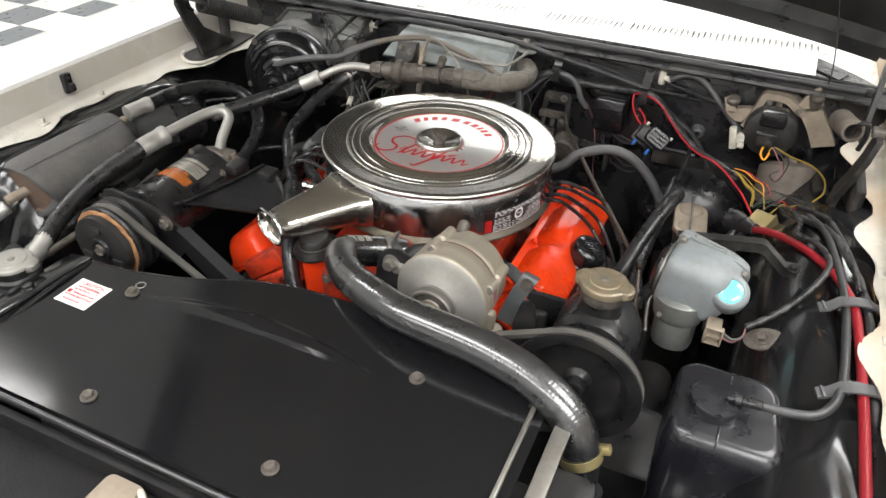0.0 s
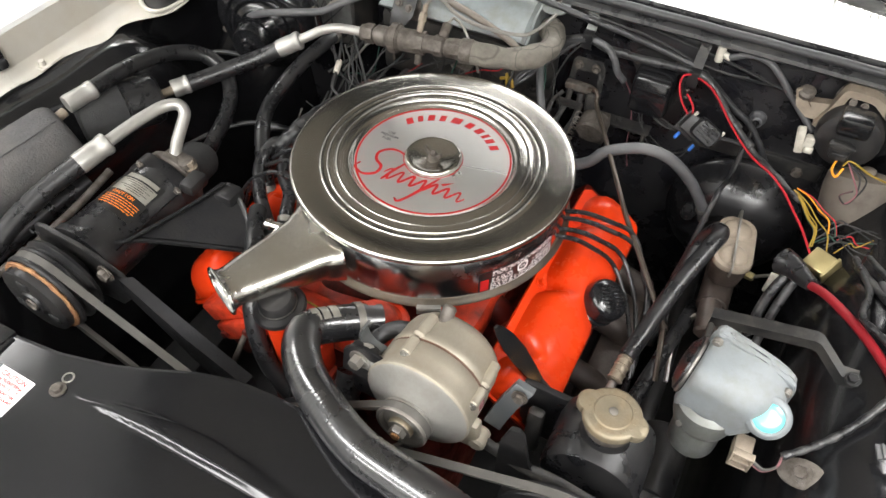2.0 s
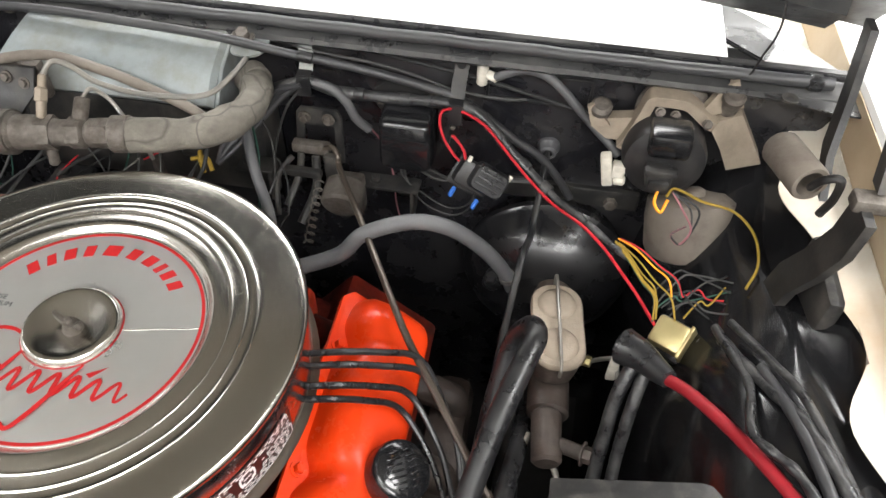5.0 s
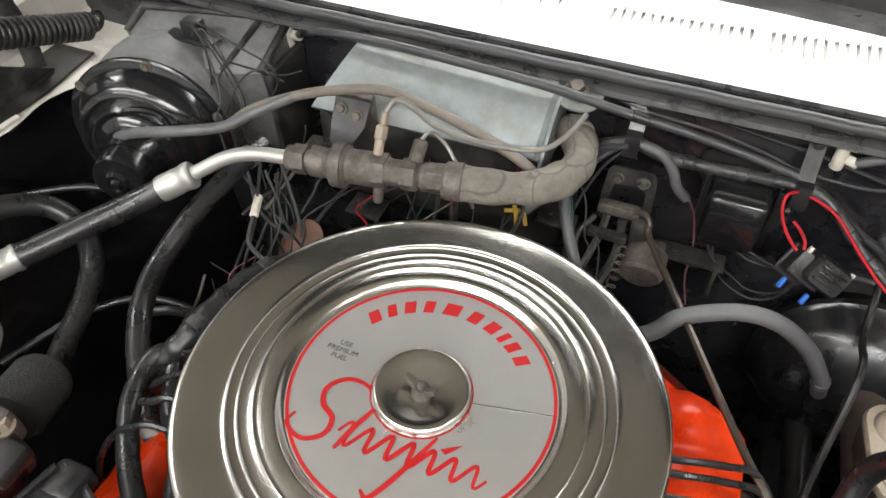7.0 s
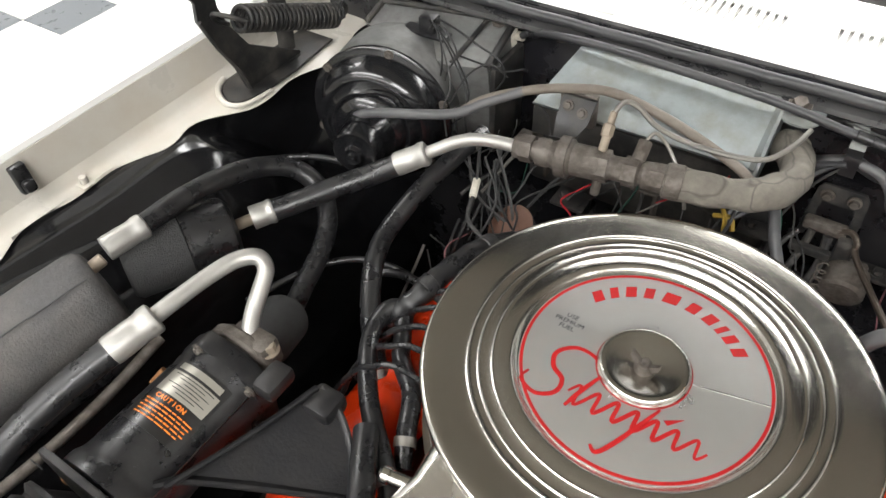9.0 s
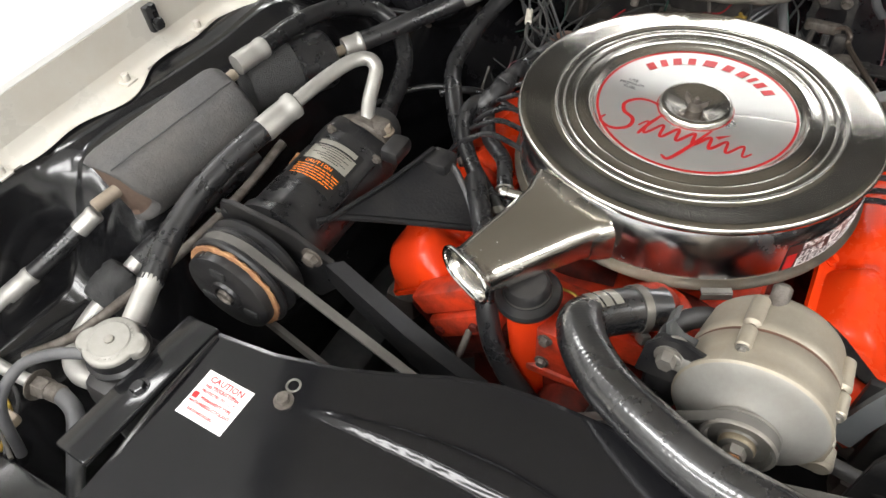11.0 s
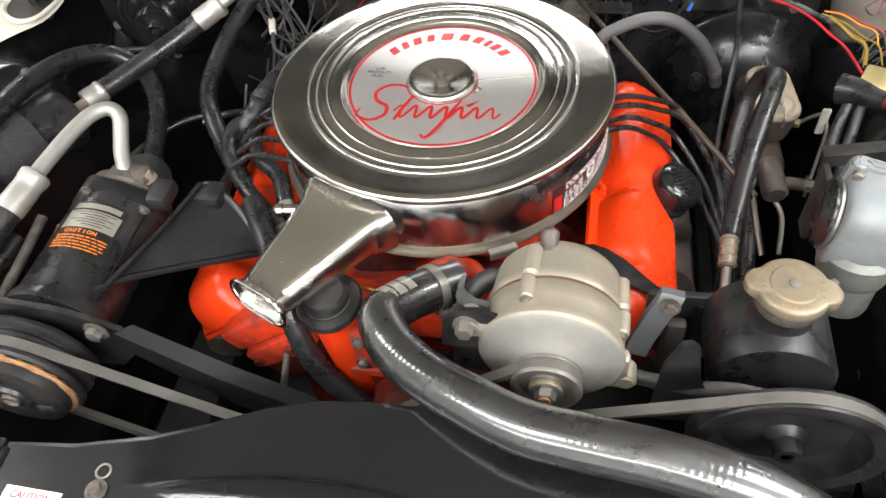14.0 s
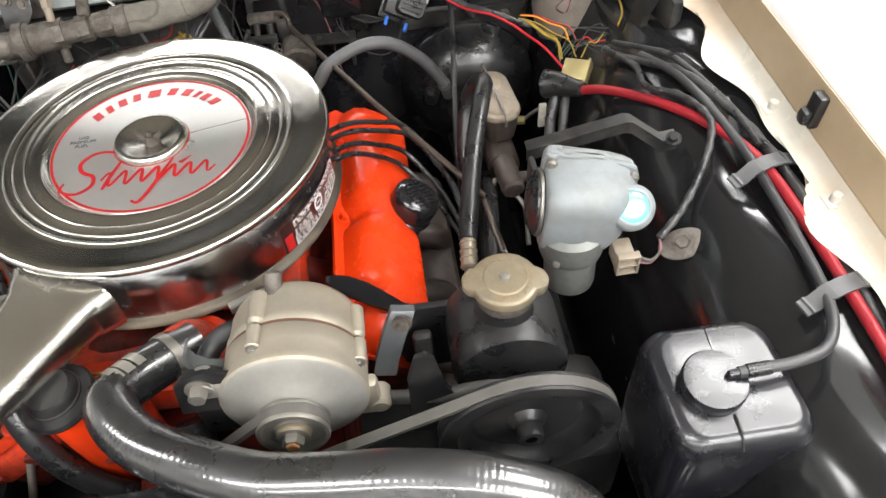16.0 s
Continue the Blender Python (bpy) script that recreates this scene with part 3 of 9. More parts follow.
def cowl():
    # black shelf and seal channel
    prof = [(0.446, 0.985), (0.420, 0.994), (0.414, 1.000), (0.416, 1.006), (0.424, 1.009), (0.440, 1.010), (0.446, 1.014), (0.446, 1.022), (0.450, 1.025)]
    rows = [[(x, y, z) for y, z in prof] for x in (-0.80, -0.4, 0.0, 0.4, 0.74)]
    shelf = solo("cowl_shelf", thicken(loft(rows, False, False), 0.002), COWL_GREY, "dusty grey-black cowl ledge under the hood seal", "car body", kind="structure")
    line = [Vector((-0.78 + 1.5 * k / 40, 0.4315, 1.0165 + 0.0006 * math.sin(k * 2.1))) for k in range(41)]
    seal = solo("hood_seal", sweep(line, 0.0075, 10), TUBE_RUBBER, "grey dusty rubber hood seal along the cowl", "seal")
    part("lip", sweep([p + Vector((0, 0.009, -0.004)) for p in line], 0.003, 6), RUBBER, seal, "thin black seal lip")
    for x in (-0.76, 0.70):
        part("end_plug", box((x, 0.4315, 1.0165), (0.018, 0.018, 0.016), 0.004), RUBBER, seal)
    # white panel with slots
    c = thing("cowl_panel", (0, 0.6, COWL_Z), "glossy white cowl panel with rows of air slots", "car body", kind="structure")
    slope = lambda y: COWL_Z + (y - 0.450) * 0.06  # noqa: E731
    XC = -0.0075
    mid = lambda x: 0.541 + 0.02 * abs(x - XC) + 0.12 * (x - XC) ** 2  # noqa: E731
    near, far = (lambda x: mid(x) - 0.026), (lambda x: mid(x) + 0.026)

    def piece(name, xs, ya, yb, t=0.004, drop=0.0, material=WHITE_PAINT):
        rows = [[(x, ya(x), slope(ya(x)) - drop), (x, yb(x), slope(yb(x)) - drop), (x, yb(x), slope(yb(x)) - drop - t), (x, ya(x), slope(ya(x)) - drop - t)] for x in xs]
        return part(name, loft(rows), material, c)
    span = lambda a, b, n: [a + (b - a) * k / n for k in range(n + 1)]  # noqa: E731
    piece("front_strip", span(-0.86, 0.602, 24), lambda x: 0.450, near)
    piece("rear_strip", span(-0.86, 0.62, 24), far, lambda x: 0.95)
    # four groups of slots on each side of the middle
    half, slots = 0.0027, []
    for start, count in ((0.0353, 15), (0.2258, 15), (0.4060, 15), (0.5840, 3)):
        for k in range(count):
            slots += [XC + start + 0.01184 * k, XC - start - 0.01184 * k]
    slots = sorted(x for x in slots if -0.84 < x < 0.605)
    edges = [-0.86] + [e for x in slots for e in (x - half, x + half)] + [0.62]
    for a, b in zip(edges[::2], edges[1::2]):
        piece("bar", span(a, b, 1 + int((b - a) / 0.03)), near, far)
    # pale screen close under the slots
    piece("slot_screen", span(-0.84, 0.605, 20), lambda x: near(x) - 0.01, lambda x: far(x) + 0.01, 0.002, 0.0095)
    solo("cowl_plenum", box((-0.10, 0.60, 0.970), (1.40, 0.25, 0.07), 0), CREAM_SHADE, "cream painted plenum under the cowl slots", "car body", kind="structure")
    # small seats of wiper arms and bumps on the panel
    for x, y in ((-0.09, 0.49), (0.21, 0.470), (-0.26, 0.47)):
        solo("rubber_pad", box((x, y, slope(y) + 0.002), (0.03 if x != -0.09 else 0.06, 0.012, 0.006), 0.0025), WHITE_PAINT, "small white painted pad on the cowl panel", "pad", "cowl pads")
    # windshield base further back
    solo("windshield", loft([[(-0.75, 0.95, 1.06), (0.75, 0.95, 1.06), (0.75, 0.955, 1.06), (-0.75, 0.955, 1.06)], [(-0.62, 1.45, 1.50), (0.62, 1.45, 1.50), (0.62, 1.455, 1.50), (-0.62, 1.455, 1.50)]]), LABEL_BLACK, "dark sloping windshield behind the cowl", "windshield", kind="structure")


cowl()
HOOD_Y, HOOD_Z, HOOD_TILT = 0.40, 1.150, 46.0


def hood():
    """Raised hood: white skin, black inner panel with pressed ribs."""
    h = thing("hood", (0, HOOD_Y, HOOD_Z), "raised white hood with black painted underside", "car hood")
    up = Vector((0, -math.cos(radians(HOOD_TILT)), math.sin(radians(HOOD_TILT))))
    nor = Vector((0, math.sin(radians(HOOD_TILT)), math.cos(radians(HOOD_TILT))))
    m = Matrix((Vector((1, 0, 0)), up, -nor)).transposed().to_4x4()
    m.translation = (0, HOOD_Y, HOOD_Z)
    L = 1.5
    bow = lambda x: -0.26 * x * x  # noqa: E731
    xs = [-0.76 + 1.52 * k / 24 for k in range(25)]

    def sheet(inset, thick, lift):
        edge = [(x * (1 - inset / 0.76), bow(x) + inset) for x in xs]
        return plate(edge + [(x * (1 - inset / 0.76), L - inset) for x in reversed(xs)], thick, m @ Matrix.Translation((0, 0, lift)))
    part("inner_panel", sheet(0.006, 0.010, -0.007), SATIN_BLACK, h, "satin black inner panel")
    part("outer_skin", sheet(0.0, 0.012, -0.020), WHITE_PAINT, h, "glossy white outer skin")
    part("felt_pad", plate([(-0.62, 0.16), (0.62, 0.16), (0.64, 0.30), (0.64, L - 0.16), (-0.64, L - 0.16), (-0.64, 0.30)], 0.010, m @ Matrix.Translation((0, 0, 0.0035)), 0.003), HOOD_PAD, h, "grey-brown felt insulation pad")
    ribs = [loft([[m @ Vector((x, bow(x) + d, z)) for d, z in ((0.012, -0.007), (0.02, 0.012), (0.075, 0.014), (0.09, -0.007))] for x in xs[1:-1]]), box((0, L - 0.06, 0.006), (1.40, 0.09, 0.03), 0.012, m)]
    for x in (-0.70, 0.70):
        ribs.append(box((x, L / 2, 0.006), (0.08, L - 0.2, 0.03), 0.012, m))
    for b in ribs:
        part("rib", b, SATIN_BLACK, h)
    # under-hood lamp
    lamp = thing("hood_lamp", m @ Vector((0.585, 0.12, 0.0)), "small lit under-hood lamp on the black panel", "lamp")
    part("housing", box((0.585, 0.12, 0.006), (0.036, 0.045, 0.024), 0.006, m), CAST_GREY, lamp)
    part("lens", box((0.585, 0.12, 0.020), (0.024, 0.03, 0.012), 0.005, m), BULB, lamp, "lit amber lens")
    solo("lamp_wire", tube([m @ Vector((0.585, 0.10, 0.01)), (0.605, 0.33, 1.14), (0.622, 0.40, 1.06), (0.625, 0.43, 1.015), (0.615, 0.442, 1.000)], 0.0012, 6), WIRES["black"], "thin black wire hanging from the under-hood lamp", "wire")
    return h


HOOD = hood()


def underbody():
    # unseen dark parts, added so the gaps below the engine read as shade
    solo("frame_crossmember", box((0, -0.35, 0.32), (1.1, 0.14, 0.10), 0.02), VOID, "black chassis crossmember under the engine", "chassis", kind="structure")
    solo("dark_filler_sheet", box((0, -0.1, 0.24), (1.2, 1.5, 0.02), 0.005), VOID, "added dark sheet filling in the shade under the engine bay", "chassis", kind="structure")
    for s in (-1, 1):
        solo("frame_rail", box((s * 0.46, -0.1, 0.33), (0.10, 1.6, 0.14), 0.02), VOID, "black chassis rail under the engine bay", "chassis", "chassis rails", kind="structure")
        solo("side_panel", box((s * 0.62, -0.98, 0.55), (0.7, 0.02, 0.6), 0.004), VOID, "dark panel behind the grille", "car body", "grille panels", kind="structure")


underbody()

# ---- the engine ----


def air_cleaner():
    a = thing("air_cleaner", (0, 0, 0.80), "round polished chrome air cleaner with red and silver emblem", "air cleaner")
    prof = [(0.119, 0.9462), (0.1205, 0.9468), (0.1235, 0.9500), (0.1262, 0.9526), (0.1280, 0.9532), (0.1300, 0.9531), (0.1400, 0.9522), (0.1420, 0.9514), (0.1436, 0.9526), (0.1452, 0.9514), (0.1540, 0.9512),
            (0.1556, 0.9512), (0.1568, 0.9526), (0.1580, 0.9512), (0.1600, 0.9511), (0.1660, 0.9512), (0.1672, 0.9526), (0.1684, 0.9513), (0.174, 0.9516), (0.19, 0.9533), (0.203, 0.9546),
            (0.2090, 0.9546), (0.2120, 0.9530), (0.2132, 0.9500), (0.2130, 0.9465), (0.2118, 0.9455), (0.2100, 0.9462), (0.2060, 0.9480), (0.10, 0.9420), (0.10, 0.9440), (0.119, 0.9462)]
    lid = lathe(prof, None, 128)
    for v in lid.verts:
        rr = math.hypot(v.co.x, v.co.y)
        v.co.z -= 0.0218 * v.co.y * max(0.0, (rr - 0.17) / 0.043)
    part("lid", lid, LID, a, "polished chrome lid with rolled rings", 60)
    part("emblem_plate", lathe([(0.030, 0.944), (0.030, 0.9464), (0.1185, 0.9466), (0.1192, 0.9450)], None, 96), FOIL, a, "brushed silver round emblem plate")
    part("emblem_ring", lathe([(0.1145, 0.9467), (0.1145, 0.9471), (0.1175, 0.9471), (0.1175, 0.9467)], None, 96), RED_INK, a, "red printed ring")
    part("hold_down_cup", lathe([(0, 0.9452), (0.008, 0.9452), (0.0105, 0.9457), (0.020, 0.9486), (0.030, 0.9520), (0.0365, 0.9543), (0.0395, 0.9546), (0.0415, 0.9536), (0.0435, 0.9505), (0.0440, 0.9466)], None, 64), CUP, a, "dished chrome centre cup")
    part("emblem_inner_ring", lathe([(0.0442, 0.9467), (0.0442, 0.9470), (0.0452, 0.9470), (0.0452, 0.9467)], None, 64), RED_INK, a, "thin red ring")
    wing = [rod((0, 0, 0.945), (0, 0, 0.961), 0.0034, 12, 0.001), lathe([(0.0095, 0.9452), (0.0088, 0.9490), (0.0062, 0.9550), (0, 0.9553)], None, 18)]
    turn = Matrix.Rotation(radians(-12), 4, "Z")
    for s in (-1, 1):
        wing.append(loft([[turn @ Vector((s * x, y, z)) for y, z in ((-w, z0), (-w, z1), (w, z1), (w, z0))] for x, z0, z1, w in ((0.0050, 0.9480, 0.9550, 0.0028), (0.0105, 0.9510, 0.9595, 0.0024), (0.0150, 0.9560, 0.9640, 0.0018))]))
    part("wing_nut", join(*wing), GRIME, a, "dull bronze wing nut")
    face = Matrix.Translation((0, 0, 0.9468))
    # ten plain red bars in an arc
    widths = [1, 0.8, 1, 0.9, 1.4, 1, 1, 0.55, 0.8, 0.85]
    ang, total = 147.0, sum(widths)
    for w in widths:
        step = 110.0 * w / total
        mid = ang - step / 2
        q = face @ Matrix.Rotation(radians(mid - 90), 4, "Z") @ Matrix.Translation((0, 0.0945, 0))
        t = radians(step) * 0.0945 * 0.56
        part("red_bar", plate([(-t / 2 - 0.0012, -0.0068), (t / 2 - 0.0012, -0.0068), (t / 2 + 0.0012, 0.0068), (-t / 2 + 0.0012, 0.0068)], 0.0004, q @ Matrix.Translation((0, 0, 0.0004))), RED_INK, a, "plain red slanted bar")
        ang -= step
    # a red flourish of loose strokes: one large curl, a running wave, a long slanted stroke and a tick
    wave = []
    for k in range(97):
        u = k / 96
        h = 0.0115 * math.sin(2 * math.pi * 7 * u) * (1 - 0.2 * u)
        wave.append((-0.050 + 0.130 * u + 0.30 * h, -0.060 + 0.004 * u + h))
    strokes = [
        (wave, 0.0022, 0.0018),
        ([(-0.034, -0.026), (-0.044, -0.013), (-0.064, -0.012), (-0.078, -0.026), (-0.074, -0.042), (-0.060, -0.052), (-0.060, -0.068), (-0.076, -0.078), (-0.094, -0.070), (-0.092, -0.058)], 0.0020, 0.0026),
        ([(-0.030, -0.030), (-0.040, -0.056), (-0.046, -0.076)], 0.0026, 0.0016),
        ([(0.030, -0.036), (0.020, -0.060), (0.008, -0.088), (-0.002, -0.104), (-0.010, -0.100)], 0.0022, 0.0022),
    ]
    for order, (s, thin, swell) in enumerate(strokes):
        line = s if len(s) > 20 else curve2(s, 10)
        part("red_stroke", ribbon(line, lambda u: thin + swell * math.sin(math.pi * min(1, max(0, u))) ** 0.7, face @ Matrix.Translation((0, 0, 0.0003 * order)), 0.0004), RED_INK, a, "plain red painted stroke")
    part("red_tick", plate([(0.036, -0.044), (0.052, -0.034), (0.041, -0.047)], 0.0004, face @ Matrix.Translation((0, 0, 0.0004))), RED_INK, a, "plain red tick")
    part("hairline", ribbon([(0.0455, 0.006), (0.1145, 0.0205)], 0.0008, face, 0.0003), CHROME, a, "fine bright scribed line")
    for k, word in enumerate(("USE", "PREMIUM", "FUEL")):
        part("small_print", lettering(word, 0.0075, face @ Matrix.Translation((-0.084, 0.021 - 0.0075 * k, 0.0002))), DARK_INK, a, "small dark printed words")
    body = [(0.1950, 0.9500), (0.1998, 0.9440), (0.2038, 0.9365), (0.2064, 0.9280), (0.2078, 0.9190), (0.2085, 0.9090), (0.2086, 0.8820), (0.2088, 0.8740), (0.2080, 0.8680), (0.2060, 0.8600), (0.15, 0.8560), (0.08, 0.842), (0.08, 0.80)]
    part("body", lathe(body, None, 128), DRUM, a, "polished chrome drum side", 50)
    part("base_lip", lathe([(0.2065, 0.8760), (0.2095, 0.8752), (0.2110, 0.8725), (0.2128, 0.8690), (0.2150, 0.8668), (0.2156, 0.8640), (0.2140, 0.8618), (0.2060, 0.8610)], None, 96), DUSTY_CHROME, a, "dusty tan base lip")
    ca = radians(-63.5)
    q = Matrix.Rotation(ca, 4, "Z") @ Matrix.Translation((0.2155, 0, 0.866))
    part("base_clip", join(box((0, 0, 0), (0.012, 0.034, 0.003), 0.001, q), box((0.006, 0, -0.005), (0.002, 0.034, 0.010), 0.0008, q)), STEEL, a, "small steel base clip")
    # side sticker: red block and white print on the chrome
    z0 = 0.876
    prints = [(-44.5, -7.0, -0.002, 0.0395, 0.2087, LABEL_BLACK, "black printed label"), (-43.8, -40.4, 0.001, 0.024, 0.2091, RED_INK, "red printed strip")]
    words = random.Random(21)
    for k in range(11):
        t, z = -39.0, 0.0025 + 0.0033 * k
        while t < -9.0:
            w = min(words.uniform(0.8, 2.6), -8.2 - t)
            if k not in (3, 7) and not (-29.5 < t + w and t < -20.5 and 0.010 < z < 0.032):
                prints.append((t, t + w, z, z + (0.0014 if k in (9, 10) else 0.0008), 0.2091, WHITE_INK, "plain white print bar"))
            t += w + 0.9
    for k in range(12):
        t0, t1 = radians(30 * k), radians(30 * k + 30)
        prints.append((-25 + 2.4 * min(math.cos(t0), math.cos(t1)) - 0.15, -25 + 2.4 * max(math.cos(t0), math.cos(t1)) + 0.15, 0.0215 + 0.0085 * min(math.sin(t0), math.sin(t1)) - 0.0007, 0.0215 + 0.0085 * max(math.sin(t0), math.sin(t1)) + 0.0007, 0.2091, WHITE_INK, "white round mark"))
    for a0, a1, za, zb in ((-39.4, -29.6, 0.0132, 0.0137), (-20.4, -7.6, 0.0132, 0.0137), (-39.4, -7.6, -0.0004, 0.0001), (-7.9, -7.6, 0.0, 0.0137), (-39.4, -39.1, 0.0, 0.0137), (-26.2, -23.8, 0.0208, 0.0222)):
        prints.append((a0, a1, za, zb, 0.2091, WHITE_INK, "white print line"))
    for a0, a1, za, zb, r, m, lab in prints:
        rows = []
        n = max(1, int((a1 - a0) / 3))
        for k in range(n + 1):
            t = radians(a0 + (a1 - a0) * k / n)
            rows.append([(r * math.cos(t), r * math.sin(t), z0 + za), (r * math.cos(t), r * math.sin(t), z0 + zb), ((r + .0003) * math.cos(t), (r + .0003) * math.sin(t), z0 + zb), ((r + .0003) * math.cos(t), (r + .0003) * math.sin(t), z0 + za)])
        part("sticker_print", loft(rows), m, a, lab)
    # snorkel
    tip, root = Vector((-0.140, -0.331, 0.915)), Vector((-0.074, -0.190, 0.908))
    d = (tip - root).normalized()
    secs = []
    for u, w, h, r, dz in ((0.0, 0.118, 0.052, 0.014, 0.004), (0.12, 0.112, 0.050, 0.014, 0.003), (0.2, 0.100, 0.048, 0.014, 0.001), (0.45, 0.086, 0.044, 0.015, 0.0), (0.75, 0.071, 0.040, 0.016, 0.0), (0.91, 0.062, 0.037, 0.0175, 0.0), (0.945, 0.063, 0.038, 0.0185, 0), (0.975, 0.068, 0.042, 0.0205, 0), (0.992, 0.073, 0.046, 0.0225, 0), (1.0, 0.075, 0.047, 0.0234, 0)):
        m = aim(root.lerp(tip, u) + Vector((0, 0, dz)), d, (d.y * -1, d.x, 0))
        secs.append(placed(round_rect(w, h, r, 6), m))
    for u, w, h, r in ((0.996, 0.072, 0.045, 0.0223), (0.965, 0.062, 0.037, 0.0180), (0.5, 0.074, 0.036, 0.014)):
        secs.append(placed(round_rect(w, h, r, 6), aim(root.lerp(tip, u), d, (d.y * -1, d.x, 0))))
    part("snorkel", loft(secs), CHROME_LID, a, "tapered chrome air intake snorkel", 50)
    lip = placed(round_rect(0.075, 0.047, 0.0234, 8), aim(tip, d, (-d.y, d.x, 0)))
    part("rolled_lip", sweep(lip + lip[:1], 0.0021, 8), CHROME, a, "rolled bright lip")
    part("snorkel_collar", loft([placed(round_rect(w, h, 0.016, 6), aim(root.lerp(tip, u), d, (-d.y, d.x, 0))) for u, w, h in ((0.02, 0.130, 0.058), (0.09, 0.120, 0.055), (0.16, 0.108, 0.0505))]), CHROME_LID, a, "flared root of the snorkel", 50)
    part("nipple", join(rod((-0.112, -0.200, 0.917), (-0.158, -0.209, 0.922), 0.0068, 16), rod((-0.148, -0.207, 0.921), (-0.160, -0.2095, 0.9223), 0.0082, 16, 0.003)), CHROME, a, "small chrome vacuum nipple")
    return a


air_cleaner()


def engine_block():
    e = thing("engine_block", (0, 0, 0.35), "red-orange vee engine block with oily grime and painted-in shade", "engine")
    # the darker coat also carries the shade under the covers and air cleaner
    part("block", box((0, -0.02, 0.55), (0.34, 0.54, 0.36), 0.03), ENGINE_DIRTY_SHADE, e)
    # intake with runners
    part("intake_manifold", box((0, -0.01, 0.752), (0.30, 0.46, 0.07), 0.02), ENGINE_WORN, e)
    for s in (-1, 1):
        for y in (-0.16, -0.06, 0.06, 0.16):
            part("intake_runner", tube([(s * 0.02, y, 0.77), (s * 0.09, y * 1.05, 0.77), (s * 0.17, y * 1.1, 0.725)], 0.024, 12), ENGINE_DIRTY_SHADE, e)
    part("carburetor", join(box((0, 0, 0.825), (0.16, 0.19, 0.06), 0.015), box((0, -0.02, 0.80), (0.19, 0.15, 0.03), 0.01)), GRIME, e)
    part("front_cover", join(box((0, -0.285, 0.68), (0.24, 0.05, 0.20), 0.02), rod((0, -0.30, 0.70), (0, -0.36, 0.70), 0.055, 28, 0.006)), ENGINE_DIRTY_SHADE, e)
    part("water_crossover", join(box((0.01, -0.245, 0.80), (0.26, 0.06, 0.05), 0.018), rod((0.045, -0.235, 0.80), (0.045, -0.238, 0.862), 0.032, 24, 0.01)), ENGINE_WORN, e)
    hm = Matrix.Translation((-0.188, -0.290, 0.806)) @ Matrix.Rotation(radians(-37), 4, "Y")
    part("head_end", box((0, 0, 0), (0.095, 0.034, 0.034), 0.005, hm), ENGINE_WORN, e, "stepped orange end of the cylinder head")
    part("head_end", box((0.010, -0.006, -0.036), (0.105, 0.036, 0.034), 0.006, hm), ENGINE_WORN, e, "stepped orange end of the cylinder head")
    part("head_end", box((0.006, 0.004, -0.075), (0.12, 0.036, 0.04), 0.006, hm), ENGINE_DIRTY_SHADE, e)
    for dx in (-0.030, 0.032):
        part("bolt", hexnut(hm @ Vector((dx, -0.022, -0.036)), (0, -1, 0), 0.007, 0.007), ENGINE_DIRTY_SHADE, e)
    part("pump_boss", box((-0.034, -0.300, 0.808), (0.058, 0.034, 0.078), 0.006), ENGINE_WORN, e, "orange water pump boss")
    part("pump_flange", box((-0.034, -0.304, 0.772), (0.074, 0.036, 0.014), 0.004), ENGINE_WORN, e)
    for x, z in ((-0.050, 0.834), (-0.018, 0.834), (-0.052, 0.790)):
        part("bolt", hexnut((x, -0.318, z), (0, -1, 0), 0.006, 0.006), GRIME, e)
    for x, y in ((0.09, -0.265), (-0.09, -0.262), (0.11, -0.225)):
        part("bolt", hexnut((x, y, 0.826), (0, 0, 1), 0.008, 0.008), STEEL, e)
    for s in (-1, 1):
        m = Matrix.Translation((s * 0.235, 0.02 - 0.02 * s * -1, 0.70)) @ Matrix.Rotation(radians(s * 38), 4, "Y")
        part("cylinder_head", box((0, 0, -0.06), (0.15, 0.47, 0.13), 0.01, m), ENGINE_DIRTY_SHADE, e)
        m2 = Matrix.Translation((s * 0.33, 0.0, 0.60))
        part("exhaust_manifold", join(box((0, 0, 0), (0.06, 0.44, 0.06), 0.02, m2), *[tube([(s * 0.28, y, 0.66), (s * 0.33, y, 0.64), (s * 0.34, y, 0.60)], 0.022, 10) for y in (-0.17, -0.06, 0.06, 0.17)]), OILY, e)
    return e


engine_block()


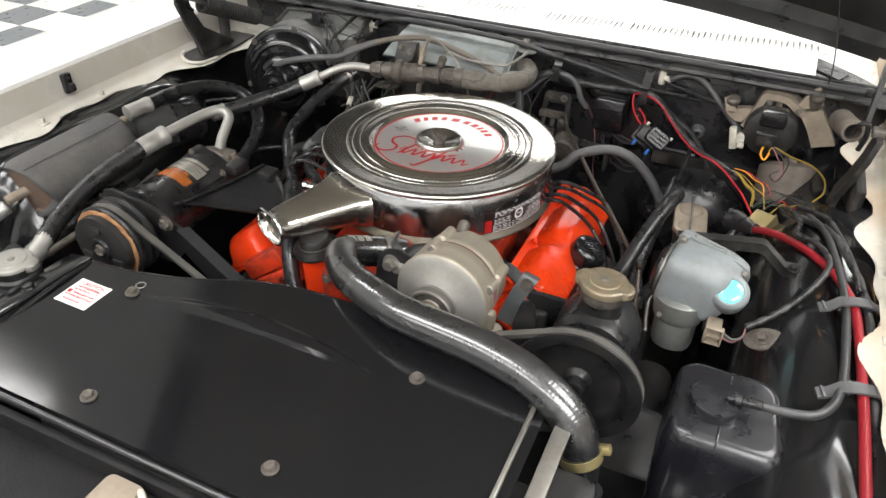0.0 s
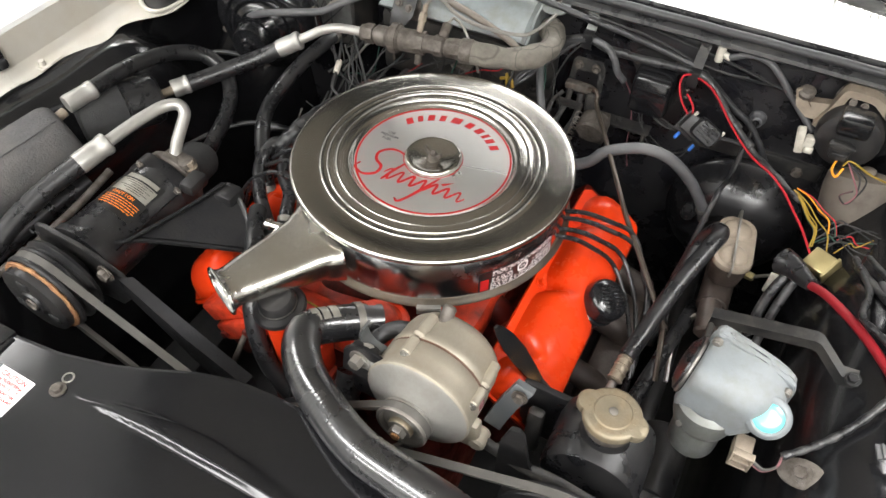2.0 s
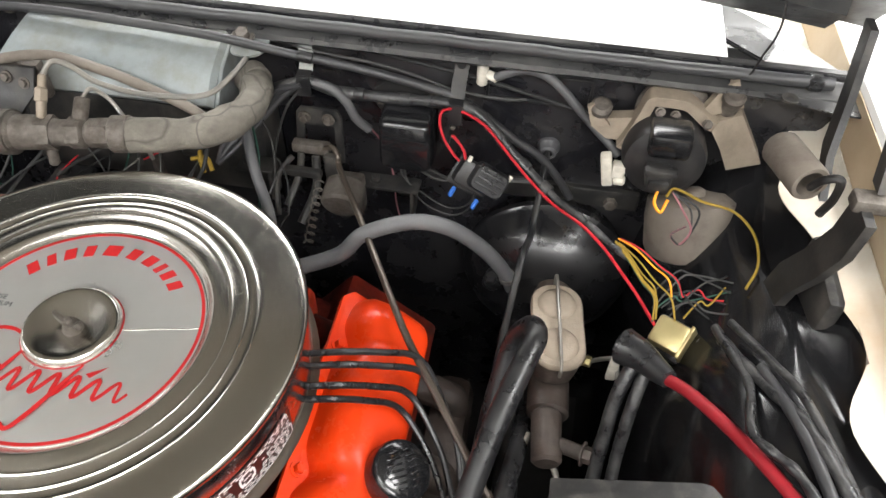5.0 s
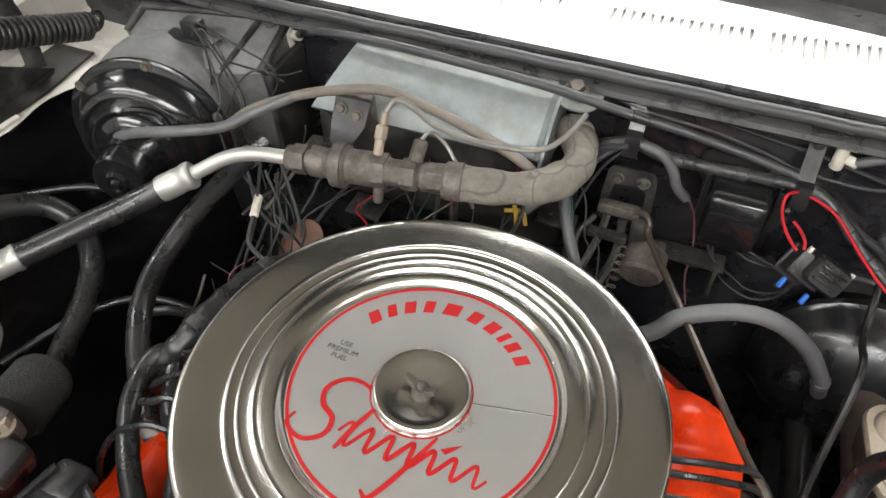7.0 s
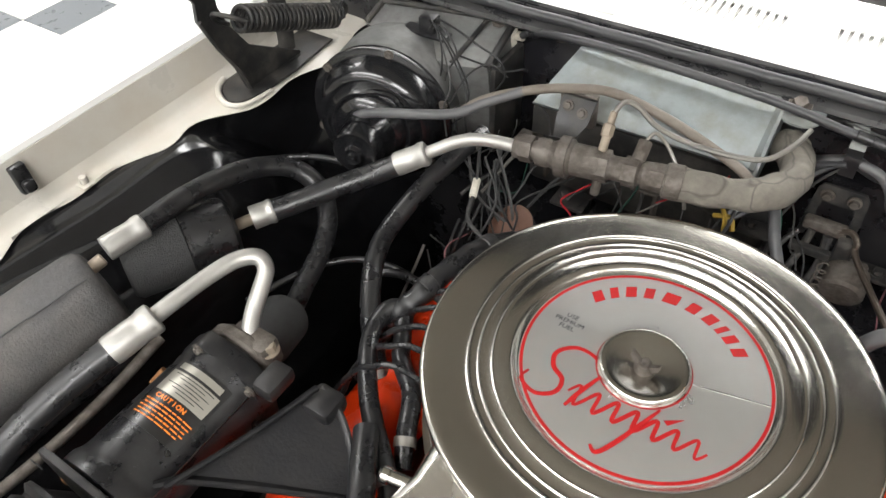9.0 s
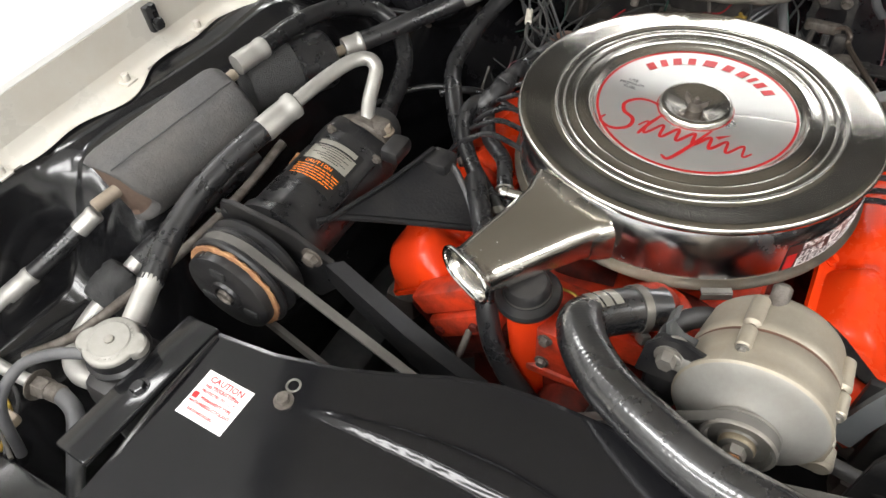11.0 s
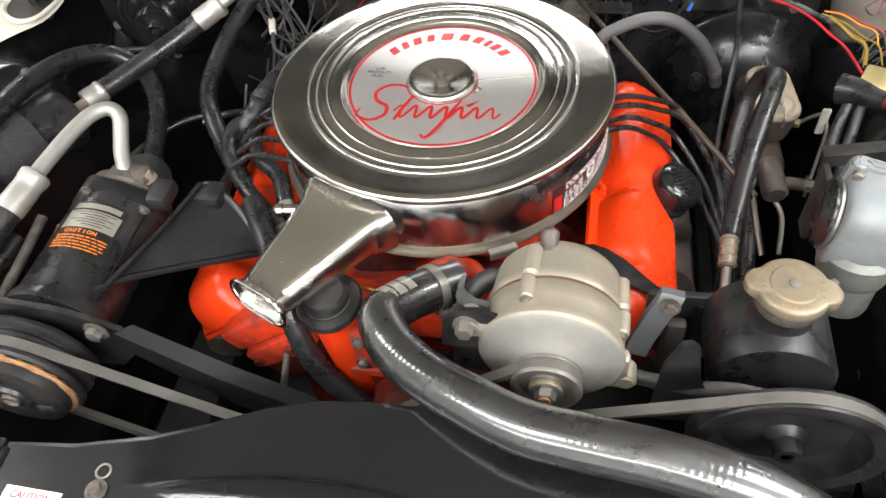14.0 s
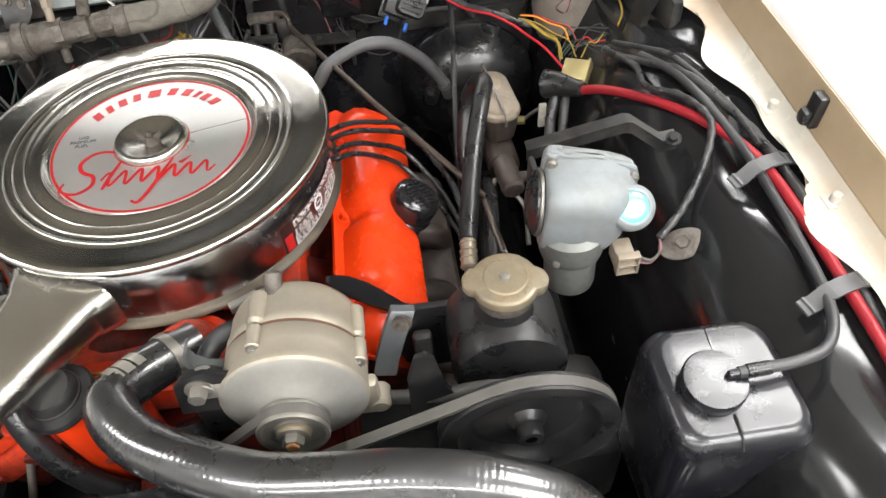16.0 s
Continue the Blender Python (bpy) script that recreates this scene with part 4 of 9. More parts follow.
def valve_cover(side, y0, y1, bolts, well_y, label):
    """Slanted pressed cover with a crisp outer edge, scalloped at the bolts and round the filler."""
    v = thing("valve_cover", (side * 0.262, 0, 0.74), label, "valve cover", "valve covers")
    m = Matrix.Diagonal((side, 1, 1, 1)) @ Matrix.Translation((0.306, 0, 0.790)) @ Matrix.Rotation(radians(37), 4, "Y")
    secs = []
    n = 64
    for k in range(n + 1):
        y = y0 + (y1 - y0) * k / n
        end = min(y - y0, y1 - y)
        f = min(1.0, end / 0.045)
        f = math.sqrt(max(0.0, 1 - (1 - f) ** 2))
        dent = sum(math.exp(-((y - b) / 0.017) ** 2) for b in bolts)
        well = math.exp(-((y - well_y) / 0.040) ** 4)
        inn = 0.016 * (1 - f)
        lx = -0.090 + inn + 0.013 * dent
        h = 0.050 * (0.12 + 0.88 * f)
        lift = -0.050 + h
        ring = [(-0.096, -0.050), (lx, -0.049), (lx + 0.003 + 0.004 * dent, lift - 0.030 * f), (lx + 0.010 + 0.006 * dent, lift - 0.010 * f), (lx + 0.022 + 0.006 * dent, lift - 0.001), (-0.046, lift + 0.001), (-0.030, lift + 0.001 - 0.002 * well),
                (-0.014 - inn, lift - 0.008 * well), (-0.005 - inn, lift - 0.001 - 0.012 * well), (0.0 - inn, lift - 0.005 - 0.010 * well), (0.003 - inn * 0.6, lift - 0.016 - 0.004 * well), (0.006, -0.049), (0.010, -0.050)]
        secs.append([m @ Vector((x, y, z)) for x, z in ring])
    part("cover", loft(secs), ENGINE, v, "smooth bright orange enamel cover", 50)
    rim = [m @ Vector((x, y, -0.050)) for x, y in ((-0.102, y0 + 0.012), (-0.090, y0 - 0.004), (0.004, y0 - 0.004), (0.014, y0 + 0.012), (0.014, y1 - 0.008), (0.004, y1 + 0.006), (-0.090, y1 + 0.006), (-0.102, y1 - 0.008))]
    low = [p - (m.to_3x3() @ Vector((0, 0, 0.006))) for p in rim]
    part("flange", loft([rim, low]), ENGINE, v)
    for y in bolts:
        part("bolt", hexnut(m @ Vector((-0.090, y, -0.048)), m.to_3x3() @ Vector((0, 0, 1)), 0.006, 0.008), ENGINE, v)
    return v


cover_r = valve_cover(1, -0.238, 0.192, (-0.165, -0.034, 0.118), -0.022, "bright orange valve cover with black oil filler cap")
valve_cover(-1, -0.280, 0.150, (-0.20, -0.07, 0.08), 9.0, "bright orange valve cover mostly hidden under brackets and hoses")


def oil_cap():
    ax = Vector((0.52, 0, 0.85))
    base = Vector((0.289, -0.021, 0.782))
    q = aim(base, ax)
    part("neck", lathe([(0, -0.03), (0.030, -0.03), (0.030, 0.006), (0.026, 0.010), (0.026, 0.02)], q, 32), SATIN_BLACK, cover_r)
    prof = [(0.031, 0.004), (0.034, 0.006), (0.034, 0.011), (0.0318, 0.013), (0.0318, 0.016), (0.0330, 0.018), (0.0325, 0.036), (0.0310, 0.041), (0.0270, 0.0440), (0.012, 0.0455), (0, 0.0455)]
    c = part("oil_filler_cap", lathe(prof, q, 40), GLOSS_BLACK, cover_r, "glossy black oil filler cap with raised marks")
    for k in range(7):
        y = -0.018 + 0.006 * k
        half = math.sqrt(0.024 ** 2 - y * y)
        for x, w in ((-half * 0.5, half * 0.8), (half * 0.5, half * 0.7)):
            part("raised_mark", box((x, y, 0.0455), (w, 0.0022, 0.003), 0.0008, q @ Matrix.Rotation(radians(35), 4, "Z")), GLOSS_BLACK, c)



oil_cap()


def oil_filler():
    f = thing("oil_filler_tube", (-0.078, -0.285, 0.76), "orange oil filler tube with dirty black cap", "oil filler")
    part("tube", join(rod((-0.066, -0.300, 0.66), (-0.083, -0.292, 0.868), 0.0235, 28, 0.002, 0.0268)), ENGINE, f, "orange painted tube")
    q = aim((-0.0828, -0.292, 0.866), (-0.08, -0.10, 1))
    part("cap", lathe([(0, 0), (0.037, 0), (0.038, 0.004), (0.036, 0.008), (0.027, 0.010), (0.0255, 0.022), (0.022, 0.027), (0.012, 0.0285), (0, 0.0285)], q, 36), SATIN_BLACK, f, "worn black push-on cap")
    part("band", lathe([(0.0267, 0.012), (0.0272, 0.013), (0.0267, 0.0155)], q, 36), STEEL, f)


oil_filler()


def thermostat():
    t = thing("thermostat_housing", (0.045, -0.245, 0.84), "orange painted thermostat water neck", "water neck")
    part("neck", join(tube([(0.045, -0.240, 0.835), (0.045, -0.243, 0.862), (0.040, -0.254, 0.872), (0.036, -0.262, 0.876)], 0.027, 20), rod((0.045, -0.24, 0.845), (0.045, -0.24, 0.855), 0.042, 24, 0.003)), ENGINE_WORN, t)
    part("bolt", hexnut((0.078, -0.235, 0.855), (0, 0, 1), 0.008, 0.008), STEEL, t)


thermostat()
HOSE = [(0.052, -0.250, 0.873), (0.030, -0.270, 0.882), (0.004, -0.298, 0.893), (-0.010, -0.325, 0.904), (0.004, -0.356, 0.912), (0.038, -0.388, 0.917), (0.090, -0.418, 0.926), (0.142, -0.440, 0.931), (0.195, -0.449, 0.933),
        (0.262, -0.456, 0.932), (0.323, -0.466, 0.926), (0.370, -0.478, 0.912), (0.402, -0.488, 0.887), (0.416, -0.495, 0.850), (0.420, -0.50, 0.80)]


def upper_hose():
    h = thing("radiator_hose", (0.2, -0.45, 0.83), "glossy black wire-wound upper radiator hose", "hose")
    dense = smooth_line(HOSE, 80)
    length = len(dense)

    def r(u):
        k = u * length
        base = 0.0245
        if u > 0.22 and u < 0.93:
            return base + 0.00005 * math.sin(k * 0.75)
        return base
    part("hose", sweep(dense, r, 28), HOSE_RUBBER, h)
    q = aim(HOSE[1], Vector(HOSE[1]) - Vector(HOSE[2]))
    part("clamp", join(lathe([(0.0255, -0.005), (0.0268, -0.005), (0.0268, 0.005), (0.0255, 0.005)], q, 32), box((0.022, 0.020, 0), (0.014, 0.012, 0.012), 0.003, q)), STEEL, h, "steel hose clamp")
    q2 = aim(HOSE[-2], Vector(HOSE[-2]) - Vector(HOSE[-3]))
    part("clamp", join(lathe([(0.0255, -0.006), (0.0268, -0.006), (0.0268, 0.006), (0.0255, 0.006)], q2, 32), box((0.026, -0.014, 0), (0.018, 0.012, 0.012), 0.003, q2)), BRASS, h, "brassy hose clamp")
    q3 = aim(Vector(HOSE[2]) + Vector((0, 0, 0.0)), Vector(HOSE[1]) - Vector(HOSE[3]), (0, 0, 1))
    for k, (a0, a1) in enumerate(((0.000, 0.010), (-0.013, -0.003), (-0.026, -0.016))):
        rows = []
        for j in range(7):
            t = radians(-40 + 60 * j / 6)
            rows.append([q3 @ Vector((0.0247 * math.cos(t), 0.0247 * math.sin(t), a0)), q3 @ Vector((0.0247 * math.cos(t), 0.0247 * math.sin(t), a1)), q3 @ Vector((0.0250 * math.cos(t), 0.0250 * math.sin(t), a1)), q3 @ Vector((0.0250 * math.cos(t), 0.0250 * math.sin(t), a0))])
        part("printed_mark", loft(rows), LABEL_SILVER, h, "plain pale printed mark")


upper_hose()


def alternator():
    a = thing("alternator", (0.158, -0.30, 0.815), "dull tan and grey cast aluminium alternator with pulley", "alternator")
    q = aim((0.161, -0.350, 0.889), (0.03, 1, -0.05), (1, 0, 0))
    at = lambda r, t, h: q @ Vector((r * math.cos(radians(t)), -r * math.sin(radians(t)), h))  # noqa: E731
    fore = q.to_3x3() @ Vector((0, 0, -1))
    face = [(0.010, -0.014), (0.026, -0.014), (0.032, -0.011), (0.040, -0.006), (0.058, 0.001), (0.0665, 0.0035), (0.0695, 0.0055)]
    front = [(0.0695, 0.0055), (0.0716, 0.0075), (0.0720, 0.011), (0.0708, 0.015), (0.0704, 0.030), (0.0702, 0.0475), (0.0690, 0.049)]
    rear = [(0.0690, 0.0515), (0.0700, 0.053), (0.0698, 0.062), (0.0680, 0.066), (0.0672, 0.090), (0.0650, 0.099), (0.0600, 0.106), (0.050, 0.110), (0.02, 0.112), (0, 0.112)]
    part("front_face", lathe(face, q, 64), CAST_GREY, a, "grey cast front face")
    part("front_housing", lathe(front, q, 64), CAST, a, "tan weathered front housing")
    part("stator_seam", lathe([(0.0685, 0.048), (0.0693, 0.0485), (0.0693, 0.052), (0.0685, 0.0525)], q, 64), BROWN, a, "brown rusty seam")
    part("rear_housing", lathe(rear, q, 64), CAST, a, "tan weathered rear housing")
    for t in (22, 112, 202, 292):
        part("boss", rod(at(0.0705, t, 0.022), at(0.0705, t, 0.050), 0.0075, 16, 0.003), CAST, a)
        part("boss", rod(at(0.0690, t, 0.052), at(0.0670, t, 0.092), 0.0085, 16, 0.004), CAST, a)
        part("through_bolt", hexnut(at(0.0705, t, 0.022), fore, 0.0042, 0.003), STEEL, a)
    part("ear", join(box((0.096, -0.330, 0.912), (0.040, 0.018, 0.03), 0.006), rod((0.082, -0.340, 0.918), (0.082, -0.316, 0.918), 0.013, 20, 0.003)), CAST_GREY, a)
    part("ear", join(box((0.222, -0.326, 0.850), (0.036, 0.018, 0.056), 0.006), rod((0.238, -0.336, 0.836), (0.238, -0.310, 0.836), 0.012, 20, 0.003)), CAST, a)
    pul = [(0.008, -0.030), (0.013, -0.030), (0.018, -0.026), (0.027, -0.026), (0.030, -0.032), (0.0335, -0.032), (0.0345, -0.030), (0.0345, -0.028), (0.027, -0.023), (0.027, -0.021), (0.0345, -0.017), (0.0345, -0.014), (0.031, -0.012), (0.02, -0.012)]
    part("pulley", lathe(pul, q, 48), STEEL, a, "dull steel pulley")
    part("washer", lathe([(0.006, -0.034), (0.0155, -0.034), (0.0165, -0.032), (0.0165, -0.028)], q, 28), CAP_METAL, a)
    part("pulley_nut", hexnut(at(0, 0, -0.034), fore, 0.0105, 0.009), STEEL, a)
    part("shaft_end", rod(at(0, 0, -0.040), at(0, 0, -0.0455), 0.0062, 16, 0.001), RUSTY, a, "rusty shaft end")
    part("stud", rod((0.152, -0.262, 0.940), (0.152, -0.236, 0.955), 0.009, 16, 0.003), GRIME, a)
    part("paint_mark", lathe([(0.0705, 0.036), (0.0712, 0.037), (0.0711, 0.047), (0.0704, 0.048)], q @ Matrix.Rotation(radians(-14), 4, "Z"), 6, 14), WIRES["pink"], a, "faded pink paint dab")
    b = thing("alternator_bracket", (0.08, -0.31, 0.84), "black curved alternator mounting bracket with bolt", "bracket")
    part("arm", tube([(0.128, -0.262, 0.895), (0.100, -0.262, 0.902), (0.078, -0.275, 0.896), (0.070, -0.300, 0.886), (0.084, -0.312, 0.874)], 0.011, 10, flat=0.4), SATIN_BLACK, b)
    part("foot", box((0.080, -0.326, 0.880), (0.040, 0.024, 0.10), 0.009), SATIN_BLACK, b)
    part("plate", plate([(-0.030, -0.03), (-0.026, 0.012), (-0.014, 0.026), (0.006, 0.030), (0.030, 0.022), (0.034, -0.03)], 0.005, aim((0.082, -0.338, 0.915), (0, -1, 0.1), (1, 0, 0)), 0.001), SATIN_BLACK, b)
    part("hook", loft([[(x - 0.002, y - 0.008, z), (x + 0.002, y - 0.008, z + 0.002), (x + 0.002, y + 0.008, z + 0.002), (x - 0.002, y + 0.008, z)] for x, y, z in ((0.128, -0.312, 0.912), (0.100, -0.312, 0.914), (0.082, -0.312, 0.918), (0.072, -0.311, 0.928), (0.069, -0.310, 0.940), (0.074, -0.309, 0.953))]), ARM_GREY, b, "curled grey steel tab")
    part("bolt", hexnut((0.0785, -0.339, 0.922), (0, -1, 0.1), 0.009, 0.012), STEEL, b, "steel bolt with washer")
    t = thing("adjusting_bracket", (0.26, -0.24, 0.78), "dark steel adjusting arm between alternator and pump", "bracket")
    part("arm", box((0.290, -0.262, 0.800), (0.022, 0.016, 0.10), 0.006, ), DUSTY_BLACK, t)
    part("bolt", hexnut((0.272, -0.292, 0.915), (0, -1, 0.2), 0.007, 0.005), GRIME, t)
    part("arm", loft([[(x - 0.011, y, z), (x + 0.012, y, z - 0.006), (x + 0.012, y + 0.008, z - 0.006), (x - 0.011, y + 0.008, z)] for x, y, z in ((0.246, -0.306, 0.850), (0.252, -0.300, 0.872), (0.262, -0.294, 0.902), (0.270, -0.289, 0.920), (0.274, -0.282, 0.926))]), ARM_GREY, t, "bent black slotted arm")
    part("strap", loft([[(x, y - w, z + 0.2 * w), (x, y + w, z - 0.1 * w), (x, y + w, z - 0.1 * w - 0.003), (x, y - w, z + 0.2 * w - 0.003)] for x, y, z, w in ((0.188, -0.170, 0.851, 0.004), (0.198, -0.175, 0.851, 0.011), (0.214, -0.182, 0.847, 0.017), (0.236, -0.190, 0.838, 0.018), (0.256, -0.198, 0.829, 0.014), (0.274, -0.206, 0.824, 0.008), (0.300, -0.225, 0.836, 0.006), (0.338, -0.250, 0.864, 0.006))]), GLOSS_BLACK, t, "black leaf-shaped strap")
    part("link", tube([(0.236, -0.322, 0.832), (0.30, -0.335, 0.842), (0.345, -0.338, 0.850), (0.40, -0.336, 0.835)], 0.008, 8, flat=0.35), DUSTY_BLACK, t)


alternator()


def winged_cap(at, axis, material, name, label, parent, r=0.0335, spin=0.0):
    q = aim(at, axis) @ Matrix.Rotation(radians(spin), 4, "Z")
    n = 120
    ears = []
    for k in range(n):
        t = 2 * math.pi * k / n
        c = abs(math.cos(t))
        ears.append((0.0088 * max(0.0, (c - 0.90) / 0.10) ** 0.7 if c > 0.90 else 0.0, t))
    lay = lambda rr, z, w: [q @ Vector(((rr + w * e) * math.cos(t), (rr + w * e) * math.sin(t), z)) for e, t in ears]  # noqa: E731
    shell = part(name, loft([lay(r - 0.002, -0.013, 0.9), lay(r, -0.011, 1), lay(r, -0.003, 1), lay(r - 0.0015, -0.0008, 0.9), lay(r - 0.004, 0.0, 0.25), lay(0.022, 0.0004, 0), lay(0.0205, 0.0018, 0), lay(0.004, 0.0018, 0)]), material, parent, label)
    part("rivet", lathe([(0.0055, 0.0015), (0.005, 0.0032), (0.0025, 0.0038), (0, 0.0038)], q, 16), STEEL, shell)
    for k in range(22):
        qq = q @ Matrix.Rotation(radians(360 / 22 * k + (4 if k % 3 else 0)), 4, "Z")
        part("embossed_mark", box(((0.0258 if k % 5 else 0.0250) * (r - 0.005) / 0.0285, 0, 0.0002), (0.0036, 0.0020 + 0.0008 * (k % 2), 0.0008), 0, qq), material, shell)
    return shell


def steering_pump():
    p = thing("power_steering_pump", (0.378, -0.27, 0.78), "satin black power steering pump with large pulley", "pump")
    q = aim((0.378, -0.325, 0.846), (0, 1, 0))
    part("reservoir", lathe([(0, 0), (0.048, 0), (0.058, 0.003), (0.061, 0.010), (0.061, 0.074), (0.058, 0.090), (0.046, 0.099), (0, 0.10)], q, 48), SHELL_BLACK, p)
    part("neck", lathe([(0.036, -0.052), (0.0305, -0.044), (0.0285, -0.038), (0.0285, -0.020)], aim((0.377, -0.279, 0.943), (0, 0, 1)), 32), SATIN_BLACK, p)
    part("neck_collar", lathe([(0.0285, -0.021), (0.0292, -0.020), (0.0292, -0.002), (0.0280, 0.000)], aim((0.377, -0.279, 0.943), (0, 0, 1)), 32), GRIME, p, "brown stained filler neck")
    part("bracket", plate([(-0.108, 0.02), (-0.098, 0.060), (-0.088, 0.064), (-0.080, 0.056), (-0.070, -0.004), (-0.062, -0.018), (-0.048, -0.022), (-0.03, -0.014), (-0.02, -0.09), (-0.11, -0.09)], 0.006, aim((0.378, -0.338, 0.862), (0, -1, 0), (1, 0, 0)), 0.001), SATIN_BLACK, p)
    qp = aim((0.380, -0.402, 0.860), (0, 1, 0))
    part("pulley", lathe([(0, 0.010), (0.014, 0.010), (0.016, 0.012), (0.020, 0.018), (0.055, 0.020), (0.066, 0.012), (0.070, 0.002), (0.078, 0.000), (0.0875, 0.000), (0.0880, 0.003), (0.083, 0.008), (0.083, 0.010), (0.0880, 0.015), (0.0875, 0.018), (0.07, 0.019), (0.02, 0.021), (0, 0.021)], qp, 64), SATIN_BLACK, p, "dished black steel pulley")
    part("hub_nut", lathe([(0.006, -0.004), (0.012, -0.004), (0.013, 0.002), (0.013, 0.012)], qp, 24), SATIN_BLACK, p)
    part("rear_support", box((0.30, -0.232, 0.80), (0.08, 0.01, 0.12), 0.003), SATIN_BLACK, p)
    winged_cap((0.377, -0.279, 0.951), (0, 0.02, 1), CAP_METAL, "filler_cap", "worn brassy winged filler cap", p, spin=-8)


steering_pump()


def belt(c1, r1, c2, r2, y, label, width=0.011, thick=0.008):
    """A closed vee belt round two pulleys in the plane y."""
    p1, p2 = Vector(c1), Vector(c2)
    d = p2 - p1
    base = math.atan2(d.y, d.x)
    off = math.acos((r1 - r2) / d.length)
    pts = []
    for k in range(25):
        t = base + off + (2 * math.pi - 2 * off) * k / 24
        pts.append((p1.x + r1 * math.cos(t), p1.y + r1 * math.sin(t)))
    for k in range(25):
        t = base - off + 2 * off * k / 24
        pts.append((p2.x + r2 * math.cos(t), p2.y + r2 * math.sin(t)))
    rows = []
    n = len(pts)
    cen = (p1 + p2) / 2
    for i, (x, z) in enumerate(pts):
        a, b = Vector(pts[i - 1]), Vector(pts[(i + 1) % n])
        t = (b - a).normalized()
        nor = Vector((t.y, -t.x))
        o = Vector((x, z))
        q = o - nor * thick
        rows.append([(o.x, y - width / 2, o.y), (o.x, y + width / 2, o.y), (q.x, y + width * 0.32, q.y), (q.x, y - width * 0.32, q.y)])
    rows.append(rows[0])
    solo("drive_belt", loft(rows, False), BELT, label, "belt", "drive belts")


belt((0.380, 0.860), 0.0875, (0.0, 0.70), 0.07, -0.3925, "worn grey-black belt round the steering pump pulley")
belt((0.160, 0.890), 0.0345, (0.0, 0.70), 0.07, -0.372, "worn grey-black belt round the alternator pulley")
belt((-0.390, 0.862), 0.067, (0.0, 0.62), 0.08, -0.412, "worn grey-black belt round the compressor clutch")


def fan():
    f = thing("cooling_fan", (0, -0.43, 0.62), "black engine fan and pulleys behind the radiator cover", "fan")
    part("crank_pulley", rod((0, -0.36, 0.62), (0, -0.42, 0.62), 0.075, 40, 0.004), SATIN_BLACK, f)
    part("fan_pulley", rod((0, -0.35, 0.70), (0, -0.42, 0.70), 0.066, 40, 0.004), SATIN_BLACK, f)
    part("hub", rod((0, -0.42, 0.70), (0, -0.455, 0.70), 0.04, 30, 0.006), GRIME, f)
    for k in range(5):
        m = Matrix.Translation((0, -0.446, 0.70)) @ Matrix.Rotation(radians(72 * k + 20), 4, "Y") @ Matrix.Translation((0.115, 0, 0)) @ Matrix.Rotation(radians(32), 4, "X")
        part("blade", box((0, 0, 0), (0.16, 0.003, 0.07), 0.001, m), SATIN_BLACK, f)


fan()

# ---- radiator and front ----
def bulged(outline_fn, xs, vs):
    """A sheet over x with y from 0 to 1 across, by a function giving the place."""
    return loft([[outline_fn(x, v) for v in vs] for x in xs], False, False)


def back_edge(x):
    pts = [(-0.40, -0.512), (-0.34, -0.505), (-0.27, -0.498), (-0.20, -0.481), (-0.15, -0.462), (-0.10, -0.440), (-0.05, -0.426), (0.0, -0.421), (0.06, -0.420), (0.12, -0.424), (0.20, -0.440), (0.28, -0.462), (0.36, -0.478), (0.45, -0.485)]
    for (a, p), (b, q) in zip(pts, pts[1:]):
        if a <= x <= b:
            return p + (q - p) * (x - a) / (b - a)
    return pts[0][1] if x < 0 else pts[-1][1]


def cover_z(x, y):
    z = 0.898 - 0.02 * max(0, -0.62 - y)
    # raised spear-shaped rib
    u = (x + 0.02) / 0.19
    if abs(u) < 1:
        mid = -0.535 + 0.022 * (1 - u * u)
        w = 0.015 * (1 - abs(u) ** 1.6) + 0.001
        d = (y - mid) / w
        if abs(d) < 1:
            z += 0.0052 * min(1.0, 1.8 * (1 - d * d)) * (1 - abs(u) ** 3)
    return z


